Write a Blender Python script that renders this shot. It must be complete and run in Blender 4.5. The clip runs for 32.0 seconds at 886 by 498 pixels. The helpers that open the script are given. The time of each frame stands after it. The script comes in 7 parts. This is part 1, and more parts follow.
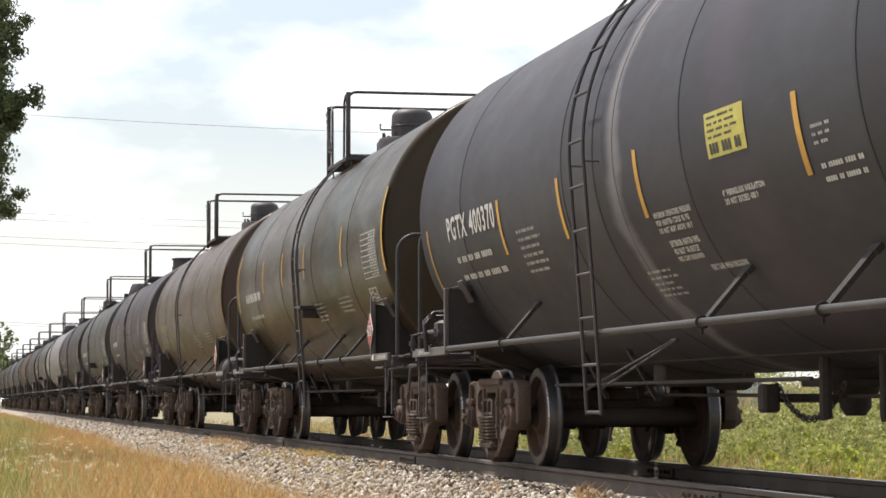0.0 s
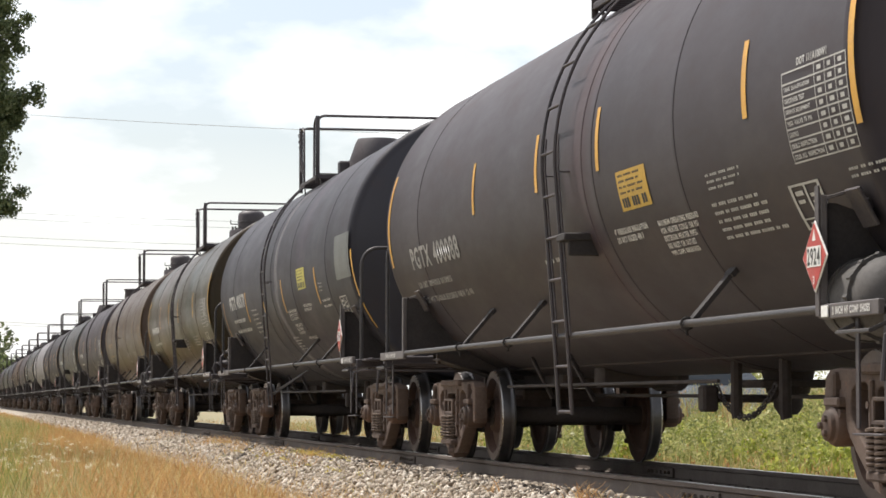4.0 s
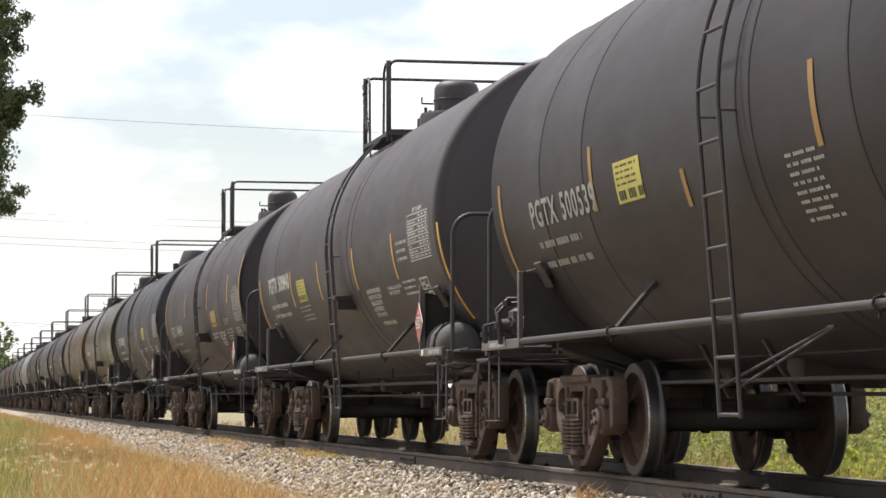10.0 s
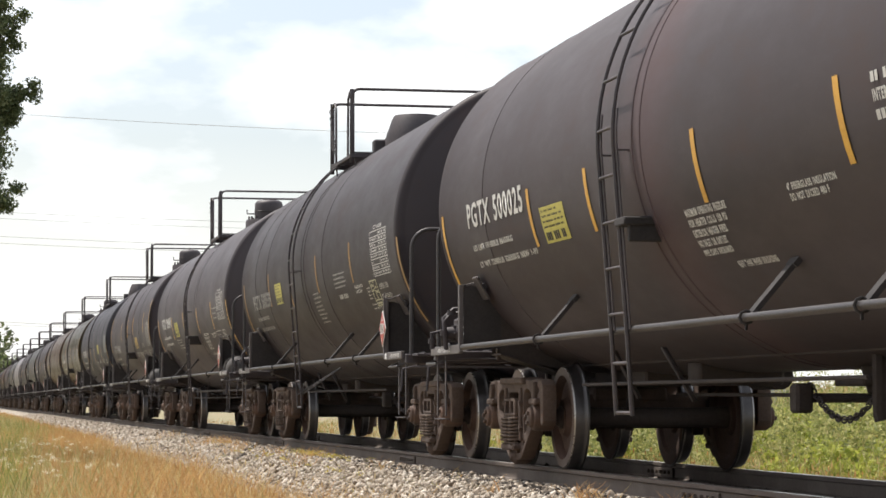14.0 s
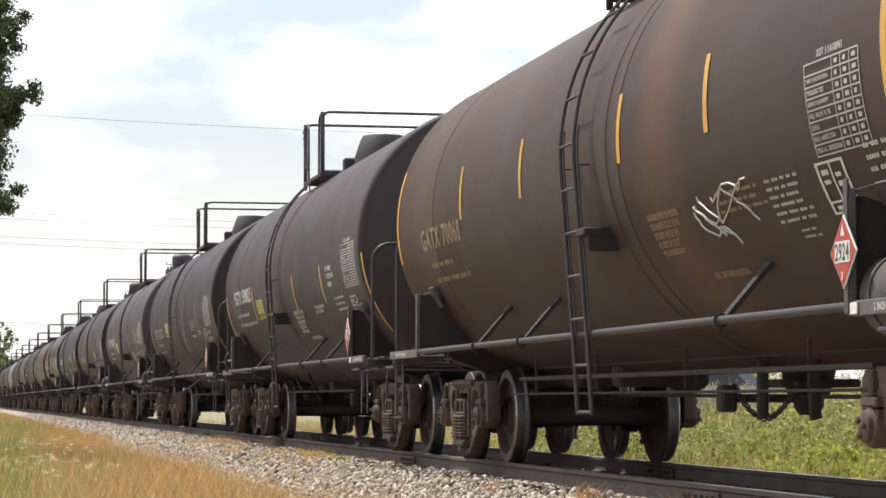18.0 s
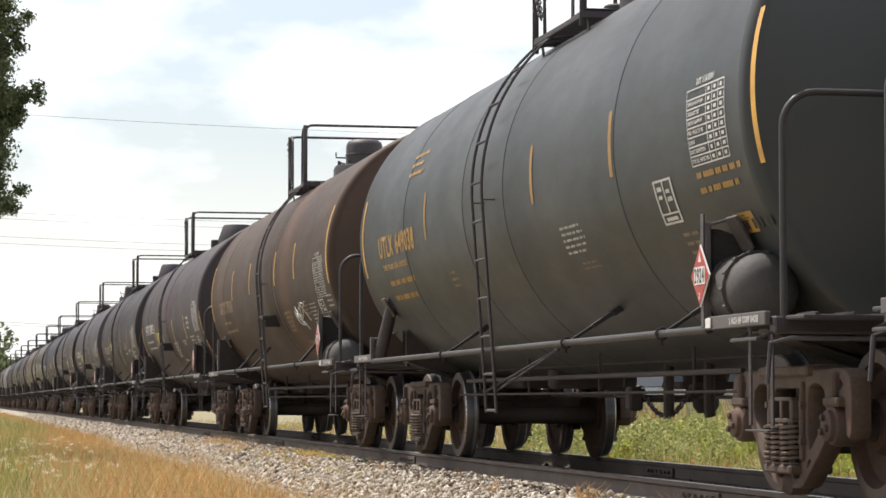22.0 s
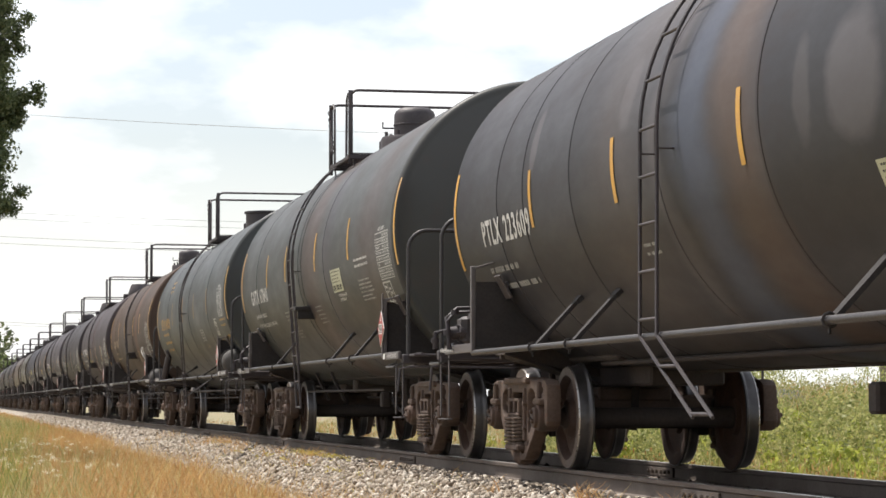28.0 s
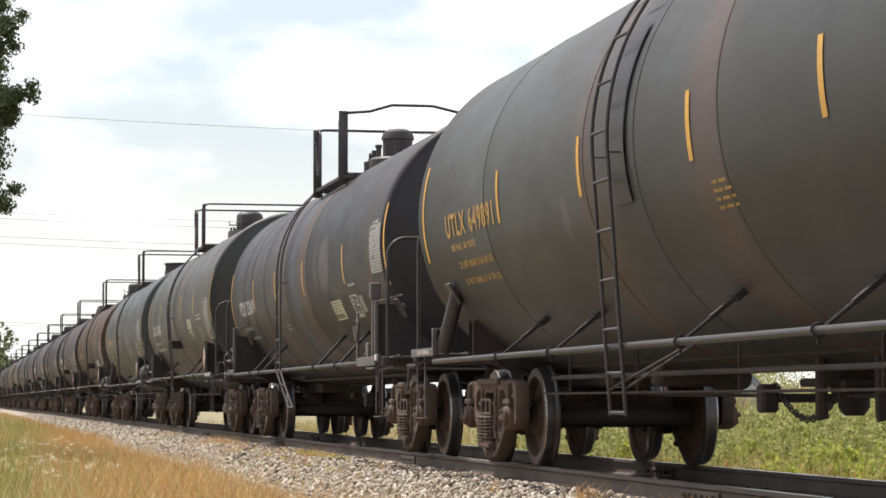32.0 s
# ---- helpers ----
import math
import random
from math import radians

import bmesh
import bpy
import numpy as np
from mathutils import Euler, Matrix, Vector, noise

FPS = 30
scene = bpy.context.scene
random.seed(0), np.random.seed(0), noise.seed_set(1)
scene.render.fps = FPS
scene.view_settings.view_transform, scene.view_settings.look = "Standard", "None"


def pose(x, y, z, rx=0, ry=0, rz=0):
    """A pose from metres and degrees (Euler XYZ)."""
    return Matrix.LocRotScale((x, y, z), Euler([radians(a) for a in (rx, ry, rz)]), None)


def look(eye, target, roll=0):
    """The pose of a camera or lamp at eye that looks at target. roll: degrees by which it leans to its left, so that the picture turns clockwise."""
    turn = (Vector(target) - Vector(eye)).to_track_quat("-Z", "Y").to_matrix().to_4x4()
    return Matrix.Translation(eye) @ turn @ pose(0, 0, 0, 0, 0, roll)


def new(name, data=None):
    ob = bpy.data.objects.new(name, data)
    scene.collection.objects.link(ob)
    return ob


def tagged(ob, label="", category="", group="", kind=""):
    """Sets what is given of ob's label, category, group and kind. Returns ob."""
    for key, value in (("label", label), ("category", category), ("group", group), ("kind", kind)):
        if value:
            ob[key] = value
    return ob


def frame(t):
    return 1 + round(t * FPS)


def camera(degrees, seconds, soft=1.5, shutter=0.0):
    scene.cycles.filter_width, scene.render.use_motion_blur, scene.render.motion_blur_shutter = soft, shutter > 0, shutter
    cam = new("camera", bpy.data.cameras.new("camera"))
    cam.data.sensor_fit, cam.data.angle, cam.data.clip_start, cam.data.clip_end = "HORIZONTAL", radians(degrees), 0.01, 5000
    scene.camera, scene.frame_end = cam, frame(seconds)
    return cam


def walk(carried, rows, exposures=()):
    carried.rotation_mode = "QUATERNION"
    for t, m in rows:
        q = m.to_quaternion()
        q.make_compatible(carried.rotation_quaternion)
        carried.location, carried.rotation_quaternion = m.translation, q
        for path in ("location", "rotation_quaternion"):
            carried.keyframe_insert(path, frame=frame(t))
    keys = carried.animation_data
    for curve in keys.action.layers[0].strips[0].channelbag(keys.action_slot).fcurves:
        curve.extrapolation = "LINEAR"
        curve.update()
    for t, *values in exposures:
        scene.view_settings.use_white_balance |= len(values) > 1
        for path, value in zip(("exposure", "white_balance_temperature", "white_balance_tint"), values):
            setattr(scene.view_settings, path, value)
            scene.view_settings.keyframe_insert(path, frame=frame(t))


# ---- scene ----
import functools

# ---- camera: stands on a tripod beside the track ----
DURATION = 32.0
TRACK_X = 6.14      # centre of the track, right of the camera


def travelled(t):
    """How far the train has drawn away, in metres: it gathers speed from 4.65 to 4.79 metres a second."""
    return 4.655 * t + 0.00135 * t * t + 0.000017 * t ** 3


cam = camera(20.05, DURATION, soft=1.6)
walk(cam, [(0.0, pose(0, 0, 0.602, 93.47, 0, -11.10)), (DURATION, pose(0, 0, 0.602, 93.47, 0, -11.10))])

# ---- light: high sun ahead of the camera, hazy bright sky ----
SUN_EL, SUN_AZ = 62.0, -38.0   # degrees; azimuth from +Y towards +X
world = bpy.data.worlds.new("summer_sky")
scene.world = world
world.use_nodes = True
wn, wl = world.node_tree.nodes, world.node_tree.links
wn.clear()
w_out = wn.new("ShaderNodeOutputWorld")
w_bg = wn.new("ShaderNodeBackground")
w_sky = wn.new("ShaderNodeTexSky")
w_sky.sky_type = "NISHITA"
w_sky.sun_disc = False
w_sky.sun_elevation = radians(SUN_EL)
w_sky.sun_rotation = radians(SUN_AZ)
w_sky.air_density, w_sky.dust_density, w_sky.ozone_density = 1.0, 3.0, 1.0
w_tc = wn.new("ShaderNodeTexCoord")
w_map = wn.new("ShaderNodeMapping")
w_map.inputs["Scale"].default_value = (7, 7, 16)
w_noise = wn.new("ShaderNodeTexNoise")
w_noise.inputs["Scale"].default_value = 1.5
w_noise.inputs["Detail"].default_value = 7
w_ramp = wn.new("ShaderNodeValToRGB")
w_ramp.color_ramp.elements[0].position, w_ramp.color_ramp.elements[1].position = 0.42, 0.62
w_mix = wn.new("ShaderNodeMix")
w_mix.data_type = "RGBA"
w_mix.inputs[7].default_value = (8.5, 8.5, 8.45, 1)   # thin bright cloud
wl.new(w_tc.outputs["Generated"], w_map.inputs["Vector"])
wl.new(w_map.outputs["Vector"], w_noise.inputs["Vector"])
wl.new(w_noise.outputs["Fac"], w_ramp.inputs["Fac"])
w_fac = wn.new("ShaderNodeMapRange")
w_fac.inputs["To Min"].default_value, w_fac.inputs["To Max"].default_value = 0.18, 0.80
wl.new(w_ramp.outputs["Color"], w_fac.inputs["Value"])
w_sep, w_haze, w_most = wn.new("ShaderNodeSeparateXYZ"), wn.new("ShaderNodeMapRange"), wn.new("ShaderNodeMath")
w_haze.inputs["From Min"].default_value, w_haze.inputs["From Max"].default_value = 0.13, 0.0
w_haze.inputs["To Max"].default_value = 0.9     # white haze low in the sky
w_most.operation = "MAXIMUM"
wl.new(w_tc.outputs["Generated"], w_sep.inputs[0])
wl.new(w_sep.outputs["Z"], w_haze.inputs["Value"])
wl.new(w_haze.outputs["Result"], w_most.inputs[0])
wl.new(w_fac.outputs["Result"], w_most.inputs[1])
wl.new(w_most.outputs[0], w_mix.inputs[0])
wl.new(w_sky.outputs["Color"], w_mix.inputs[6])
wl.new(w_mix.outputs[2], w_bg.inputs["Color"])
w_bg.inputs["Strength"].default_value = 0.13
wl.new(w_bg.outputs["Background"], w_out.inputs["Surface"])

sun_data = bpy.data.lights.new("sun", "SUN")
sun_data.energy, sun_data.angle, sun_data.color = 4.4, radians(0.8), (1.0, 0.945, 0.88)
sun = new("sun", sun_data)
sx = math.sin(radians(SUN_AZ)) * math.cos(radians(SUN_EL))
sy = math.cos(radians(SUN_AZ)) * math.cos(radians(SUN_EL))
sz = math.sin(radians(SUN_EL))
sun.matrix_world = look((sx * 60, sy * 60, sz * 60), (0, 0, 0))
scene.view_settings.exposure = 0.40


# ---- materials ----
def nodes_of(name):
    m = bpy.data.materials.new(name)
    m.use_nodes = True
    return m, m.node_tree.nodes, m.node_tree.links, m.node_tree.nodes["Principled BSDF"]


def noise_node(n, l, vec, scale, detail=4, rough=0.6):
    k = n.new("ShaderNodeTexNoise")
    k.inputs["Scale"].default_value = scale
    k.inputs["Detail"].default_value = detail
    k.inputs["Roughness"].default_value = rough
    l.new(vec, k.inputs["Vector"])
    return k.outputs["Fac"]


def ramp_node(n, l, fac, lo, hi, top=1.0):
    k = n.new("ShaderNodeMapRange")
    k.inputs["From Min"].default_value, k.inputs["From Max"].default_value = lo, hi
    k.inputs["To Max"].default_value = top
    l.new(fac, k.inputs["Value"])
    return k.outputs["Result"]


def mix_node(n, l, fac, a, b):
    k = n.new("ShaderNodeMix")
    k.data_type = "RGBA"
    for slot, v in ((0, fac), (6, a), (7, b)):
        if isinstance(v, (int, float)):
            k.inputs[slot].default_value = v
        elif isinstance(v, tuple):
            k.inputs[slot].default_value = (*v, 1)
        else:
            l.new(v, k.inputs[slot])
    return k.outputs[2]


def coords(n, l, scale=(1, 1, 1), kind="Object", offset=(0, 0, 0)):
    tc, mp = n.new("ShaderNodeTexCoord"), n.new("ShaderNodeMapping")
    mp.inputs["Scale"].default_value = scale
    mp.inputs["Location"].default_value = offset
    l.new(tc.outputs[kind], mp.inputs["Vector"])
    return mp.outputs["Vector"]


def bump_node(n, l, b, height, strength, dist):
    k = n.new("ShaderNodeBump")
    k.inputs["Strength"].default_value, k.inputs["Distance"].default_value = strength, dist
    l.new(height, k.inputs["Height"])
    l.new(k.outputs["Normal"], b.inputs["Normal"])


def surface(name, col, col2, rough=0.6, metal=0.0, scale=3.0, fine=40.0, bump=0.15, dist=0.004, wear=None, wear_at=0.62, rand=0.0):
    """Two-scale varied surface: col to col2 in broad patches, fine grain, optional worn colour."""
    m, n, l, b = nodes_of(name)
    v = coords(n, l)
    big, small = noise_node(n, l, v, scale, 5), noise_node(n, l, v, fine, 3)
    c = mix_node(n, l, ramp_node(n, l, big, 0.35, 0.68), col, col2)
    c = mix_node(n, l, ramp_node(n, l, small, 0.45, 0.8, 0.35), c, tuple(x * 0.55 for x in col))
    if wear:
        c = mix_node(n, l, ramp_node(n, l, noise_node(n, l, v, scale * 2.7, 6, 0.7), wear_at, wear_at + 0.1), c, wear)
    if rand:
        oi, k = n.new("ShaderNodeObjectInfo"), n.new("ShaderNodeHueSaturation")
        l.new(ramp_node(n, l, oi.outputs["Random"], -1 / rand, 1 + 1 / rand, 2.0), k.inputs["Value"])
        l.new(c, k.inputs["Color"])
        c = k.outputs["Color"]
    l.new(c, b.inputs["Base Color"])
    b.inputs["Metallic"].default_value = metal
    r = n.new("ShaderNodeMapRange")
    r.inputs["To Min"].default_value, r.inputs["To Max"].default_value = max(0.05, rough - 0.12), min(1.0, rough + 0.15)
    l.new(small, r.inputs["Value"])
    l.new(r.outputs["Result"], b.inputs["Roughness"])
    bump_node(n, l, b, small, bump, dist)
    return m


def tank_paint(name, base, dust, rust, dust_amt=0.5, rust_amt=0.35, rough=0.42, patch=None, seed=0.0, gloss=0.2, bands=(), spots=()):
    """Old tank-car paint: dusty film, vertical grime runs, rust bloom, optional big repaint patches in rings."""
    m, n, l, b = nodes_of(name)
    v = coords(n, l, (1.0, 0.38, 1.0), offset=(seed, seed * 3.7, seed))
    runs = coords(n, l, (1.0, 0.8, 0.4), offset=(seed, seed * 2, 0))
    broad = noise_node(n, l, v, 0.45, 5, 0.55)
    mid = noise_node(n, l, v, 2.6, 6, 0.65)
    fine = noise_node(n, l, v, 38.0, 3)
    run = noise_node(n, l, runs, 0.9, 4, 0.5)
    c = mix_node(n, l, ramp_node(n, l, broad, 0.35, 0.7, dust_amt), base, dust)
    c = mix_node(n, l, ramp_node(n, l, run, 0.5, 0.8, dust_amt * 0.35), c, dust)
    c = mix_node(n, l, ramp_node(n, l, run, 0.5, 0.25, 0.16), c, tuple(x * 0.55 for x in base))
    if patch:
        rings = coords(n, l, (0.12, 1.0, 0.12), offset=(0, seed, 0))
        c = mix_node(n, l, ramp_node(n, l, noise_node(n, l, rings, 0.55, 3, 0.5), 0.5, 0.62, 0.75), c, patch)
    c = mix_node(n, l, ramp_node(n, l, mid, 0.56, 0.78, rust_amt), c, rust)
    if bands:       # stains that ring the shell at given places along it
        sep, wob = n.new("ShaderNodeSeparateXYZ"), n.new("ShaderNodeMath")
        l.new(coords(n, l), sep.inputs[0])
        wob.operation = "MULTIPLY_ADD"
        l.new(noise_node(n, l, v, 1.1, 5, 0.6), wob.inputs[0])
        wob.inputs[1].default_value = 0.9
        l.new(sep.outputs["Y"], wob.inputs[2])
        for at, wide, colour, amount in bands:
            d, a = n.new("ShaderNodeMath"), n.new("ShaderNodeMath")
            d.operation, a.operation = "SUBTRACT", "ABSOLUTE"
            l.new(wob.outputs[0], d.inputs[0])
            d.inputs[1].default_value = at + 0.45
            l.new(d.outputs[0], a.inputs[0])
            c = mix_node(n, l, ramp_node(n, l, a.outputs[0], wide, wide * 0.25, amount), c, colour)
    for at, up, wide, high, colour, amount in spots:      # washes of dried spill, each an uneven oval
        mp, ln, ad = n.new("ShaderNodeMapping"), n.new("ShaderNodeVectorMath"), n.new("ShaderNodeMath")
        mp.inputs["Scale"].default_value = (0.0, 1.0 / wide, 1.0 / high)
        mp.inputs["Location"].default_value = (0.0, -at / wide, -up / high)
        l.new(coords(n, l), mp.inputs["Vector"])
        ln.operation, ad.operation = "LENGTH", "MULTIPLY_ADD"
        l.new(mp.outputs["Vector"], ln.inputs[0])
        l.new(noise_node(n, l, v, 2.2, 4), ad.inputs[0])
        ad.inputs[1].default_value = 0.9
        l.new(ln.outputs["Value"], ad.inputs[2])
        c = mix_node(n, l, ramp_node(n, l, ad.outputs[0], 1.45, 1.15, amount), c, colour)
    c = mix_node(n, l, ramp_node(n, l, fine, 0.58, 0.9, 0.10), c, tuple(x * 1.4 for x in dust))
    l.new(c, b.inputs["Base Color"])
    r = n.new("ShaderNodeMapRange")
    r.inputs["To Min"].default_value, r.inputs["To Max"].default_value = rough - 0.04, rough + 0.25
    l.new(mid, r.inputs["Value"])
    l.new(r.outputs["Result"], b.inputs["Roughness"])
    b.inputs["Specular IOR Level"].default_value = gloss
    waves = coords(n, l, (0.6, 0.5, 0.6), offset=(0, seed, 0))
    h = n.new("ShaderNodeMath")
    h.operation = "MULTIPLY_ADD"
    l.new(noise_node(n, l, waves, 1.4, 2), h.inputs[0])
    h.inputs[1].default_value = 8.0
    l.new(fine, h.inputs[2])
    bump_node(n, l, b, h.outputs["Value"], 0.12, 0.002)
    return m


RUST = (0.13, 0.062, 0.034)
M_STEEL = surface("dark_painted_steel", (0.033, 0.027, 0.031), (0.055, 0.042, 0.043), 0.55, 0.0, 2.0, 30, wear=(0.133, 0.065, 0.049), wear_at=0.68)
M_RAILING = surface("worn_grey_pipe", (0.030, 0.026, 0.027), (0.044, 0.038, 0.037), 0.5, 0.1, 3.0, 50, wear=(0.055, 0.034, 0.028), wear_at=0.68)
M_UNDER = surface("underframe_grime", (0.029, 0.021, 0.019), (0.046, 0.034, 0.029), 0.85, 0.0, 2.5, 35)
M_FRAME = surface("rusty_cast_steel", (0.058, 0.036, 0.027), (0.108, 0.073, 0.055), 0.8, 0.0, 3.0, 45, 0.35, 0.004, wear=(0.13, 0.060, 0.035), wear_at=0.60, rand=0.55)
M_SPRING = surface("spring_steel", (0.087, 0.058, 0.043), (0.122, 0.084, 0.062), 0.6, 0.1, 5, 50)
M_BEARING = surface("orange_rust_bearing", (0.105, 0.055, 0.034), (0.062, 0.043, 0.034), 0.7, 0.0, 5, 50, 0.3, wear=(0.19, 0.085, 0.042), wear_at=0.66, rand=0.9)
M_WHEEL = surface("wheel_plate_rust", (0.047, 0.026, 0.019), (0.078, 0.042, 0.029), 0.8, 0.0, 3, 40, 0.25, rand=0.5)
M_TREAD = surface("polished_wheel_tread", (0.085, 0.080, 0.080), (0.036, 0.031, 0.030), 0.34, 0.7, 2, 25, 0.03)
M_DRUM = surface("dusty_drum_paint", (0.050, 0.046, 0.044), (0.075, 0.066, 0.060), 0.75, 0.0, 3, 45)
M_RIM = surface("wheel_rim_dusty", (0.062, 0.042, 0.033), (0.105, 0.074, 0.057), 0.6, 0.1, 4, 50)
M_YELLOW = surface("reflective_yellow_stripe", (0.62, 0.33, 0.03), (0.46, 0.23, 0.03), 0.4, 0.0, 4, 60, 0.05)
M_YELLOW_DULL = surface("faded_yellow_stripe", (0.34, 0.19, 0.05), (0.25, 0.14, 0.045), 0.55, 0.0, 5, 60, 0.05)
M_WHITE = surface("white_stencil", (0.58, 0.57, 0.54), (0.46, 0.44, 0.41), 0.55, 0.0, 5, 60, 0.05)
M_WHITE_DULL = surface("faded_white_stencil", (0.34, 0.33, 0.31), (0.25, 0.24, 0.225), 0.6, 0.0, 5, 60, 0.05)
M_GREYBAR = surface("grey_stencil", (0.46, 0.45, 0.42), (0.33, 0.32, 0.30), 0.6, 0.0, 5, 60, 0.05)
M_TAN = surface("faded_tan_stencil", (0.30, 0.21, 0.12), (0.22, 0.15, 0.09), 0.6, 0.0, 5, 60, 0.05)
M_OCHRE = surface("yellow_stencil", (0.47, 0.27, 0.06), (0.36, 0.19, 0.045), 0.55, 0.0, 5, 60, 0.05)
M_PLACARD = surface("yellow_sticker", (0.50, 0.45, 0.08), (0.42, 0.36, 0.07), 0.45, 0.0, 8, 60, 0.04)
M_AMBER = surface("amber_sticker", (0.52, 0.32, 0.035), (0.44, 0.26, 0.03), 0.45, 0.0, 8, 60, 0.04)
M_PALE = surface("bleached_sticker", (0.50, 0.49, 0.33), (0.42, 0.41, 0.28), 0.5, 0.0, 8, 60, 0.04)
M_BLACK = surface("black_print", (0.03, 0.03, 0.028), (0.045, 0.045, 0.04), 0.6)
M_RED = surface("red_placard", (0.42, 0.035, 0.025), (0.34, 0.05, 0.04), 0.45, 0.0, 8, 60, 0.04)
M_SIGN = surface("white_placard", (0.72, 0.71, 0.68), (0.62, 0.60, 0.57), 0.5, 0.0, 8, 60, 0.04)
M_PATCH = surface("dull_grey_repaint", (0.13, 0.135, 0.13), (0.10, 0.105, 0.10), 0.5, 0.0, 3, 60, 0.05)
M_POST = surface("light_grey_painted_steel", (0.112, 0.098, 0.096), (0.083, 0.070, 0.069), 0.5, 0.1, 4, 50)
# this black holds the shadow of struts and ladder brackets besides their paint
M_STRUT = surface("black_bracket_and_shade", (0.020, 0.017, 0.017), (0.034, 0.028, 0.027), 0.85, 0.0, 3, 40)
M_GREYBOX = surface("grey_metal_plate", (0.066, 0.056, 0.056), (0.102, 0.084, 0.083), 0.5, 0.2, 4, 50)

# ---- mesh building ----
def chamfer_box(lo, hi, b=0.008):
    lo, hi = Vector(lo), Vector(hi)
    c, h = (lo + hi) / 2, (hi - lo) / 2
    b = min(b, 0.45 * min(h))
    bm = bmesh.new()
    for i in (-1, 1):
        for j in (-1, 1):
            for k in (-1, 1):
                s = (i, j, k)
                for a in range(3):
                    bm.verts.new([c[q] + s[q] * (h[q] - (b if q != a else 0)) for q in range(3)])
    bmesh.ops.convex_hull(bm, input=bm.verts)
    bm.verts.index_update()
    out = ([v.co[:] for v in bm.verts], [[v.index for v in f.verts] for f in bm.faces])
    bm.free()
    return out


def tube(pts, r, n=8, closed=False):
    """Round bar along a line of points."""
    pts = [Vector(p) for p in pts]
    pts = [p for i, p in enumerate(pts) if i == 0 or (p - pts[i - 1]).length > 1e-5]
    v, f, m = [], [], len(pts)
    side = None
    for i, p in enumerate(pts):
        a, b = pts[(i - 1) % m if closed else max(i - 1, 0)], pts[(i + 1) % m if closed else min(i + 1, m - 1)]
        d = (b - a).normalized()
        if side is None:
            side = d.cross(Vector((0, 0, 1)) if abs(d.z) < 0.9 else Vector((1, 0, 0)))
        side = (side - d * side.dot(d)).normalized()
        up = d.cross(side)
        for k in range(n):
            t = 2 * math.pi * k / n
            v.append((p + (side * math.cos(t) + up * math.sin(t)) * r)[:])
    for i in range(m if closed else m - 1):
        j = (i + 1) % m
        for k in range(n):
            f.append([i * n + k, i * n + (k + 1) % n, j * n + (k + 1) % n, j * n + k])
    if not closed:
        f += [list(range(n))[::-1], list(range((m - 1) * n, m * n))]
    return v, f


def bar(p, q, w, h):
    """Flat bar from p to q, w wide across and h thick."""
    p, q = Vector(p), Vector(q)
    d = q - p
    v, f = chamfer_box((-w / 2, -h / 2, 0), (w / 2, h / 2, d.length), min(w, h) * 0.15)
    m = Matrix.Translation(p) @ d.to_track_quat("Z", "Y").to_matrix().to_4x4()
    return [(m @ Vector(c))[:] for c in v], f


def strap(p, q, wide, thick):
    """Flat strap from p to q in the car's cross plane, wide along the car."""
    p, q = Vector(p), Vector(q)
    d = (q - p).normalized()
    nrm = d.cross(Vector((0, 1, 0))).normalized() * thick / 2
    w = Vector((0, wide / 2, 0))
    v = [(c + a * nrm + b * w)[:] for c in (p, q) for a in (-1, 1) for b in (-1, 1)]
    return v, [[0, 1, 3, 2], [4, 6, 7, 5], [0, 4, 5, 1], [2, 3, 7, 6], [0, 2, 6, 4], [1, 5, 7, 3]]


def revolve(profile, n, axis="y"):
    """Turn (along, radius) points round an axis."""
    v, f, m = [], [], len(profile)
    for a, r in profile:
        for k in range(n):
            t = 2 * math.pi * k / n
            c, s = r * math.cos(t), r * math.sin(t)
            v.append((c, a, s) if axis == "y" else (a, c, s) if axis == "x" else (c, s, a))
    for i in range(m - 1):
        for k in range(n):
            f.append([i * n + k, i * n + (k + 1) % n, (i + 1) * n + (k + 1) % n, (i + 1) * n + k])
    f += [list(range(n))[::-1], list(range((m - 1) * n, m * n))]
    return v, f


def moved(piece, m):
    return [(m @ Vector(c))[:] for c in piece[0]], piece[1]


def shift(piece, x, y, z):
    return [(c[0] + x, c[1] + y, c[2] + z) for c in piece[0]], piece[1]


def mesh(name, pieces, material, smooth=35.0):
    v, f = [], []
    for a, b in pieces:
        o = len(v)
        v += a
        f += [[i + o for i in q] for q in b]
    me = bpy.data.meshes.new(name)
    me.from_pydata(v, [], f)
    bm = bmesh.new()
    bm.from_mesh(me)
    bmesh.ops.recalc_face_normals(bm, faces=bm.faces)
    bm.to_mesh(me)
    bm.free()
    me.materials.append(material)
    if smooth:
        me.shade_smooth()
        me.set_sharp_from_angle(angle=radians(smooth))
    return me


MESHES = {}


def shared(key, make):
    if key not in MESHES:
        MESHES[key] = make()
    return MESHES[key]


def part(name, me, parent, label="", at=None):
    ob = new(name, me)
    ob.parent = parent
    if at is not None:
        ob.matrix_basis = at
    return tagged(ob, label)


WORDS = {}


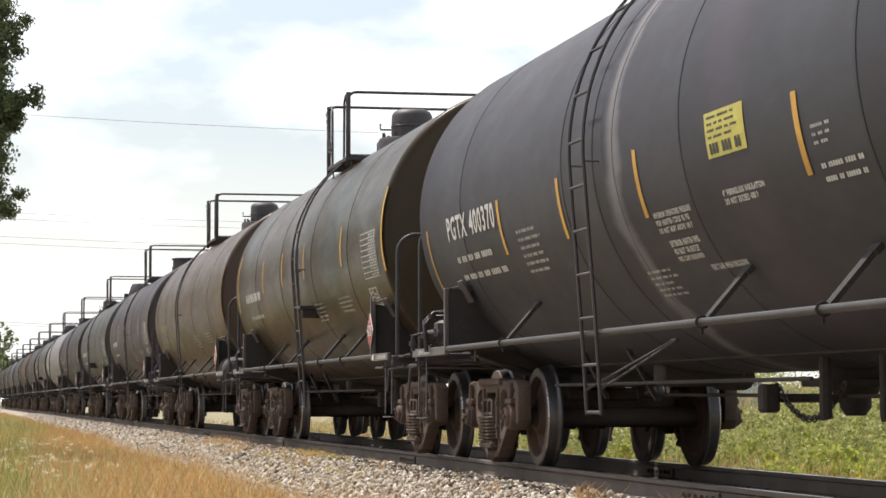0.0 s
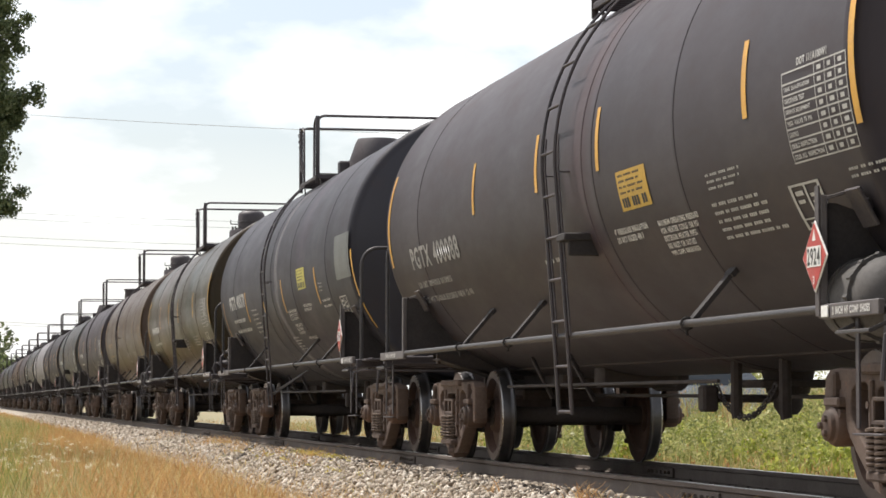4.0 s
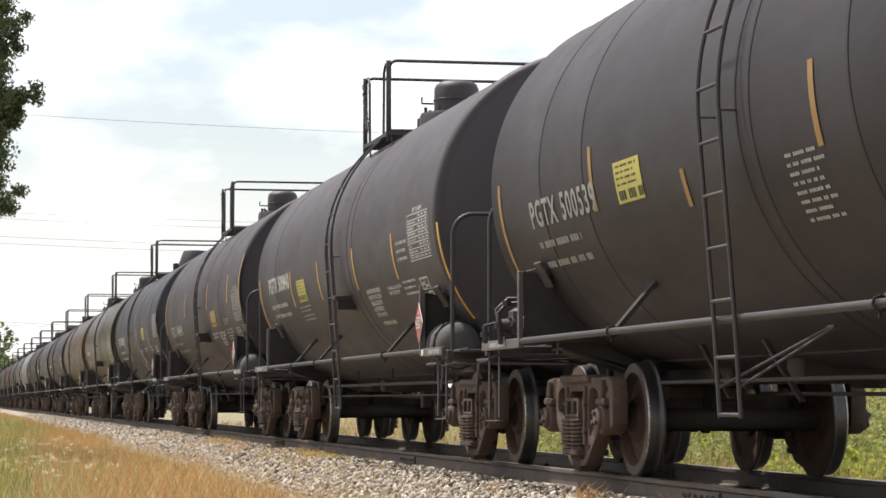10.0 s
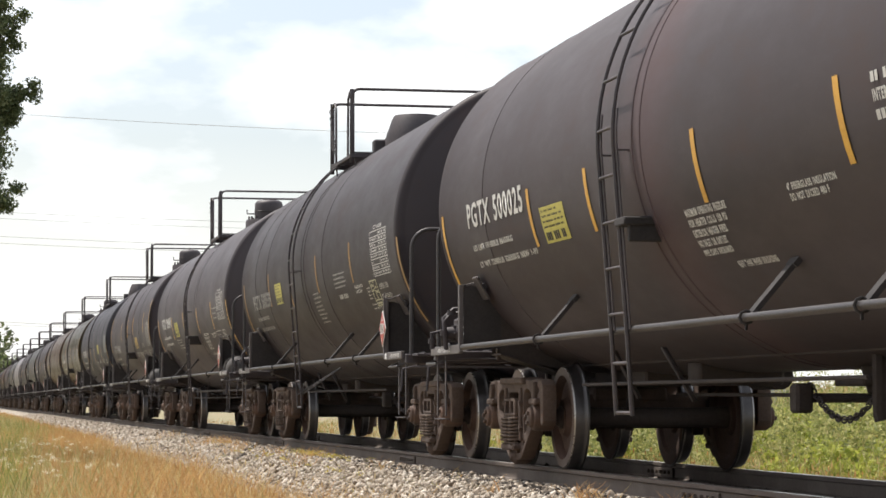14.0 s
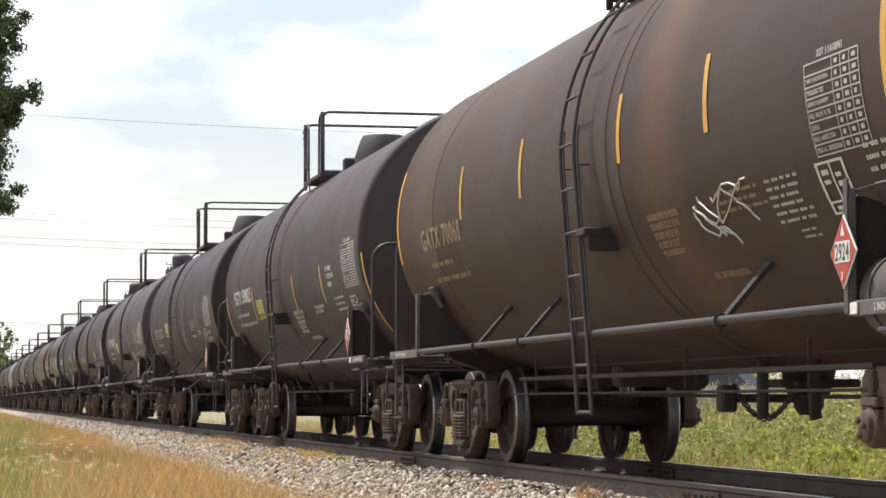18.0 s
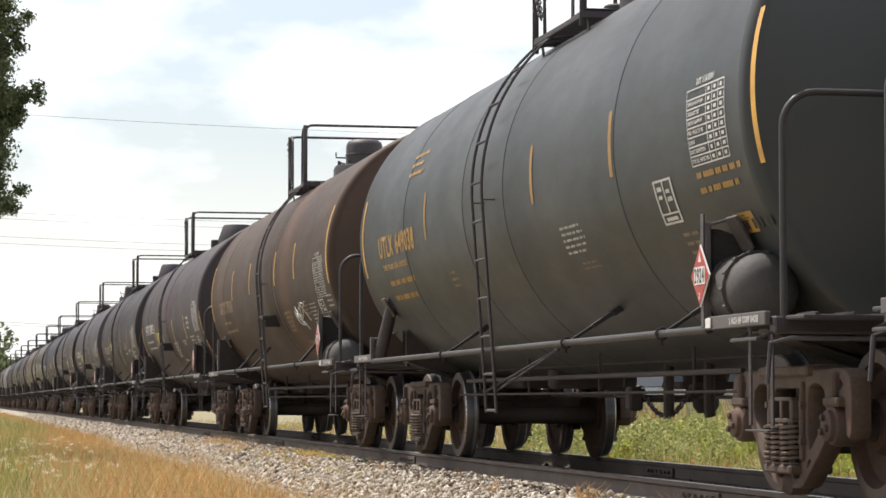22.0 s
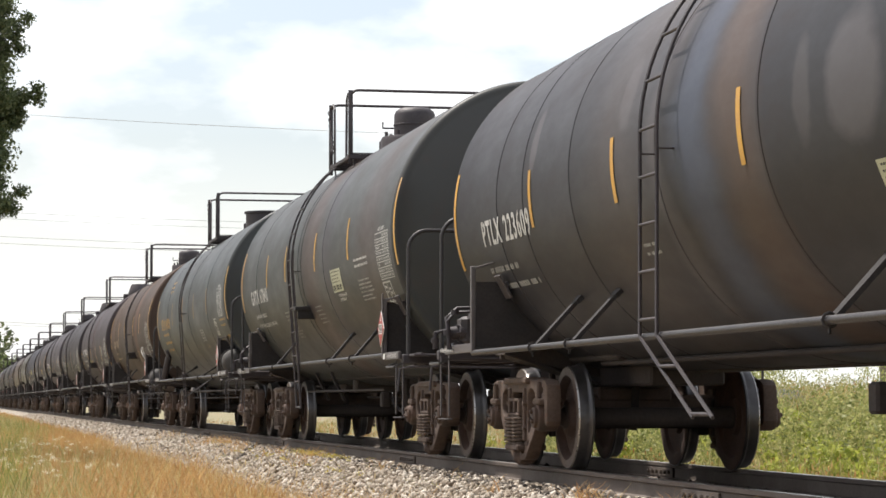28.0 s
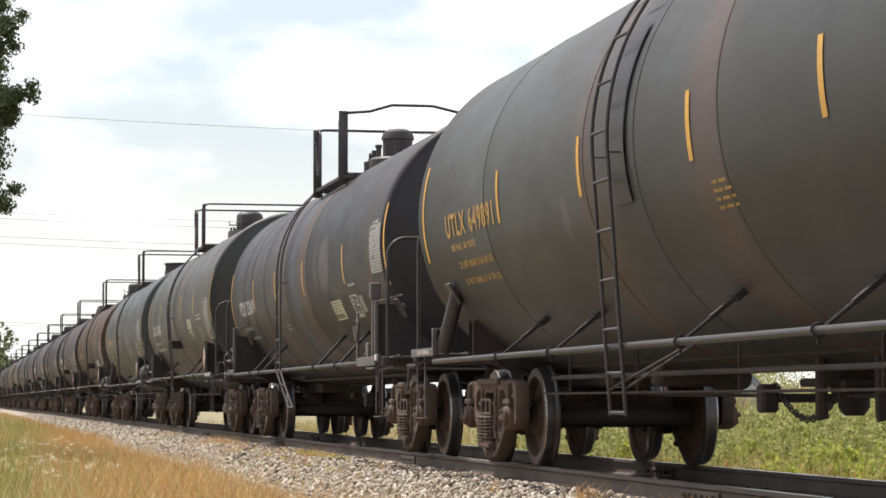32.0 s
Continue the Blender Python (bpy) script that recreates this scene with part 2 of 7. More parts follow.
def plate_curve(name, loops, half, bevel, material, text=None):
    """Flat cast shape with holes from closed loops of (u, v), extruded by half to each side; or lettering."""
    if text in WORDS:
        me = WORDS[text].copy()
        me.name = name
        me.materials.clear()
        me.materials.append(material)
        return me
    if text is None:
        cu = bpy.data.curves.new(name, "CURVE")
        cu.dimensions, cu.fill_mode = "2D", "BOTH"
        for loop in loops:
            s = cu.splines.new("POLY")
            s.points.add(len(loop) - 1)
            for q, (u, w) in zip(s.points, loop):
                q.co = (u, w, 0, 1)
            s.use_cyclic_u = True
        cu.extrude, cu.bevel_depth, cu.bevel_resolution = half, bevel, 1
    else:
        cu = bpy.data.curves.new(name, "FONT")
        cu.body, cu.size, cu.offset, cu.resolution_u = text, 1.0, 0.024 if len(text) < 13 else 0.04, 3
        cu.space_character, cu.space_word = 1.16, 1.3
    ob = bpy.data.objects.new(name, cu)
    scene.collection.objects.link(ob)
    me = bpy.data.meshes.new_from_object(ob.evaluated_get(bpy.context.evaluated_depsgraph_get()))
    bpy.data.objects.remove(ob)
    if text:
        WORDS[text] = me.copy()
    me.name = name
    me.materials.clear()
    me.materials.append(material)
    return me

# ---- ground: one sheet, with the ballast bed raised along the track ----
def ground_z(x):
    """Cross-section of the right of way."""
    d = abs(x - TRACK_X)
    if d < 1.5:
        return -0.19
    if d < 2.55:
        return -0.19 - 0.27 * (d - 1.5) / 1.05
    if x < TRACK_X:
        return -0.46
    return -0.46 + 0.36 * min(1.0, max(0.0, (d - 5.0) / 5.0))


def ground_material():
    m, n, l, b = nodes_of("dry_meadow_soil")
    v = coords(n, l)
    c = mix_node(n, l, ramp_node(n, l, noise_node(n, l, v, 0.35, 5), 0.35, 0.65), (0.25, 0.195, 0.115), (0.17, 0.17, 0.085))
    c = mix_node(n, l, ramp_node(n, l, noise_node(n, l, v, 9, 5), 0.5, 0.75, 0.6), c, (0.30, 0.25, 0.16))
    l.new(c, b.inputs["Base Color"])
    b.inputs["Roughness"].default_value = 0.95
    bump_node(n, l, b, noise_node(n, l, v, 14, 6), 0.8, 0.05)
    return m


def gravel_material(name, dark, light):
    m, n, l, b = nodes_of(name)
    v = coords(n, l)
    vo = n.new("ShaderNodeTexVoronoi")
    vo.inputs["Scale"].default_value = 20
    l.new(v, vo.inputs["Vector"])
    c = mix_node(n, l, vo.outputs["Color"], dark, light)
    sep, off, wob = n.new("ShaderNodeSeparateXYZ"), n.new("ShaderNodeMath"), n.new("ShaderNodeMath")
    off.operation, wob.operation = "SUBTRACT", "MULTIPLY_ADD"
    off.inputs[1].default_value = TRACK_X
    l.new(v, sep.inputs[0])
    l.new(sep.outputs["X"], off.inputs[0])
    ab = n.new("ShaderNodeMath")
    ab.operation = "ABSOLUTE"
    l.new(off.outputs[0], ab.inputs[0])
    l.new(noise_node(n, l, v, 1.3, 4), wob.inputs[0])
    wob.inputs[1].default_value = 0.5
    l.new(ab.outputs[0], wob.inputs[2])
    c = mix_node(n, l, ramp_node(n, l, wob.outputs[0], 1.45, 1.10, 0.92), c, (0.055, 0.046, 0.040))     # darker between the rails, with an uneven edge
    l.new(c, b.inputs["Base Color"])
    b.inputs["Roughness"].default_value = 0.9
    bump_node(n, l, b, vo.outputs["Distance"], 0.9, 0.03)
    return m


def sheet(name, xs, ys, zf, material):
    v = [(x, y, zf(x, y)) for y in ys for x in xs]
    k = len(xs)
    f = [[j * k + i, j * k + i + 1, (j + 1) * k + i + 1, (j + 1) * k + i] for j in range(len(ys) - 1) for i in range(k - 1)]
    me = bpy.data.meshes.new(name)
    me.from_pydata(v, [], f)
    me.materials.append(material)
    me.shade_smooth()
    return new(name, me)


def lump(x, y):
    return 0.05 * noise.noise((x * 0.35, y * 0.2, 3.0)) if abs(x - TRACK_X) > 2.8 else 0.0


gx = [-900, -300, -100, -40, -20] + [-10 + 0.5 * i for i in range(24)] + [2.0 + 0.15 * i for i in range(60)] + [11.5 + i for i in range(30)] + [60, 100, 300, 900]
gy = [-600, -300, -100, -40, -10] + [2 * i for i in range(60)] + [130, 160, 200, 260, 340, 500, 800, 1500]
ground = sheet("ground", gx, gy, lambda x, y: ground_z(x) + lump(x, y) - (0.06 if abs(x - TRACK_X) < 2.6 else 0.0), ground_material())
tagged(ground, "dry grassy ground sloping from a railway embankment", "ground", kind="structure")

bx = [TRACK_X - 2.75 + 0.1 * i for i in range(56)]
by = [-170, -120, -80, -50] + [-30 + 0.5 * i for i in range(340)] + [145, 160, 200, 260, 340, 420]
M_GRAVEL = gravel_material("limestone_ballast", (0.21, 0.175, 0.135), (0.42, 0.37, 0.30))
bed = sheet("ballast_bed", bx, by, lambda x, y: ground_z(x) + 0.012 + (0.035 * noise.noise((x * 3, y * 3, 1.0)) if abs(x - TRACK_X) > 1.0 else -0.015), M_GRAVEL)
tagged(bed, "pale crushed limestone ballast bed under the rails", "ballast", kind="structure")


# ---- track ----
def rail_profile():
    return [(-0.075, -0.172), (0.075, -0.172), (0.075, -0.160), (0.012, -0.140), (0.010, -0.045), (0.036, -0.034), (0.037, -0.006), (0.030, 0.0),
            (-0.030, 0.0), (-0.037, -0.006), (-0.036, -0.034), (-0.010, -0.045), (-0.012, -0.140), (-0.075, -0.160)]


M_RAILSIDE = surface("rusty_rail_web", (0.094, 0.070, 0.056), (0.131, 0.104, 0.086), 0.75, 0.1, 2.0, 50, 0.3)
M_RAILHEAD = surface("polished_rail_head", (0.40, 0.38, 0.36), (0.28, 0.25, 0.22), 0.28, 0.85, 1.0, 30, 0.05)
M_TIE = surface("weathered_creosote_timber", (0.075, 0.062, 0.052), (0.13, 0.115, 0.10), 0.9, 0.0, 2.5, 40, 0.6, 0.01, rand=0.5)


def rail(x, joints):
    """One running rail in lengths butted at the joints, with its polished head."""
    pr = rail_profile()
    k = len(pr)
    first = None
    for a, b in zip(joints, joints[1:]):
        v = [(u, y, w) for y in (a + 0.004, b - 0.004) for u, w in pr]
        f = [[i, (i + 1) % k, k + (i + 1) % k, k + i] for i in range(k)] + [list(range(k))[::-1], list(range(k, 2 * k))]
        me = bpy.data.meshes.new("rail")
        me.from_pydata(v, [], f)
        me.materials.append(M_RAILSIDE)
        me.materials.append(M_RAILHEAD)
        for p in me.polygons:
            if p.center.z > -0.001:
                p.material_index = 1
        ob = new("rail", me)
        ob.location = (x, 0, 0)
        tagged(ob, "steel running rail with polished head and rusty web", "rail", group="rails of the track", kind="structure")
        first = first or ob
    return first


NEAR_X, FAR_X = TRACK_X - 0.754, TRACK_X + 0.754
near_rail = rail(NEAR_X, [-170, 6.0, 17.6, 29.5, 41.4, 53.3, 65.2, 120, 420])
far_rail = rail(FAR_X, [-170, 12.0, 23.9, 35.8, 47.7, 59.6, 120, 420])


def joint_bar_mesh():
    ps = [chamfer_box((0.014, -0.46, -0.135), (0.034, 0.46, -0.05), 0.006)]
    for y in (-0.36, -0.22, -0.08, 0.08, 0.22, 0.36):
        ps.append(shift(revolve([(0.034, 0.02), (0.058, 0.02), (0.06, 0.012)], 6, "x"), 0, y, -0.092))
    return mesh("joint_bar", ps, M_RAILSIDE)


for rx, sgn, js in ((NEAR_X, -1, [17.6, 29.5, 41.4, 53.3]), (FAR_X, -1, [12.0, 23.9, 35.8, 47.7])):
    for y in js:
        for s in (-1, 1):
            ob = part("joint_bar", shared("joint_bar", joint_bar_mesh), None, at=pose(rx, y, 0) @ Matrix.Diagonal((s, 1, 1, 1)))
            tagged(ob, "bolted rusty joint bar on the rail", "joint bar", group="rail joint bars")


def tie_mesh():
    return mesh("tie", [chamfer_box((-1.28, -0.11, -0.17), (1.28, 0.11, 0.0), 0.012)], M_TIE, 30)


def tie_plate_mesh():
    ps = [chamfer_box((-0.17, -0.09, 0.0), (0.17, 0.09, 0.016), 0.004)]
    for x, y in ((-0.11, -0.05), (0.11, 0.05), (0.11, -0.05), (-0.11, 0.05)):
        ps.append(chamfer_box((x - 0.013, y - 0.013, 0.016), (x + 0.013, y + 0.013, 0.045), 0.004))
    return mesh("tie_plate", ps, M_RAILSIDE)


rt = random.Random(5)
for i in range(150):
    y = 8 + 0.52 * i
    t = part("tie", shared("tie", tie_mesh), None, at=pose(TRACK_X + rt.uniform(-0.04, 0.04), y + rt.uniform(-0.03, 0.03), -0.19 + rt.uniform(-0.006, 0.002), 0, 0, rt.uniform(-0.8, 0.8)))
    tagged(t, "weathered creosoted timber railway tie in ballast", "tie", group="railway ties", kind="structure")
    if i < 80:
        for rx in (NEAR_X, FAR_X):
            part("tie_plate", shared("tie_plate", tie_plate_mesh), t, at=pose(rx - t.location.x, 0, 0.0))


# ---- trucks and wheelsets ----
def wheel_mesh():
    pr = [(0.70, 0.09), (0.70, 0.15), (0.735, 0.17), (0.715, 0.34), (0.685, 0.365), (0.680, 0.47), (0.688, 0.483), (0.702, 0.480), (0.716, 0.462), (0.735, 0.457),
          (0.805, 0.450), (0.818, 0.442), (0.820, 0.372), (0.790, 0.352), (0.752, 0.335), (0.772, 0.18), (0.822, 0.155), (0.824, 0.09)]
    me = mesh("wheel", [revolve(pr, 64, "x")], M_WHEEL, 40)
    for m in (M_TREAD, M_RIM, M_RAILHEAD):
        me.materials.append(m)
    for p in me.polygons:
        r = math.hypot(p.center.y, p.center.z)
        if 0.440 < r < 0.452 and p.center.x > 0.804:
            p.material_index = 3
        elif r > 0.444 and p.center.x < 0.812:
            p.material_index = 1
        elif r > 0.36 and p.center.x > 0.806:
            p.material_index = 2
    return me


def axle_mesh():
    pr = [(-1.06, 0.06), (-0.86, 0.075), (-0.84, 0.10), (-0.66, 0.10), (-0.5, 0.088), (0.5, 0.088), (0.66, 0.10), (0.84, 0.10), (0.86, 0.075), (1.06, 0.06)]
    return mesh("axle", [revolve(pr, 20, "x")], M_UNDER)


def bearing_mesh():
    ps = [revolve([(0.90, 0.06), (0.905, 0.112), (0.925, 0.122), (1.06, 0.122), (1.085, 0.112), (1.095, 0.095), (1.12, 0.09), (1.13, 0.072)], 28, "x")]
    for k in range(3):
        t = 2 * math.pi * k / 3
        ps.append(shift(revolve([(1.12, 0.022), (1.15, 0.022), (1.155, 0.012)], 6, "x"), 0, 0.05 * math.cos(t), 0.05 * math.sin(t)))
    return mesh("bearing", ps, M_BEARING)


def side_frame_mesh():
    """Cast side frame: arched top chord, pedestal jaws over the bearings, open windows round the spring nest."""
    half = [(0.0, 0.075), (0.20, 0.08), (0.27, 0.10), (0.36, 0.16), (0.47, 0.235), (0.60, 0.325), (0.69, 0.40), (0.74, 0.455), (0.758, 0.60), (1.012, 0.60), (1.03, 0.415), (1.07, 0.395), (1.10, 0.43),
            (1.105, 0.66), (1.085, 0.735), (1.02, 0.775), (0.86, 0.785), (0.66, 0.775), (0.50, 0.78), (0.34, 0.80), (0.0, 0.805)]
    outer = half + [(-u, w) for u, w in half[-2:0:-1]]
    window = [(-0.26, 0.215), (0.26, 0.215), (0.275, 0.45), (0.275, 0.63), (0.25, 0.675), (0.20, 0.69), (-0.20, 0.69), (-0.25, 0.675), (-0.275, 0.63), (-0.275, 0.45)]
    side = [(0.375, 0.30), (0.43, 0.31), (0.53, 0.385), (0.64, 0.47), (0.685, 0.53), (0.69, 0.60), (0.66, 0.675), (0.57, 0.715), (0.45, 0.72), (0.375, 0.69), (0.35, 0.61), (0.35, 0.40)]
    low = [(0.08, 0.115), (0.18, 0.118), (0.225, 0.145), (0.20, 0.165), (0.08, 0.165)]
    toe = [(0.335, 0.185), (0.375, 0.195), (0.42, 0.235), (0.41, 0.262), (0.37, 0.255), (0.33, 0.225)]
    jaw = [(0.83, 0.66), (0.95, 0.66), (0.99, 0.70), (0.95, 0.735), (0.83, 0.73)]
    loops = [outer, window]
    for hole in (side, low, toe, jaw):
        loops += [hole, [(-u, w) for u, w in hole]]
    me = plate_curve("side_frame", loops, 0.052, 0.012, M_FRAME)
    me.transform(Matrix(((0, 0, 1, 0), (1, 0, 0, 0), (0, 1, 0, 0), (0, 0, 0, 1))))
    bm = bmesh.new()
    bm.from_mesh(me)
    extra = [chamfer_box((-0.105, -0.46, 0.755), (0.105, 0.46, 0.815), 0.025), chamfer_box((-0.14, -0.25, 0.155), (0.14, 0.25, 0.212), 0.03),
             chamfer_box((-0.092, -0.325, 0.24), (0.092, -0.28, 0.72), 0.014), chamfer_box((-0.092, 0.28, 0.24), (0.092, 0.325, 0.72), 0.014),
             shift(revolve([(-0.11, 0.03), (-0.06, 0.075), (0.06, 0.075), (0.11, 0.03)], 14, "x"), 0, 0, 0.095)]
    for s in (-1, 1):
        extra.append(chamfer_box((-0.112, s * 0.885 - 0.125, 0.568), (0.112, s * 0.885 + 0.125, 0.625), 0.018))
        extra.append(chamfer_box((-0.10, s * 0.885 - 0.03, 0.62), (0.10, s * 0.885 + 0.03, 0.77), 0.015))
        for w in (0.36, 0.58):
            extra.append(shift(revolve([(-0.10, 0.012), (-0.10, 0.024), (0.10, 0.024), (0.10, 0.012)], 6, "x"), 0, s * 0.32, w))
        extra.append(shift(revolve([(-0.092, 0.012), (-0.092, 0.026), (0.092, 0.026), (0.092, 0.012)], 6, "x"), 0, s * 0.79, 0.53))
    for v, f in extra:
        vs = [bm.verts.new(c) for c in v]
        for q in f:
            bm.faces.new([vs[i] for i in q])
    bmesh.ops.recalc_face_normals(bm, faces=bm.faces)
    bm.to_mesh(me)
    bm.free()
    me.shade_smooth()
    me.set_sharp_from_angle(angle=radians(32))
    return me


def spring_mesh():
    pts = []
    for i in range(7 * 12 + 1):
        t = 2 * math.pi * i / 12
        pts.append((0.072 * math.cos(t), 0.072 * math.sin(t), 0.232 + 0.225 * i / 84))
    return mesh("spring", [tube(pts, 0.0125, 5), revolve([(0.216, 0.032), (0.470, 0.032)], 10, "z"), revolve([(0.214, 0.02), (0.216, 0.075), (0.226, 0.075), (0.228, 0.02)], 14, "z")], M_SPRING, 60)


def bolster_mesh():
    ps = [chamfer_box((-0.86, -0.19, 0.42), (0.86, 0.19, 0.66), 0.03), chamfer_box((-0.35, -0.21, 0.60), (0.35, 0.21, 0.73), 0.02)]
    for s in (-1, 1):   # hollow ends seen in the side frame windows
        a, b = sorted((s * 0.86, s * 1.10))
        for y0, y1, z0, z1 in ((-0.22, 0.22, 0.465, 0.495), (-0.20, 0.20, 0.60, 0.625), (-0.22, -0.17, 0.49, 0.61), (0.17, 0.22, 0.49, 0.61), (-0.035, 0.015, 0.49, 0.61)):
            ps.append(chamfer_box((a, y0, z0), (b, y1, z1), 0.008))
    return mesh("bolster", ps, M_FRAME)


def brake_beam_mesh():
    ps = [tube([(-0.80, 0, 0.40), (0.80, 0, 0.40)], 0.05, 10), bar((-0.75, 0, 0.40), (0, 0.16, 0.42), 0.06, 0.03), bar((0.75, 0, 0.40), (0, 0.16, 0.42), 0.06, 0.03)]
    for s in (-1, 1):
        ps.append(chamfer_box((s * 0.77 - 0.05, -0.14, 0.28), (s * 0.77 + 0.05, -0.06, 0.62), 0.015))
    ps.append(bar((0.1, 0.16, 0.34), (0.1, 0.30, 0.86), 0.07, 0.025))
    return mesh("brake_beam", ps, M_UNDER)


def truck(car, y):
    t = part("truck", shared("bolster", bolster_mesh), car, "rusty cast steel freight truck", pose(0, y, 0))
    for s in (-1, 1):
        part("side_frame", shared("side_frame", side_frame_mesh), t, at=pose(s * 0.985, 0, 0))
        for dy, dx in ((-0.15, 0.08), (0.02, 0.085), (0.175, 0.08), (-0.12, -0.08), (0.12, -0.08)):
            part("spring", shared("spring", spring_mesh), t, "coil suspension spring", pose(s * (0.985 + dx), dy, 0))
    for s in (-1, 1):
        part("brake_beam", shared("brake_beam", brake_beam_mesh), t, at=pose(0, s * 0.33, 0, 0, 0, 0 if s > 0 else 180))


def wheelset(car, y):
    a = part("wheelset", shared("axle", axle_mesh), car, "axle with two rusty steel wheels", pose(0, y, 0.457))
    for s in (-1, 1):
        part("wheel", shared("wheel", wheel_mesh), a, at=pose(0, 0, 0, 0, 0, 0 if s > 0 else 180))
        part("bearing", shared("bearing", bearing_mesh), a, "rust-orange roller bearing", pose(0, 0, 0, 0, 0, 0 if s > 0 else 180))
    return a

# ---- tank cars ----
TANK_HALF = 6.98      # straight shell, half length
AXLE0 = 5.29          # trailing axle of the leading truck, from the car's middle


def head_points(head):
    """Shallow dished end with a tight rolled edge: (depth, share of the radius) from the crown out to the shell."""
    knuckle, out = 0.085, []
    for i in range(10):
        q = max(0.012, 0.945 * math.sin(math.pi / 2 * i / 9))
        out.append((knuckle * 0.8 + (head - knuckle * 0.8) * (1 - (q / 0.945) ** 2), q))
    for i in range(1, 8):
        a = math.pi / 2 * i / 7
        out.append((knuckle * 0.8 * math.cos(a), 0.945 + 0.055 * math.sin(a)))
    return out


def shell_mesh(r, zc, half, head, seams, material):
    pr = [(-half - d, r * q) for d, q in head_points(head)]
    pr += [(-half + 0.02, r + 0.006), (-half + 0.05, r)]
    for s in sorted(seams):
        pr += [(s - 0.008, r), (s - 0.004, r - 0.003), (s + 0.004, r - 0.003), (s + 0.008, r + 0.003), (s + 0.06, r + 0.003), (s + 0.07, r)]
    pr += [(half - 0.05, r), (half - 0.02, r + 0.006)]
    pr += [(half + d, r * q) for d, q in reversed(head_points(head))]
    return mesh("tank", [shift(revolve(pr, 120), 0, 0, zc)], material, 30)


def bridge_letters(bm, text):
    """Cut the upright bridges of a paint stencil through the closed letters."""
    left, groups = set(bm.faces), []
    while left:
        todo = [left.pop()]
        grp = list(todo)
        while todo:
            f = todo.pop()
            for e in f.edges:
                for g in e.link_faces:
                    if g in left:
                        left.remove(g)
                        grp.append(g)
                        todo.append(g)
        groups.append(grp)
    spans = [(min(v.co.x for f in g for v in f.verts), max(v.co.x for f in g for v in f.verts)) for g in groups]
    for (a, b), ch in zip(sorted(spans), text.replace(" ", "")):
        if ch not in "0689GP4":
            continue
        c = a + (b - a) * (0.5 if ch != "4" else 0.62)
        for x in (c - 0.02, c + 0.02):
            near = [f for f in bm.faces if a - 1e-4 <= f.calc_center_median().x <= b + 1e-4]
            geom = near + list({e for f in near for e in f.edges}) + list({v for f in near for v in f.verts})
            bmesh.ops.bisect_plane(bm, geom=geom, plane_co=(x, 0, 0), plane_no=(1, 0, 0))
        gone = [f for f in bm.faces if abs(f.calc_center_median().x - c) < 0.02 and max(abs(v.co.x - c) for v in f.verts) < 0.0205]
        bmesh.ops.delete(bm, geom=gone, context="FACES")


class Wrap:
    """Maps flat marks on to the near side of a shell: u along the car towards its tail, phi degrees above the shell's waist."""

    def __init__(self, r, zc):
        self.r, self.zc = r, zc

    def at(self, y, phi, lift=0.006):
        a = radians(phi)
        return (-(self.r + lift) * math.cos(a), y, self.zc + (self.r + lift) * math.sin(a))

    def patch(self, y0, y1, p0, p1, lift=0.006):
        n = max(1, int(abs(p1 - p0) / 3))
        v, f = [], []
        for i in range(n + 1):
            p = p0 + (p1 - p0) * i / n
            v += [self.at(y0, p, lift), self.at(y1, p, lift)]
        for i in range(n):
            f.append([2 * i, 2 * i + 1, 2 * i + 3, 2 * i + 2])
        return v, f

    def letters(self, name, text, y0, y1, p_base, p_top, material, lift=0.007):
        me = plate_curve(name, None, 0, 0, material, text)
        bm = bmesh.new()
        bm.from_mesh(me)
        if p_top - p_base > 4 and text[:4] in ("UTLX", "GATX", "PTLX"):
            bridge_letters(bm, text)
        xs, ys = [v.co.x for v in bm.verts], [v.co.y for v in bm.verts]
        x0, x1, b0, b1 = min(xs), max(xs), min(ys), max(ys)
        if (p_top - p_base) > 4:
            for k in (0.25, 0.5, 0.75):
                bmesh.ops.bisect_plane(bm, geom=bm.verts[:] + bm.edges[:] + bm.faces[:], plane_co=(0, b0 + (b1 - b0) * k, 0), plane_no=(0, 1, 0))
        for v in bm.verts:
            v.co = self.at(y0 + (y1 - y0) * (v.co.x - x0) / (x1 - x0), p_base + (p_top - p_base) * (v.co.y - b0) / (b1 - b0), lift)
        bm.to_mesh(me)
        bm.free()
        return me


def words_of(me):
    """The two words of a stencil, cut apart at its widest gap."""
    ys = sorted(v.co.y for v in me.vertices)
    wide, cut = max((b - a, (a + b) / 2) for a, b in zip(ys, ys[1:]))
    out = []
    for side in (-1, 1):
        bm = bmesh.new()
        bm.from_mesh(me)
        bmesh.ops.delete(bm, geom=[v for v in bm.verts if (v.co.y - cut) * side < 0], context="VERTS")
        word = me.copy()
        bm.to_mesh(word)
        bm.free()
        out.append(word)
    bpy.data.meshes.remove(me)
    return out


def lines_meshes(w, y0, y1, p0, p1, lines, material):
    """Stacked lines of readable stencil, one mesh a line."""
    step, most = (p1 - p0) / len(lines), max(len(t) for t in lines)
    return [w.letters("stencil_line", t, y0, y0 + (y1 - y0) * len(t) / most, p1 - step * (i + 0.87), p1 - step * (i + 0.13), material) for i, t in enumerate(lines)]


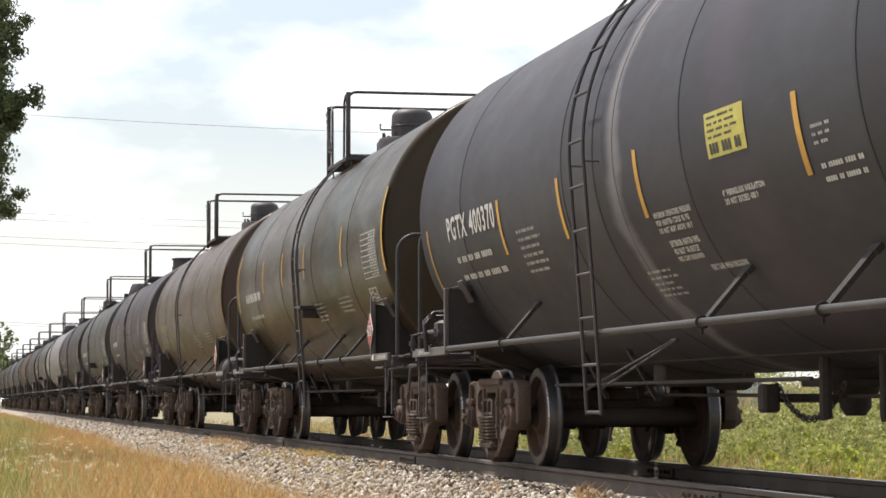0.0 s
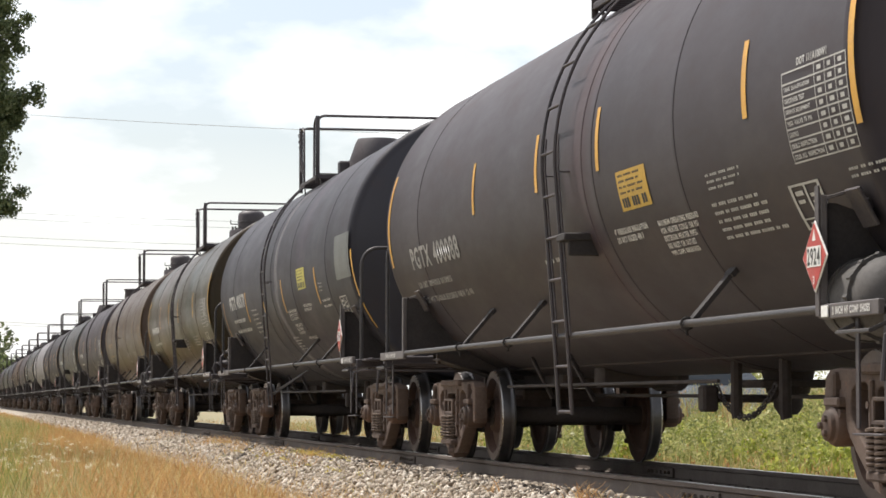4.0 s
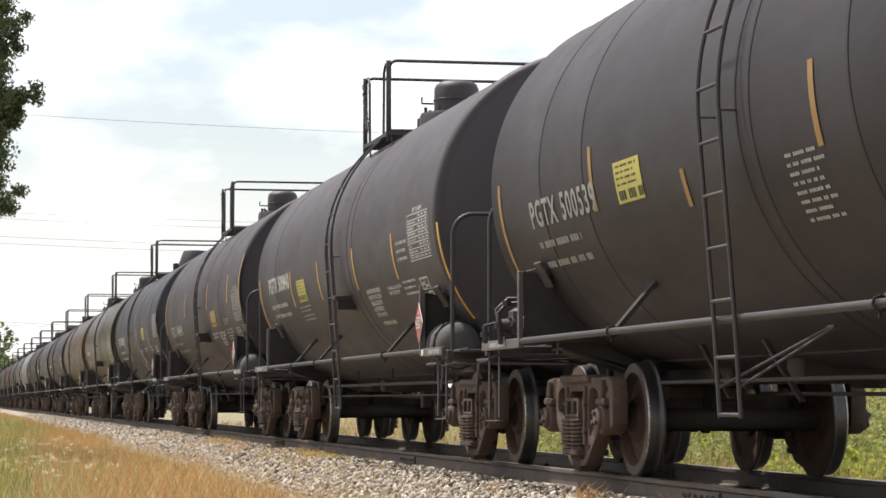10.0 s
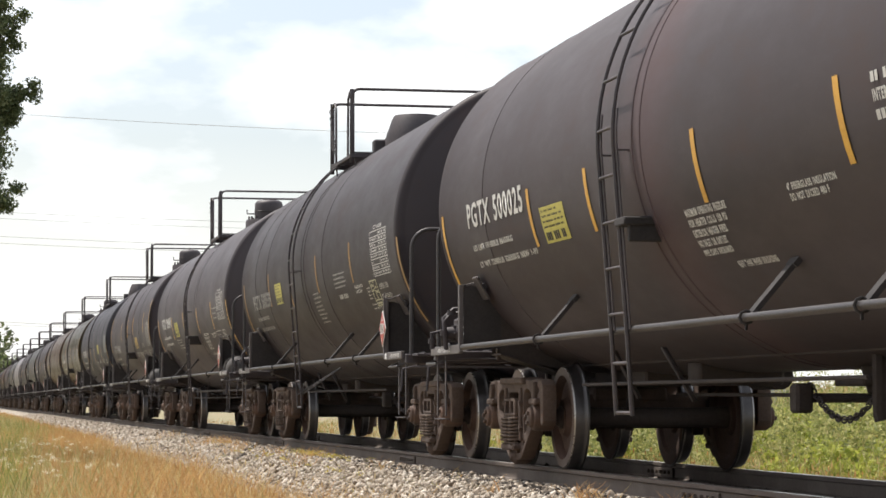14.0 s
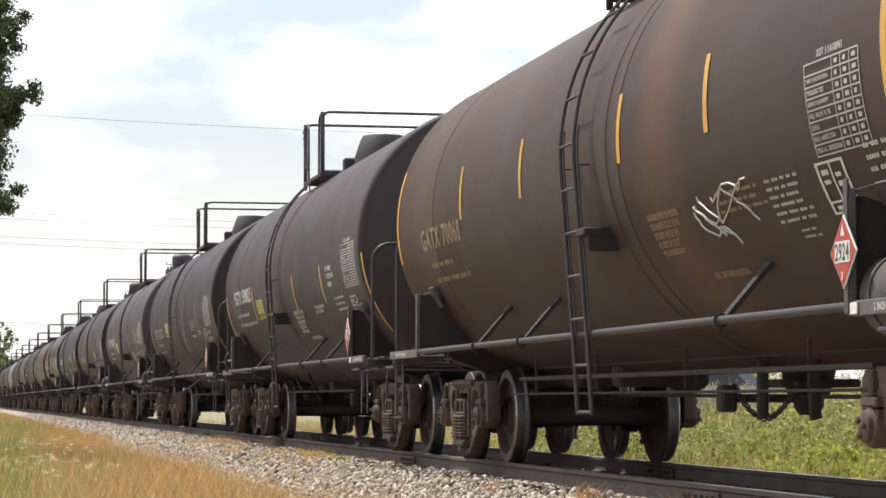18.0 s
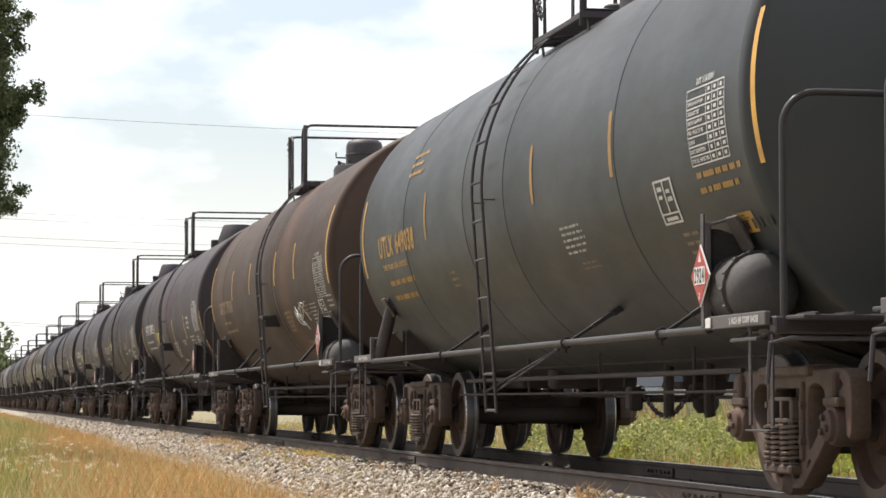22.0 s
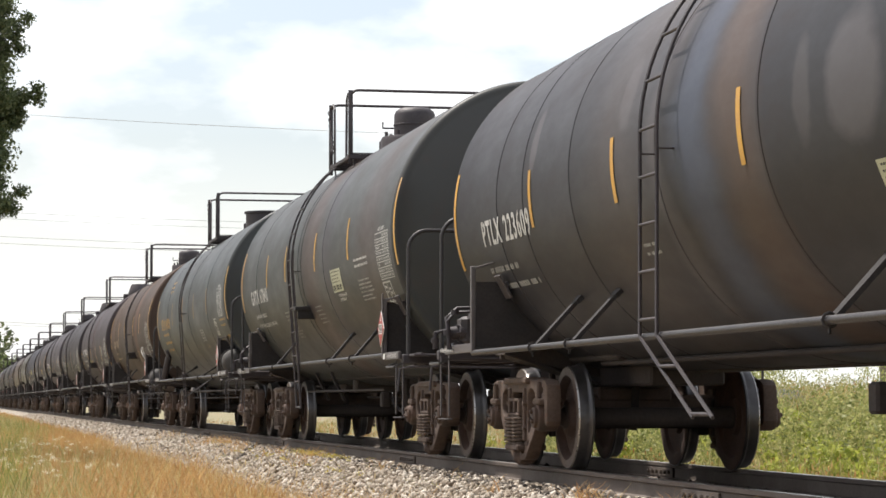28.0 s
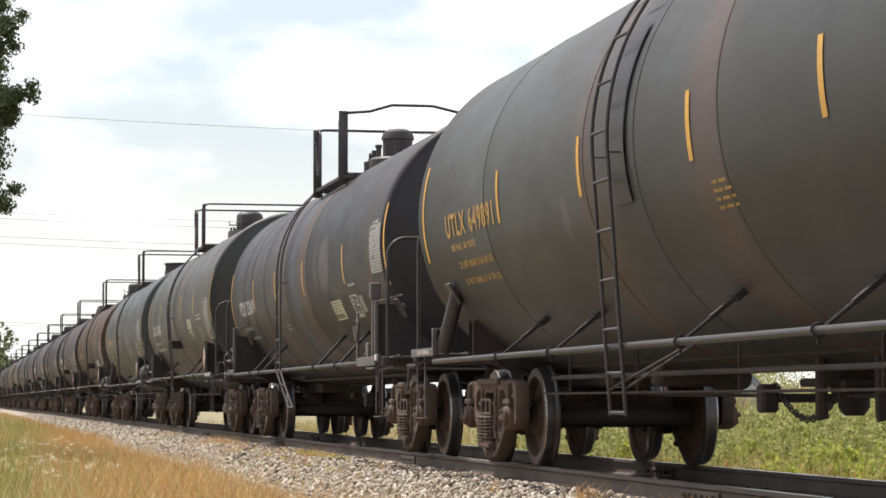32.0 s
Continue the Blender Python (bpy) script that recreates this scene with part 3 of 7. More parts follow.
def bars_mesh(w, y0, y1, p0, p1, lines, rnd, material):
    """Lines of unreadable small print as short bars."""
    ps, step = [], (p1 - p0) / lines
    thick = 0.32 if lines == 1 else 0.19
    for i in range(lines):
        p = p1 - step * (i + 0.5)
        y, end = y0, y1 + (y0 - y1) * rnd.uniform(0.0, 0.25)
        wide = (0.052 if lines == 1 else 0.030) * max(1.0, abs(y0 - y1) / 1.6)
        word = rnd.randint(2, 5)
        while y > end + 0.02:
            k = min(wide * rnd.uniform(0.7, 1.1), y - end)
            ps.append(w.patch(y, y - k, p - step * thick, p + step * thick))
            word -= 1
            y -= k + wide * (0.3 if word else 1.5)
            word = word or rnd.randint(2, 6)
    return mesh("small_print", ps, material, 0)


def table_mesh(w, y0, y1, p0, p1, rnd, material):
    """Stencilled test table: ruled frame with bars of print in its cells."""
    ps, lw, lp = [], 0.010, 0.32
    rows = len(TESTS) + 1
    cols = [0.0, 0.52, 0.68, 0.84, 1.0]
    Y = lambda u: y0 + (y1 - y0) * u
    P = lambda k: p1 + (p0 - p1) * k
    for i in range(rows + 1):
        ps.append(w.patch(y0, y1, P(i / rows) - lp / 2, P(i / rows) + lp / 2))
    for c in cols:
        ps.append(w.patch(Y(c) - lw / 2, Y(c) + lw / 2, p0, p1))
    for i in range(rows):
        pm = P((i + 0.5) / rows)
        h = (p1 - p0) / rows * 0.2
        for a, b in zip(cols[1:], cols[2:]):
            u, e = a + 0.045, b - 0.045
            ps.append(w.patch(Y(u), Y(u + (e - u) * rnd.uniform(0.7, 1.0)), pm - h, pm + h))
    return mesh("test_table", ps, material, 0)


TESTS = ("TANK QUALIFICATION", "THICKNESS TEST", "SERVICE EQUIPMENT", "PRD: VALVE 75 PSI", "LINING", "88.B.2 INSPECTION", "STUB SILL INSPECTION")


def table_words(w, y0, y1, p0, p1, material):
    rows = len(TESTS) + 1
    out = [w.letters("stencil_line", "DOT 111A100W1", y0 + (y1 - y0) * 0.25, y0 + (y1 - y0) * 0.72, p1 + 0.7, p1 + 2.3, material)]
    for i, t in enumerate(TESTS):
        pm = p1 + (p0 - p1) * (i + 1.5) / rows
        h = (p1 - p0) / rows * 0.22
        out.append(w.letters("stencil_line", t, y0 + (y1 - y0) * 0.03, y0 + (y1 - y0) * (0.03 + 0.46 * len(t) / 20), pm - h, pm + h, material))
    return out


def box_label_mesh(w, y0, y1, p0, p1, material):
    ps = []
    for a, b, c, d in ((0, 1, 0, 0.05), (0, 1, 0.95, 1), (0, 0.08, 0, 1), (0.92, 1, 0, 1), (0.05, 0.95, 0.22, 0.26), (0.47, 0.53, 0.26, 1)):
        ps.append(w.patch(y0 + (y1 - y0) * a, y0 + (y1 - y0) * b, p0 + (p1 - p0) * c, p0 + (p1 - p0) * d))
    for a, b, c, d in ((0.15, 0.4, 0.75, 0.85), (0.15, 0.36, 0.58, 0.66), (0.6, 0.85, 0.5, 0.6), (0.6, 0.8, 0.68, 0.76), (0.2, 0.8, 0.08, 0.16)):
        ps.append(w.patch(y0 + (y1 - y0) * a, y0 + (y1 - y0) * b, p0 + (p1 - p0) * c, p0 + (p1 - p0) * d))
    return mesh("route_label", ps, material, 0)


def arc_pts(c, r, a0, a1, n, plane="xz"):
    out = []
    for i in range(n + 1):
        t = radians(a0 + (a1 - a0) * i / n)
        u, w = r * math.cos(t), r * math.sin(t)
        out.append((c[0] + u, c[1], c[2] + w) if plane == "xz" else (c[0], c[1] + u, c[2] + w))
    return out


def ladder_mesh(r, zc, y, foot, splay, zp, heavy=False):
    """Side ladder: two rails from the step below the side pipe up over the shell, with rungs."""
    ps = []
    for s in (-1, 1):
        yy = y + s * 0.205
        rr = r + 0.11
        pts = [(-1.58, yy + splay, 0.50), (-1.615, yy, zp)]
        up = [(-rr * math.cos(radians(p)), yy, zc + rr * math.sin(radians(p))) for p in range(-2, 52, 4)]
        pts += up + [(-r * math.cos(radians(56)), yy, zc + r * math.sin(radians(56)))]
        ps.append(tube(pts, 0.014, 6))
        if heavy:       # the lower stiles are angle irons
            for p, q in zip(pts[1:4], pts[2:5]):
                ps.append(strap(Vector(p) + Vector((0.012, -0.03, 0)), Vector(q) + Vector((0.012, -0.03, 0)), 0.062, 0.01))
            ps.append(tube(pts[:5], 0.017, 6))
    for s in (-1, 1):
        ps.append(bar((-r - 0.11, y + s * 0.205, zc - 0.1), (-r + 0.02, y + s * 0.205, zc - 0.1), 0.04, 0.01))
    return mesh("ladder", ps, M_STEEL, 50)


def rung_places(r, zc, y, splay, zp):
    rr = r + 0.11
    zt = zc - rr * math.sin(radians(2))
    n = round((zt - zp) / 0.36)
    rungs = [(-1.58, 0.52), (-1.60, 0.52 + (zp - 0.52) * 0.6)] + [(-1.615 - (rr - 1.615) * (k + 0.35) / n, zp + (zt - zp) * (k + 0.35) / n) for k in range(n)]
    rungs += [(-rr * math.cos(radians(p)), zc + rr * math.sin(radians(p))) for p in (2, 14, 26, 38, 49)]
    return [pose(x, y + splay * max(0.0, (zp - z) / (zp - 0.5)), z) for x, z in rungs]


def rung_mesh():
    return mesh("rung", [tube([(0, -0.205, 0), (0, 0.205, 0)], 0.0125, 8)], M_STEEL, 50)


def ladder_flats_mesh(r, zc, y):
    """Bracket shelf that ties the ladder to the shell; its black length takes in the bracket's shadow."""
    ps = [chamfer_box((-r - 0.09, y - 0.42, 1.79), (-r + 0.16, y - 0.16, 1.85), 0.01), chamfer_box((-r - 0.05, y - 0.40, 1.68), (-r + 0.20, y - 0.35, 1.80), 0.01)]
    return mesh("ladder_bracket", ps, M_STRUT, 40)


def deck_mesh(zd):
    ps = [chamfer_box((-1.12, -0.85, zd - 0.05), (-1.08, 0.85, zd), 0.006), chamfer_box((-0.52, -0.85, zd - 0.05), (-0.48, 0.85, zd), 0.006)]
    for i in range(18):
        y = -0.85 + 0.1 * i
        ps.append(chamfer_box((-1.10, y - 0.012, zd - 0.045), (1.10, y + 0.012, zd - 0.003), 0.003) if abs(y) > 0.55 else chamfer_box((-1.10, y - 0.012, zd - 0.045), (-0.5, y + 0.012, zd - 0.003), 0.003))
    for y in (-0.85, 0.85):
        ps.append(chamfer_box((-1.12, y - 0.02, zd - 0.055), (1.12, y + 0.02, zd + 0.01), 0.006))
    for x, y in ((-1.05, 0.8), (-1.05, -0.8), (-0.6, 0.8), (-0.6, -0.8), (1.0, 0.8), (1.0, -0.8)):
        ps.append(bar((x, y, zd - 0.05), (x * 0.97, y, zd - 0.32), 0.05, 0.015))
    return mesh("platform_deck", ps, M_STEEL)


def handrail_mesh(zd, zt, style, y, t):
    """Railing across one end of the top platform, with the hoops at its corners."""
    ps = []
    e = 1 if y > 0 else -1
    for x in (-1.10, 1.10):
        ps.append(bar((x, y, zd - 0.12), (x, y, zt), t * (2.0 if style else 1.0), 0.022))
    k = 0.10
    if style == 1 and y < 0:    # sagging top rail
        ps.append(tube([(-1.12, y, zt - 0.03), (-0.75, y, zt + 0.0), (-0.45, y, zt + 0.09), (0.1, y, zt + 0.09), (0.5, y, zt - 0.0), (1.12, y, zt - 0.04)], 0.019, 8))
    else:
        ps.append(tube([(-1.10, y, zt - k - 0.1), *arc_pts((-1.10 + k, y, zt - k), k, 180, 90, 4), *arc_pts((1.10 - k, y, zt - k), k, 90, 0, 4), (1.10, y, zt - k - 0.1)], 0.019, 8))
    ps.append(bar((-1.1, y, zd + 0.02), (1.1, y, zd + 0.02), 0.06, 0.01))
    for x in (-1.10, 1.10):
        ps.append(tube([(x, y, zt - 0.05), (x, y - e * 0.2, zt - 0.02), (x, y - e * 0.33, zt - 0.10), (x, y - e * 0.35, zd), (x, y, zd + 0.0)], 0.016, 8))
    return mesh("handrail", ps, M_STEEL, 50)


def chain_mesh(p, q, sag, n):
    ps = []
    p, q = Vector(p), Vector(q)
    for i in range(n):
        k = (i + 0.5) / n
        c = p.lerp(q, k) + Vector((0, 0, -sag * 4 * k * (1 - k)))
        d = (q - p).normalized() + Vector((0, 0, -sag * 4 * (1 - 2 * k) / (q - p).length))
        m = Matrix.Translation(c) @ d.to_track_quat("Z", "Y").to_matrix().to_4x4() @ pose(0, 0, 0, 0, 0, 90 * (i % 2))
        ring = [(0.022 * math.cos(2 * math.pi * j / 10), 0, 0.036 * math.sin(2 * math.pi * j / 10)) for j in range(10)]
        ps.append(moved(tube(ring, 0.007, 5, True), m))
    return mesh("chain", ps, M_STEEL, 60)


def dome_mesh(kind, ztop):
    if kind == 0:      # tall round valve housing
        ps = [revolve([(ztop - 0.35, 0.28), (ztop + 0.20, 0.28), (ztop + 0.205, 0.288), (ztop + 0.225, 0.288), (ztop + 0.23, 0.28), (ztop + 0.36, 0.278), (ztop + 0.41, 0.255), (ztop + 0.445, 0.20), (ztop + 0.46, 0.04)], 32, "z")]
        ps.append(revolve([(ztop - 0.3, 0.46), (ztop + 0.01, 0.46), (ztop + 0.05, 0.44), (ztop + 0.06, 0.2)], 32, "z"))
        for k in range(8):
            ps.append(shift(revolve([(ztop + 0.02, 0.022), (ztop + 0.12, 0.022)], 6, "z"), 0.39 * math.cos(k * 0.785), 0.39 * math.sin(k * 0.785), 0))
        ps.append(tube([(-0.27, 0.1, ztop + 0.18), (-0.42, 0.1, ztop + 0.18), (-0.42, 0.1, ztop + 0.26)], 0.014, 6))
        ps.append(chamfer_box((-0.12, 0.28, ztop + 0.02), (0.12, 0.42, ztop + 0.2), 0.03))
    elif kind == 3:    # slim round-topped housing among small valves
        ps = [revolve([(ztop - 0.3, 0.40), (ztop + 0.02, 0.40), (ztop + 0.05, 0.37), (ztop + 0.06, 0.21), (ztop + 0.30, 0.21), (ztop + 0.31, 0.23), (ztop + 0.35, 0.23), (ztop + 0.42, 0.20), (ztop + 0.46, 0.13), (ztop + 0.47, 0.03)], 28, "z")]
        for k in range(7):
            h = 0.12 + 0.05 * (k % 3)
            ps.append(shift(revolve([(ztop, 0.035), (ztop + h, 0.035), (ztop + h + 0.01, 0.05), (ztop + h + 0.05, 0.05)], 8, "z"), 0.33 * math.cos(k * 0.9), 0.33 * math.sin(k * 0.9), 0))
        ps.append(tube([(-0.2, 0.3, ztop + 0.1), (-0.3, 0.55, ztop + 0.16), (-0.3, 0.62, ztop + 0.05)], 0.02, 6))
    elif kind == 1:    # sloped cover
        ps = [revolve([(ztop - 0.35, 0.42), (ztop + 0.02, 0.42), (ztop + 0.28, 0.33), (ztop + 0.33, 0.30), (ztop + 0.35, 0.05)], 32, "z")]
        ps.append(chamfer_box((-0.55, 0.15, ztop - 0.25), (-0.35, 0.35, ztop + 0.02), 0.02))
    else:              # flat lid
        ps = [revolve([(ztop - 0.35, 0.40), (ztop + 0.20, 0.40), (ztop + 0.21, 0.43), (ztop + 0.25, 0.43), (ztop + 0.26, 0.05)], 32, "z")]
    ps.append(shift(revolve([(ztop - 0.3, 0.11), (ztop + 0.06, 0.11), (ztop + 0.08, 0.07)], 12, "z"), -0.25, 0.75, 0))
    ps.append(tube([(-0.25, 0.75, ztop + 0.05), (-0.25, 0.75, ztop + 0.18)], 0.02, 6))
    return mesh("valve_housing", ps, M_STEEL)


def side_pipe_mesh(s, y0, y1, z):
    x = s * 1.575
    ps = [tube([(x, y0, z), (x, y1, z)], 0.026, 10)]
    return mesh("side_pipe", ps, M_RAILING, 50)


def strut_mesh(s, r, zc, z, pad):
    """Bracket from the side pipe up to the shell, with its U-bolt. The wide black straps stand for its shadow on the
    shell.
    """
    phi = -44 if pad else -38
    top = Vector((s * r * math.cos(radians(phi)), 0, zc + r * math.sin(radians(phi))))
    low = Vector((s * 1.55, 0, z + 0.01))
    ps = [strap(low, top, 0.095, 0.03), strap(low.lerp(top, 0.88), top + (top - low) * 0.06, 0.15, 0.035)]
    if pad:
        ps = [tube([low, top], 0.014, 8), strap(low.lerp(top, 0.45), low.lerp(top, 0.90), 0.06, 0.03), strap(low.lerp(top, 0.84), top + (top - low) * 0.05, 0.12, 0.05)]
    ps.append(tube([(s * 1.575, 0.0, z - 0.075), *[(s * 1.575 + 0.04 * math.cos(radians(a)), 0, z + 0.04 * math.sin(radians(a))) for a in range(-90, 271, 45)], (s * 1.575, 0, z - 0.075)], 0.010, 6))
    return mesh("strut", ps, M_STRUT, 45)


def sill_mesh():
    ps = [chamfer_box((-0.33, 4.3, 0.735), (0.33, 7.75, 1.02), 0.02), chamfer_box((-0.62, 4.3, 0.95), (0.62, 6.1, 1.06), 0.03), chamfer_box((-0.38, 7.71, 0.70), (0.38, 7.77, 1.04), 0.02)]
    return mesh("draft_sill", ps, M_UNDER)


def saddle_mesh(r, zc):
    """Body bolster: web plates that carry the shell on the truck."""
    ps = []
    for y in (-0.17, 0.17):
        v, n = [], 14
        pts = []
        for i in range(n + 1):
            x = -1.22 + 2.44 * i / n
            pts.append((x, max(0.74 + 0.28 * abs(x) / 1.22, 0.74), zc - math.sqrt(r * r - x * x) + 0.02))
        for t in (-0.012, 0.012):
            for x, lo, hi in pts:
                v += [(x, y + t, lo), (x, y + t, hi)]
        m = 2 * (n + 1)
        f = []
        for i in range(n):
            a = 2 * i
            f += [[a, a + 1, a + 3, a + 2], [m + a, m + a + 2, m + a + 3, m + a + 1], [a, a + 2, m + a + 2, m + a], [a + 1, m + a + 1, m + a + 3, a + 3]]
        ps.append((v, f))
    for s in (-1, 1):
        ps.append(chamfer_box((s * 1.2 - 0.02, -0.03, 0.98), (s * 1.2 + 0.02, 0.03, zc - math.sqrt(r * r - 1.44) + 0.03), 0.01))
        a, b = sorted((s * 0.3, s * 1.22))
        ps.append(bar((s * 0.3, 0, 0.745), (s * 1.22, 0, 1.03), 0.4, 0.02))
    return mesh("body_bolster", ps, M_UNDER)


def wing_mesh(r, zc):
    """Upright side web between the corner of the underframe and the shell."""
    xs = [1.56, 1.5, 1.38, 1.25, 1.1, 0.9]
    pts = [(-1.56, 1.08), (-0.88, 1.08)] + [(-x, min(1.66, zc - math.sqrt(max(0.0, r * r - x * x)) + 0.01)) for x in reversed(xs)]
    n = len(pts)
    v = [(x, y, z) for y in (-0.008, 0.008) for x, z in pts]
    return mesh("side_web", [(v, [list(range(n))[::-1], list(range(n, 2 * n))] + [[i, (i + 1) % n, n + (i + 1) % n, n + i] for i in range(n)])], M_STRUT, 0)


def coupler_mesh():
    ps = [chamfer_box((-0.065, 7.7, 0.80), (0.065, 8.05, 0.93), 0.02), chamfer_box((-0.16, 8.0, 0.74), (0.02, 8.18, 0.99), 0.04), chamfer_box((0.0, 8.02, 0.76), (0.15, 8.24, 0.97), 0.05),
          tube([(0.25, 7.75, 0.82), (0.28, 7.95, 0.62), (0.22, 8.1, 0.42), (0.12, 8.22, 0.40)], 0.024, 8), bar((-0.1, 7.8, 1.0), (-1.35, 7.75, 0.95), 0.03, 0.02)]
    return mesh("coupler", ps, M_FRAME)


def lever_mesh(e):
    """Lever from the corner to the coupler, with its handle hanging outside the sill, and the brake pipe's hose."""
    ps = [tube([(-1.62, e * 7.5, 0.70), (-1.60, e * 7.5, 0.93), (-1.5, e * 7.56, 0.955), (-0.5, e * 7.82, 0.945), (-0.2, e * 8.0, 0.99)], 0.014, 6),
          tube([(0.5, e * 7.3, 0.80), (0.42, e * 7.8, 0.80), (0.36, e * 7.98, 0.70), (0.3, e * 8.1, 0.45), (0.16, e * 8.26, 0.36), (0.02, e * 8.34, 0.38)], 0.030, 8)]
    return mesh("uncoupling_lever", ps, M_STEEL, 50)


def end_beam_mesh():
    ps = [chamfer_box((-1.56, 7.36, 0.985), (1.56, 7.46, 1.085), 0.01), chamfer_box((-1.5, 7.46, 1.06), (1.5, 7.78, 1.085), 0.006)]
    for i in range(14):
        ps.append(chamfer_box((-1.45 + 0.22 * i, 7.46, 1.085), (-1.43 + 0.22 * i, 7.78, 1.10), 0.002))
    for s in (-1, 1):
        ps.append(bar((s * 0.33, 7.3, 0.98), (s * 1.5, 7.42, 1.02), 0.09, 0.02))
    return mesh("end_platform", ps, M_STEEL)


def end_rail_mesh(x0, x1, y, zt, k=0.2):
    return mesh("end_handrail", [tube([(x0, y, 1.02), (x0, y, zt - k), *arc_pts((x0 + k, y, zt - k), k, 180, 90, 7), *arc_pts((x1 - k, y, zt - k), k, 90, 0, 7), (x1, y, zt - k), (x1, y, 1.02)], 0.021, 10)], M_RAILING, 60)


def step_mesh(x, y):
    """Sill step: flat strap bent into a U below the corner."""
    pts = [(x, y - 0.2, 1.03), (x, y - 0.2, 0.46), (x, y - 0.17, 0.43), (x, y + 0.17, 0.43), (x, y + 0.2, 0.46), (x, y + 0.2, 1.03)]
    ps = [bar(pts[0], pts[1], 0.012, 0.045), bar(pts[5], pts[4], 0.012, 0.045), chamfer_box((x - 0.035, y - 0.205, 0.425), (x + 0.035, y + 0.205, 0.437), 0.003)]
    return mesh("sill_step", ps, M_STEEL, 40)


def grab_mesh(x, y):
    return mesh("grab_iron", [tube([(x, y - 0.24, 1.0), (x - 0.1, y - 0.24, 0.955), (x - 0.1, y + 0.24, 0.955), (x, y + 0.24, 1.0)], 0.012, 6)], M_RAILING, 50)


def corner_mesh(y, top, e):
    """Corner post and its tie to the shell, and the flat sill side."""
    lo, hi = sorted((y, e * max(7.40, abs(y) + 0.2)))
    ps = [chamfer_box((-1.605, y - 0.03, 1.04), (-1.565, y + 0.03, top), 0.006), bar((-1.58, y, top - 0.02), (-1.30, y - 0.02, top + 0.06), 0.05, 0.02),
          chamfer_box((-1.60, lo, 1.035), (-1.565, hi, 1.115), 0.005)]
    return mesh("corner_post", ps, M_POST)


def reflector_mesh(y, r, zc):
    """Small plate on a stub bracket that lies along the shell behind the corner post."""
    m = Matrix.Translation((-(r + 0.05) * math.cos(radians(-29)), y - 0.22, zc + (r + 0.05) * math.sin(radians(-29)))) @ pose(0, 0, 0, 0, -29, 0)
    return mesh("bracket_plate", [moved(chamfer_box((-0.012, -0.10, -0.115), (0.012, 0.10, 0.115), 0.01), m), moved(chamfer_box((0.0, -0.03, -0.03), (0.06, 0.03, 0.03), 0.005), m)], M_GREYBOX)


def ladder_brace_mesh(y, zp):
    """Pair of tubes that stay the ladder's foot against the shell."""
    ps = [tube([(-1.59, y + k, 0.68), (-1.12, y - 0.50 + k * 0.2, 1.03)], 0.010, 6) for k in (-0.2, 0.2)]
    return mesh("ladder_brace", ps + [tube([(-1.12, y - 0.56, 1.03), (-1.12, y - 0.44, 1.03)], 0.014, 6)], M_RAILING, 50)


def brake_post_mesh(y):
    ps = [chamfer_box((-1.575, y - 0.035, 1.05), (-1.50, y + 0.035, 1.74), 0.008), chamfer_box((-1.60, y - 0.06, 1.73), (-1.485, y + 0.06, 1.91), 0.012),
          bar((-1.54, y + 0.05, 1.30), (-1.54, y + 0.75, 1.10), 0.03, 0.02)]
    return mesh("hand_brake", ps, M_POST)


def holder_mesh(y, z):
    """Empty diamond placard holder: an open frame on a post."""
    m = Matrix.Translation((-1.61, y, z)) @ pose(0, 0, 0, 45, 0, 0)
    d, w = 0.15, 0.022
    ps = [moved(chamfer_box(a, b, 0.003), m) for a, b in (((-0.006, -d, -d), (0.006, d, -d + w)), ((-0.006, -d, d - w), (0.006, d, d)), ((-0.006, -d, -d), (0.006, -d + w, d)), ((-0.006, d - w, -d), (0.006, d, d)))]
    ps += [chamfer_box((-1.61, y - 0.1, z - 0.05), (-1.602, y + 0.1, z - 0.03), 0.002), chamfer_box((-1.61, y - 0.1, z + 0.03), (-1.602, y + 0.1, z + 0.05), 0.002), chamfer_box((-1.60, y - 0.045, 1.05), (-1.575, y + 0.045, z + 0.13), 0.004)]
    return mesh("placard_holder", ps, M_GREYBOX)


def under_pipes_mesh(kind):
    ps = [tube([(-0.55, -5.6, 0.93), (-0.55, 5.6, 0.93)], 0.022, 8)]
    if kind == 2:
        return mesh("brake_rigging", ps + [bar((-0.2, -5.0, 0.85), (0.1, 4.8, 0.85), 0.03, 0.03)], M_UNDER, 45)
    if kind:
        ps += [tube([(-1.05, -5.3, 0.80), (-1.05, 3.6, 0.80)], 0.020, 8), tube([(-1.05, -5.3, 0.665), (-1.05, 4.0, 0.665)], 0.010, 8)]
        for y in (3.0, 0.9, -1.6, -4.2):
            ps.append(bar((-1.05, y, 0.65), (-1.05, y, 0.98), 0.022, 0.012))
    else:
        ps += [tube([(-0.9, -2.5, 0.74), (-0.9, 4.2, 0.74)], 0.014, 8), bar((-0.95, 1.6, 1.0), (-0.8, 1.3, 0.60), 0.05, 0.02), bar((-0.95, 3.0, 1.0), (-0.8, 2.8, 0.62), 0.05, 0.02)]
    ps += [bar((-0.2, -5.0, 0.62), (0.1, 4.8, 0.66), 0.03, 0.03), chamfer_box((-0.5, 2.2, 0.72), (0.2, 2.5, 0.92), 0.03), shift(revolve([(-0.3, 0.11), (0.3, 0.11)], 14, "y"), 0.4, 3.2, 0.8)]
    return mesh("brake_rigging", ps, M_UNDER, 45)


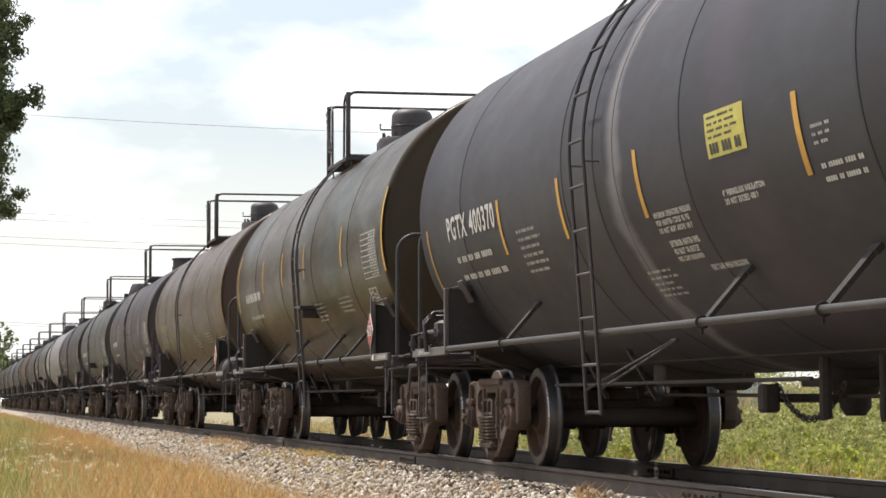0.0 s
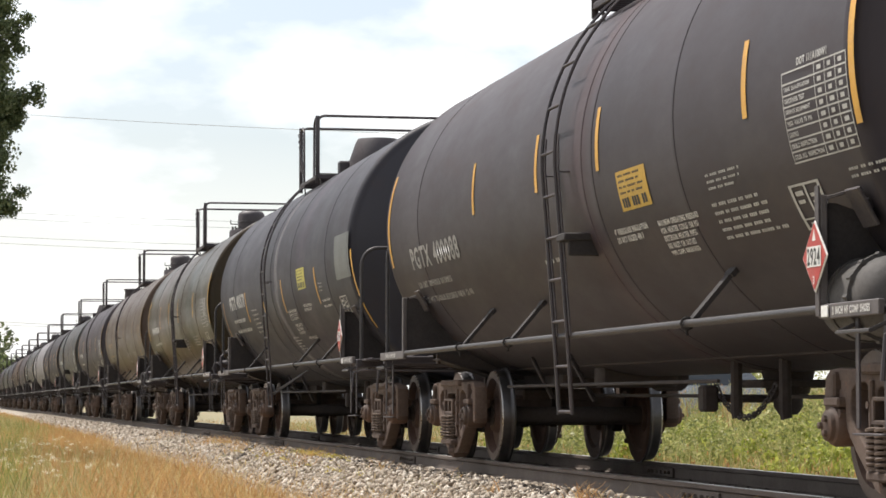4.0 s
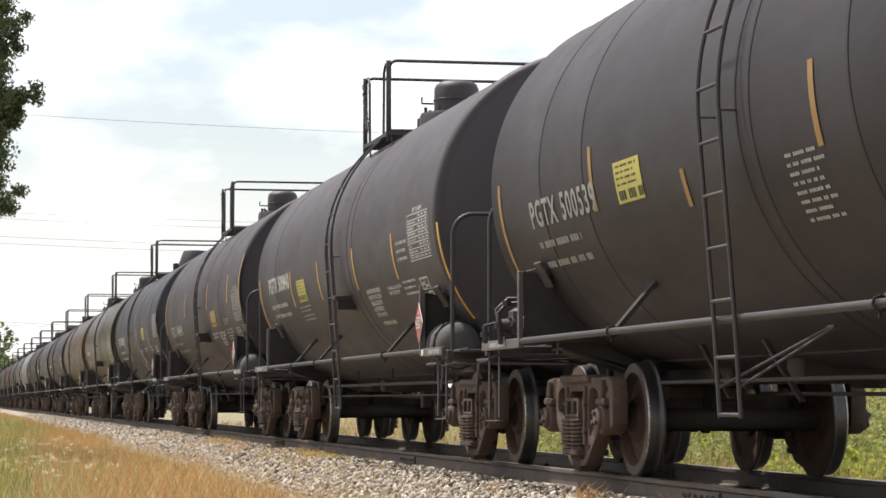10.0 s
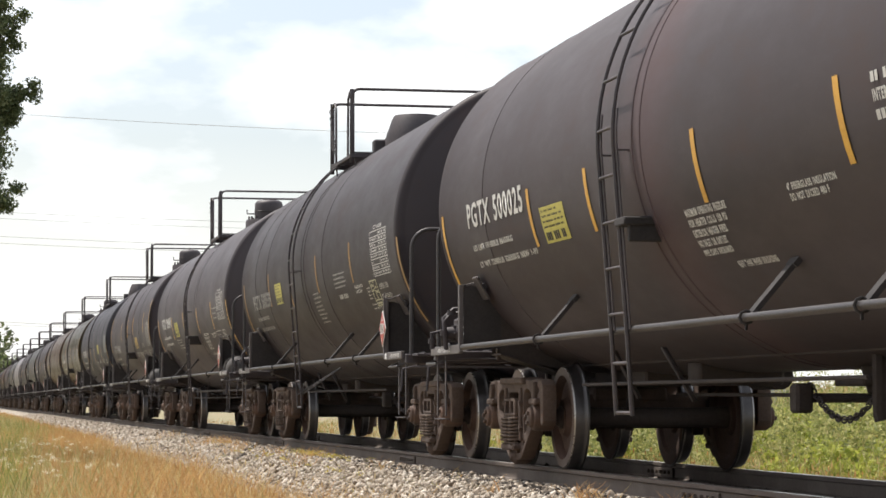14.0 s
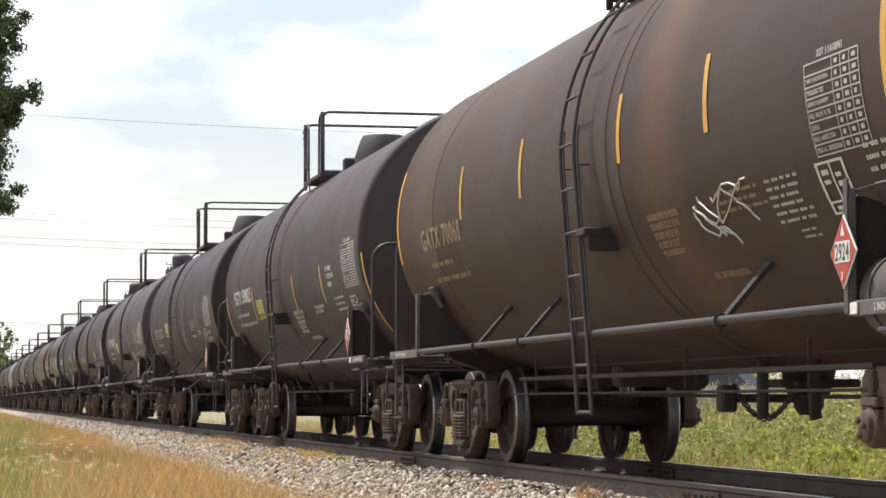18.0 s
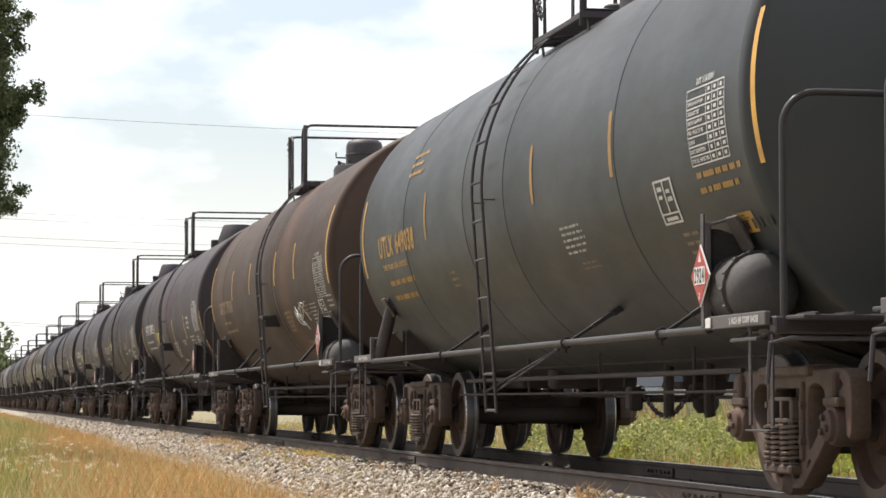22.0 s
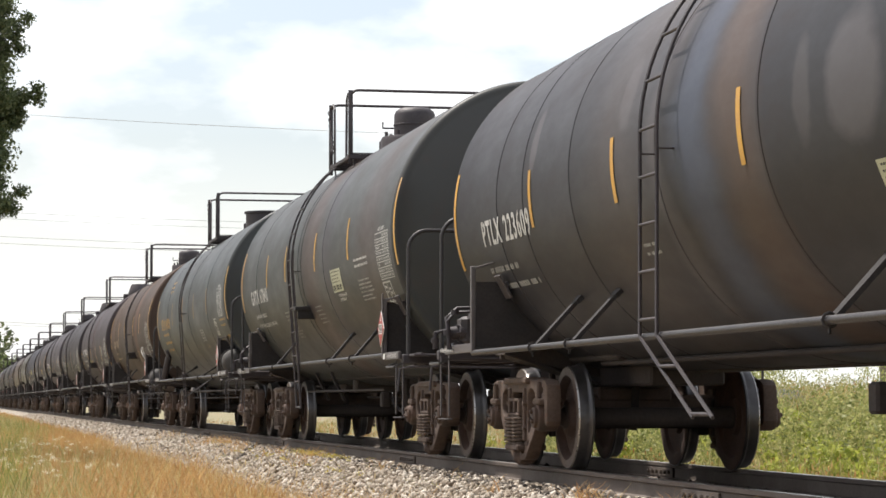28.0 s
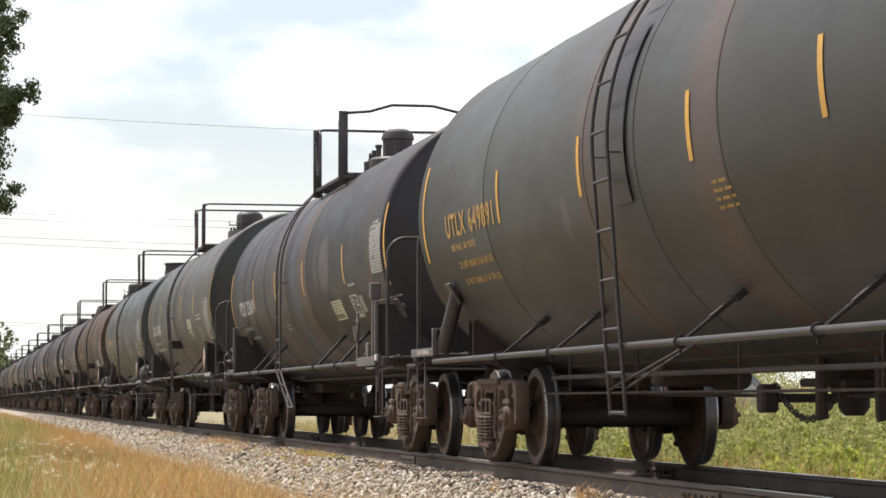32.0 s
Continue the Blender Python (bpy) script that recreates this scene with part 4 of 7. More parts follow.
def outlet_mesh(z0):
    ps = [revolve([(0.50, 0.07), (0.56, 0.11), (0.62, 0.11), (0.66, 0.16), (z0, 0.20), (z0 + 0.1, 0.24)], 16, "z"), chamfer_box((-0.3, -0.28, 0.70), (0.3, 0.28, 0.76), 0.02),
          tube([(0, 0, 0.62), (-0.55, 0.2, 0.62)], 0.03, 8), chamfer_box((-0.62, 0.12, 0.52), (-0.50, 0.28, 0.72), 0.02)]
    return mesh("bottom_outlet", ps, M_UNDER)


def skid_mesh(y):
    return mesh("skid_post", [tube([(-0.45, y, 0.95), (-0.45, y, 0.52), (-0.44, y, 0.48)], 0.045, 8)], M_UNDER)


def reservoir_mesh():
    """Air drum lying across the car, with its bolted flange near the outer end."""
    ps = [revolve([(-0.42, 0.02), (-0.405, 0.11), (-0.37, 0.17), (-0.32, 0.205), (-0.26, 0.218), (0.28, 0.218), (0.36, 0.18), (0.41, 0.10), (0.42, 0.02)], 32, "x"),
          revolve([(-0.2, 0.21), (-0.2, 0.238), (-0.165, 0.238), (-0.165, 0.21)], 32, "x"), revolve([(0.12, 0.21), (0.12, 0.228), (0.16, 0.228), (0.16, 0.21)], 32, "x")]
    for k in range(14):
        t = 2 * math.pi * k / 14
        ps.append(shift(revolve([(-0.212, 0.016), (-0.153, 0.016)], 6, "x"), 0, 0.232 * math.cos(t), 0.232 * math.sin(t)))
    return mesh("air_reservoir", ps, M_DRUM)


def reservoir_cradle_mesh():
    return mesh("cradle", [chamfer_box((-0.30, -0.20, -0.26), (0.26, -0.14, -0.15), 0.01)], M_STEEL)


def valve_mesh():
    """Cast pipe bracket of the air brake."""
    ps = [chamfer_box((-0.10, -0.10, 0.02), (0.10, 0.10, 0.27), 0.03), chamfer_box((-0.14, -0.06, 0.0), (0.14, 0.06, 0.035), 0.008), chamfer_box((-0.05, -0.13, 0.20), (0.08, 0.02, 0.33), 0.02)]
    return mesh("brake_valve", ps, M_STEEL)


def valve_lobe_mesh():
    ps = [revolve([(-0.15, 0.02), (-0.14, 0.055), (-0.09, 0.062), (-0.085, 0.082), (-0.06, 0.082), (-0.055, 0.06), (0.06, 0.06), (0.065, 0.08), (0.09, 0.08), (0.10, 0.05), (0.14, 0.045), (0.15, 0.02)], 20, "x")]
    for k in range(6):
        t = 2 * math.pi * k / 6
        ps.append(shift(revolve([(-0.10, 0.011), (-0.05, 0.011)], 6, "x"), 0, 0.072 * math.cos(t), 0.072 * math.sin(t)))
    return mesh("valve_lobe", ps, M_STEEL)


def valve_pipe_mesh():
    ps = [tube([(-0.17, -0.12, -0.03), (-0.18, -0.12, 0.22), (-0.14, -0.12, 0.30), (0.12, -0.12, 0.31), (0.17, -0.10, 0.26), (0.18, 0.1, 0.0)], 0.013, 7), tube([(-0.12, 0.10, -0.02), (-0.15, 0.12, 0.26), (-0.09, 0.14, 0.35), (0.14, 0.14, 0.36)], 0.013, 7),
          tube([(0.03, -0.16, 0.0), (0.03, -0.17, 0.12), (0.12, -0.16, 0.17), (0.22, -0.12, 0.16)], 0.011, 7), tube([(-0.24, -0.08, -0.02), (-0.24, -0.08, 0.12), (-0.16, -0.04, 0.15)], 0.014, 7)]
    ps.append(tube([(0.08 + 0.09 * math.cos(radians(a)), -0.15, 0.24 + 0.09 * math.sin(radians(a))) for a in range(0, 181, 20)], 0.012, 7))
    for x, z in ((-0.18, 0.12), (-0.14, 0.30), (0.17, 0.16), (-0.24, 0.05)):
        ps.append(shift(revolve([(-0.022, 0.022), (0.022, 0.022)], 8, "z"), x, -0.12 if z != 0.05 else -0.08, z))
    return mesh("valve_pipe", ps, M_STEEL, 50)


def valve_handle_mesh():
    return mesh("valve_handle", [tube([(0.0, -0.20, 0.16), (0.02, -0.20, 0.19), (0.11, -0.20, 0.19), (0.14, -0.19, 0.165)], 0.016, 7), tube([(0.02, -0.20, 0.18), (0.0, -0.20, 0.10)], 0.014, 7), chamfer_box((0.07, -0.20, 0.0), (0.11, -0.17, 0.15), 0.008)], M_SIGN, 50)


def brace_mesh(y):
    return mesh("end_brace", [tube([(-1.5, y + 0.25, 1.08), (-1.38, y - 0.02, 1.74)], 0.07, 14)], M_STEEL)


def placard_meshes():
    d = 0.137
    edge = mesh("placard_board", [moved(chamfer_box((-0.004, -d, -d), (0.004, d, d), 0.002), pose(0, 0, 0, 45, 0, 0))], M_SIGN)
    red = mesh("placard_face", [moved(chamfer_box((-0.0075, -d * 0.93, -d * 0.93), (-0.005, d * 0.93, d * 0.93), 0.001), pose(0, 0, 0, 45, 0, 0))], M_RED)
    panel = mesh("placard_panel", [chamfer_box((-0.0105, -0.11, -0.055), (-0.008, 0.11, 0.055), 0.001)], M_SIGN)
    flame = mesh("placard_flame", [([(-0.0085, y, z) for y, z in ((0.03, 0.085), (-0.03, 0.085), (-0.012, 0.12), (-0.004, 0.15), (0.012, 0.118))], [[0, 1, 2, 3, 4]])], M_SIGN, 0)
    return edge, [red, panel, flame]


def flat_text(text, width, height, material, x):
    me = plate_curve("lettering", None, 0, 0, material, text)
    us, vs = [v.co.x for v in me.vertices], [v.co.y for v in me.vertices]
    u0, u1, v0, v1 = min(us), max(us), min(vs), max(vs)
    for v in me.vertices:
        v.co = (x, -((v.co.x - u0) / (u1 - u0) - 0.5) * width, ((v.co.y - v0) / (v1 - v0) - 0.5) * height)
    return me


STRIPE_W = 0.085


def scrawl_mesh(w, y0, y1, p0, p1, seed, material):
    """Loose hand-drawn loops in thin paint."""
    rs = random.Random(seed)
    ps = []
    for k in range(5):
        pts, u, v = [], rs.uniform(0.0, 0.4), rs.uniform(0.75, 1.0)
        du, dv = rs.uniform(0.02, 0.05), -rs.uniform(0.05, 0.09)
        for i in range(rs.randint(10, 18)):
            pts.append((min(max(u, 0), 1), min(max(v, 0), 1)))
            u, v = u + du + rs.uniform(-0.03, 0.05), v + dv
            if rs.random() < 0.22:
                dv = -dv
        for (a, b), (c, d) in zip(pts, pts[1:]):
            P = [Vector(w.at(y0 + (y1 - y0) * a, p0 + (p1 - p0) * b, 0.007)), Vector(w.at(y0 + (y1 - y0) * c, p0 + (p1 - p0) * d, 0.007))]
            ps.append(tube(P, 0.007, 4))
    return mesh("graffiti", ps, material, 0)


def tank_car(name_label, centre, paint, marks, r=1.6, zc=2.42, ladder=0.5, flats=False, platform=-0.25, dome=0, rail=0, seams=(-4.6, -1.6, 1.5, 4.4), pads=False,
             front="valve", back="reservoir", post_front=5.95, post_top=1.66, post_back=-6.42, placard=True, pipes=0, half=TANK_HALF, struts=(3.2, 1.0, -2.3, -4.15), seed=1, zp=1.09, foot=0.0, stay=False, extra=None, a0=AXLE0, stretch=1.0):
    hub, grow = a0 + 0.889, a0 - AXLE0
    rnd = random.Random(seed)
    car = tagged(new("tank_car"), name_label, "tank car", "tank cars of the train")
    car.empty_display_size = 0.3
    car.location = (TRACK_X, centre, 0)
    w = Wrap(r, zc)
    tank = part("tank", shell_mesh(r, zc, half, 0.42, seams, paint), car)
    for y in (hub, -hub):
        truck(car, y)
        part("body_bolster", shared(("saddle", r, zc), lambda: saddle_mesh(r, zc)), car, at=pose(0, y, 0))
    sets = [wheelset(car, y) for y in (hub + 0.889, a0, -a0, -hub - 0.889)]
    for s in (0, 180):
        part("draft_sill", shared("sill", sill_mesh), car, at=pose(0, 0, 0, 0, 0, s) @ pose(0, grow, 0))
        part("coupler", shared("coupler", coupler_mesh), car, "cast coupler with hanging air hose", pose(0, 0, 0, 0, 0, s) @ pose(0, grow, 0))
        part("end_platform", shared("end_beam", end_beam_mesh), car, at=pose(0, 0, 0, 0, 0, s) @ pose(0, grow, 0))
    for e in (-1, 1):
        part("end_handrail", shared(("end_rail", e), lambda: end_rail_mesh(-1.5, 1.5, e * (7.44 if e < 0 else 7.52), 2.37)), car, at=pose(0, e * grow, 0))
        part("uncoupling_lever", shared(("lever", e), lambda: lever_mesh(e)), car, "bent steel uncoupling lever", pose(0, e * grow, 0))
        for x in (-1.0, 1.0) if e > 0 else ():
            part("end_rod", shared(("end_rod", e, x), lambda: mesh("end_rod", [tube([(x * 1.38, e * 7.42, 1.08), (x * 1.05, e * 6.98, 1.78)], 0.016, 6)], M_RAILING, 50)), car, at=pose(0, e * grow, 0))
        for x in (-1.54, 1.54):
            part("sill_step", shared(("step", x, e), lambda: step_mesh(x, e * 7.15)), car, at=pose(0, e * grow, 0))
            part("grab_iron", shared(("grab", x, e), lambda: grab_mesh(x, e * 7.15)), car, at=pose(0, e * grow, 0))
    for s in (-1, 1):
        part("side_pipe", shared(("pipe", s, zp, post_back, post_front), lambda: side_pipe_mesh(s, max(post_back, -6.6) if placard else -6.6, post_front + 0.05, zp)), car)
        for y in struts:
            part("strut", shared(("strut", s, r, zc, pads, zp), lambda: strut_mesh(s, r, zc, zp, pads)), car, at=pose(0, y, 0))
    part("corner_post", shared(("corner", post_front, post_top), lambda: corner_mesh(post_front, post_top, 1)), car)
    part("corner_post", shared(("corner", post_back), lambda: corner_mesh(post_back, 1.70, -1)), car)
    for y in (post_front - 0.02, post_back + 0.03)[front == "brace":]:
        part("side_web", shared(("wing", r, zc), lambda: wing_mesh(r, zc)), car, "black steel web plate", pose(0, y, 0))
    part("reflector", shared("tag", lambda: mesh("reflector", [chamfer_box((-1.612, -0.05, 1.045), (-1.604, 0.05, 1.105), 0.002)], M_SIGN)), car, "small white reflective tag", pose(0, post_back - 0.09, 0))
    part("bracket_plate", shared(("refl", post_front, r, zc), lambda: reflector_mesh(post_front, r, zc)), car)
    part("bracket_plate", shared(("refl", post_back, r, zc), lambda: reflector_mesh(post_back, r, zc)), car)
    part("brake_rigging", shared(("rig", pipes), lambda: under_pipes_mesh(pipes)), car)
    part("bottom_outlet", shared(("outlet", r), lambda: outlet_mesh(zc - r)), car, at=pose(0, platform - 0.6, 0))
    part("chain", shared("chain", lambda: chain_mesh((-0.5, 0.2, 0.72), (-0.35, -0.75, 0.72), 0.24, 24)), car, "hanging safety chain", pose(0, platform - 0.6, 0))
    for y in (-1.5, -2.6):
        part("skid_post", shared(("skid", y), lambda: skid_mesh(y)), car)
    if front == "valve":
        v = part("brake_valve", shared("valve", valve_mesh), car, "grey brake valve with small pipes", pose(-1.33, 6.66 + grow, 1.105) @ Matrix.Diagonal((1.75, 1.28, 1.05, 1.0)))
        part("valve_lobe", shared("lobe", valve_lobe_mesh), v, at=pose(-0.02, -0.02, 0.12, 0, 0, 0))
        part("valve_lobe", shared("lobe", valve_lobe_mesh), v, at=pose(0.03, 0.09, 0.22, 0, 0, 90))
        part("valve_pipe", shared("vpipe", valve_pipe_mesh), v)
        if seed in (15, 14):
            part("valve_handle", shared("vhandle", valve_handle_mesh), v, "white painted valve handle", pose(-0.08, 0, 0))
    elif front == "brace":
        part("end_brace", shared("brace", lambda: brace_mesh(6.0)), car, "thick pipe brace")
    if back == "reservoir":
        drum = part("air_reservoir", shared("reservoir", reservoir_mesh), car, "dark steel air reservoir", pose(-1.37, -6.42, 1.27, 0, 0, 90) if seed == 17 else pose(-1.35, -6.72 - grow, 1.14, 0, 0, 90))
        part("cradle", shared("cradle", reservoir_cradle_mesh), drum)
    # top works
    zd = zc + math.sqrt(r * r - 1.21) + 0.20
    ztop = zc + r
    part("platform_deck", shared(("deck", r, zc), lambda: deck_mesh(zd)), car, "steel grating platform", pose(0, platform - 0.35 * rail, 0) @ Matrix.Diagonal((1, 1 + 0.41 * rail, 1, 1)))
    for y, t in ((0.85, 0.055), (-0.85 - 0.7 * rail, 0.06)):
        part("handrail", shared(("hand", r, zc, rail, y), lambda: handrail_mesh(zd, zd + 0.84, rail, y, t)), car, at=pose(0, platform, 0))
    part("valve_housing", shared(("dome", dome, r, zc), lambda: dome_mesh(dome, ztop)), car, "dark round valve housing", pose(0.0, platform + 0.55, 0.1))
    part("chain", shared(("gate", zd), lambda: chain_mesh((-1.12, 0.85, zd + 0.75), (-1.12, 0.55, zd + 0.15), 0.05, 16)), car, at=pose(0, platform, 0))
    climb = part("ladder", shared(("ladder", ladder, r, zc, zp, foot, flats), lambda: ladder_mesh(r, zc, ladder, 0.5, foot, zp, flats)), car)
    for m in rung_places(r, zc, ladder, foot, zp):
        part("rung", shared("rung", rung_mesh), climb, at=m)
    if stay:
        part("ladder_brace", shared(("stay", ladder, zp), lambda: ladder_brace_mesh(ladder, zp)), car)
    if extra == "brake":
        part("sill_plate", mesh("sill_plate", [chamfer_box((-1.605, -7.75, 0.99), (-1.57, -6.55, 1.09), 0.006), chamfer_box((-1.60, -7.28, 1.09), (-1.57, -7.12, 1.25), 0.02)], M_POST), car, "flat grey side sill plate")
        part("hand_brake", shared("hand_brake", lambda: brake_post_mesh(-7.4)), car, "grey steel hand brake housing")
        part("placard_holder", holder_mesh(-6.5, 1.475), car, "empty diamond placard holder")
    elif extra == "panel":
        part("ladder_panel", mesh("ladder_panel", [w.patch(ladder + 0.20, ladder - 0.30, -16, 30, 0.02)], M_RAILING, 30), car, "flat dark grey panel behind the ladder")
    if flats:
        part("ladder_bracket", shared(("flats", ladder, r, zc), lambda: ladder_flats_mesh(r, zc, ladder)), car)
    if placard:
        back_me, red_me = shared("placard", placard_meshes)
        for x, s in ((-1.625, 0),):
            b = part("placard", back_me, car, "red and white diamond hazard placard", pose(x, post_back, 1.37))
            for face in red_me:
                part("placard_face", face, b)
            part("placard_number", shared("un", lambda: flat_text("2924", 0.20, 0.095, M_BLACK, -0.012)), b)
            part("placard_class", shared("cls", lambda: flat_text("3", 0.028, 0.043, M_SIGN, -0.012)), b, at=pose(0, 0, -0.125))
        part("placard_post", shared(("ppost", post_back), lambda: mesh("placard_post", [chamfer_box((-1.618, post_back - 0.03, 1.05), (-1.606, post_back + 0.03, 1.75), 0.003)], M_GREYBOX)), car)
    # stencils and stickers on the near side; u0, u1 along the car from the leading truck's trailing axle
    off = a0
    for kind, s0, s1, p0, p1, mat, extra in marks:
        a, b = s0 * stretch + off, s1 * stretch + off
        if kind == "text":
            for me in words_of(w.letters("stencil", extra, a, b, p0, p1, mat)):
                part("stencil", me, tank)
        elif kind == "stripe":
            part("stripe", mesh("stripe", [w.patch(a + STRIPE_W / 2, a - STRIPE_W / 2, p0, p1)], mat, 0), tank)
        elif kind == "bars":
            tagged(part("small_print", bars_mesh(w, a, b, p0, p1, extra, rnd, mat), tank), kind="stuff")
        elif kind == "table":
            part("test_table", table_mesh(w, a, b, p0, p1, rnd, mat), tank)
            if seed < 40:
                for me in table_words(w, a, b, p0, p1, mat):
                    tagged(part("stencil_line", me, tank), kind="stuff")
        elif kind == "lines":
            for me in lines_meshes(w, a, b, p0, p1, extra, mat):
                tagged(part("stencil_line", me, tank), kind="stuff")
        elif kind == "box":
            part("route_label", box_label_mesh(w, a, b, p0, p1, mat), tank)
        elif kind == "scrawl":
            part("graffiti", scrawl_mesh(w, a, b, p0, p1, extra, mat), tank)
        elif kind == "panel":
            part("repaint_panel", mesh("repaint_panel", [w.patch(a, b, p0, p1, 0.004)], mat, 0), tank)
        elif kind == "sticker":
            st = part("sticker", mesh("sticker", [w.patch(a, b, p0, p1, 0.005)], mat, 0), tank, extra)
            tagged(part("sticker_print", bars_mesh(w, a - 0.05, b + 0.05, p0 + (p1 - p0) * 0.38, p1 - 0.4, 4, rnd, M_BLACK), st), kind="stuff")
            part("sticker_print", mesh("sticker_print", [w.patch(a - 0.06 - i * 0.062, a - 0.105 - i * 0.062, p0 + 0.8, p0 + 3.2, 0.008) for i in range(10) if i not in (3, 7)], M_BLACK, 0), st)
    tagged(part("sill_label", shared("shoe_f", lambda: moved_mesh(flat_text("2 INCH HF COMP SHOES", 0.62, 0.042, M_WHITE, -1.605), pose(0, 6.75, 1.075))), car, at=pose(0, grow, 0)), kind="stuff")
    if placard:
        tagged(part("sill_label", shared("shoe_b", lambda: moved_mesh(flat_text("2 INCH HF COMP SHOES", 0.55, 0.042, M_WHITE, -1.605), pose(0, -7.02, 1.075))), car, at=pose(0, -grow, 0)), kind="stuff")
    return car, centre, sets


def moved_mesh(me, m):
    me.transform(m)
    return me


# paints, from the grey-black of newer jackets to rust-brown and grey-green old ones
PALE, TANNED = (0.155, 0.147, 0.152), (0.112, 0.059, 0.032)
P_BLACK = tank_paint("black_jacket_a", (0.035, 0.034, 0.041), (0.055, 0.048, 0.056), RUST, 0.4, 0.08, 0.46, seed=1.0, bands=((-0.28, 0.22, PALE, 0.9), (-3.0, 0.6, (0.066, 0.049, 0.066), 0.4)))
P_BLACK2 = tank_paint("black_jacket_b", (0.039, 0.033, 0.037), (0.071, 0.057, 0.062), RUST, 0.45, 0.10, 0.45, seed=4.0, bands=((-1.3, 0.5, (0.091, 0.058, 0.060), 0.4),))
P_BLACK3 = tank_paint("black_jacket_c", (0.033, 0.027, 0.030), (0.048, 0.040, 0.044), RUST, 0.45, 0.12, 0.46, seed=7.0)
P_BLACK5 = tank_paint("black_jacket_e", (0.056, 0.048, 0.053), (0.082, 0.070, 0.074), RUST, 0.45, 0.10, 0.46, seed=5.5)
P_BLACK4 = tank_paint("black_jacket_d", (0.043, 0.035, 0.038), (0.074, 0.057, 0.060), RUST, 0.45, 0.15, 0.50, seed=9.0, bands=((-0.2, 0.8, (0.091, 0.054, 0.056), 0.45),))
P_BROWN = tank_paint("rust_dusted_black", (0.045, 0.031, 0.025), (0.092, 0.054, 0.035), (0.141, 0.056, 0.043), 0.65, 0.3, 0.52, seed=12.0, bands=((-2.7, 0.6, (0.135, 0.068, 0.040), 0.5), (-5.0, 1.1, (0.054, 0.038, 0.030), 0.5), (2.2, 0.8, (0.060, 0.043, 0.034), 0.45)))
P_GREEN = tank_paint("grey_green_jacket", (0.050, 0.054, 0.054), (0.076, 0.073, 0.072), (0.083, 0.060, 0.056), 0.45, 0.12, 0.38, seed=15.0, patch=(0.042, 0.046, 0.047))
P_GREEN2 = tank_paint("dark_green_jacket", (0.048, 0.051, 0.049), (0.080, 0.071, 0.069), (0.109, 0.054, 0.045), 0.45, 0.2, 0.38, seed=21.0,
                      bands=((-0.75, 1.0, (0.089, 0.051, 0.042), 0.5), (1.5, 0.5, (0.025, 0.023, 0.024), 0.6), (-2.2, 0.6, (0.070, 0.062, 0.071), 0.6), (-5.5, 1.0, (0.079, 0.048, 0.042), 0.4)))
P_MIXED = tank_paint("stained_grey_jacket", (0.032, 0.030, 0.034), (0.053, 0.047, 0.048), (0.076, 0.045, 0.034), 0.5, 0.2, 0.42, seed=31.0,
                     bands=((-0.22, 0.50, (0.067, 0.076, 0.103), 0.8), (-1.10, 0.62, (0.084, 0.056, 0.043), 0.85), (1.7, 1.0, (0.073, 0.060, 0.056), 0.65), (0.55, 0.25, (0.102, 0.088, 0.087), 0.5), (-4.6, 2.9, (0.029, 0.029, 0.032), 0.8), (-6.6, 0.3, (0.076, 0.045, 0.031), 0.5)),
                     spots=((-3.15, 2.31, 0.45, 0.40, (0.097, 0.088, 0.092), 0.75), (-2.35, 2.36, 0.17, 0.36, (0.082, 0.074, 0.076), 0.6), (4.3, 2.70, 0.14, 0.30, (0.102, 0.092, 0.095), 0.7), (1.45, 2.80, 0.20, 0.28, (0.102, 0.090, 0.092), 0.6)))
P_OLIVE = tank_paint("grey_olive_jacket", (0.046, 0.0465, 0.045), (0.066, 0.060, 0.056), (0.094, 0.056, 0.046), 0.45, 0.15, 0.40, seed=37.0,
                     bands=((3.6, 1.5, (0.066, 0.069, 0.066), 0.6), (0.35, 0.40, (0.090, 0.058, 0.046), 0.65), (-0.75, 0.30, (0.048, 0.050, 0.054), 0.6), (-2.6, 0.55, (0.105, 0.064, 0.055), 0.55), (-4.6, 0.5, (0.044, 0.042, 0.044), 0.5)),
                     spots=((1.15, 2.0, 0.10, 0.22, (0.115, 0.110, 0.105), 0.6),))
P_GLOSS = tank_paint("glossy_olive_jacket", (0.040, 0.032, 0.021), (0.066, 0.040, 0.026), (0.090, 0.043, 0.028), 0.4, 0.4, 0.24, seed=41.0, gloss=0.09, bands=((3.4, 1.0, (0.069, 0.039, 0.029), 0.7), (-3.2, 0.8, (0.020, 0.023, 0.017), 0.8), (0.3, 0.5, (0.063, 0.036, 0.029), 0.5)))
P_TAN = tank_paint("tan_brown_jacket", (0.067, 0.047, 0.035), (0.094, 0.064, 0.050), (0.081, 0.044, 0.032), 0.5, 0.25, 0.30, seed=44.0, gloss=0.12)
P_SILVER = tank_paint("pale_grey_jacket", (0.189, 0.179, 0.187), (0.162, 0.141, 0.133), (0.067, 0.039, 0.025), 0.4, 0.15, 0.4, seed=48.0)


def stripes(ss, p0, p1, mat):
    return [("stripe", s, s, p0, p1, mat, None) for s in ss]


HEATER = ("MAXIMUM OPERATING PRESSURE", "FOR HEATER COILS 150 PSI", "EXTERIOR HEATER PIPES", "NO INLET OR OUTLET", "PIPE CAPS REQUIRED")
INSUL = ('4" FIBERGLASS INSULATION', "DO NOT EXCEED 400 F")
VENT = ("VENT TANK WHEN UNLOADING",)
ODD = "yellow emergency-contact sticker"
CARS = []


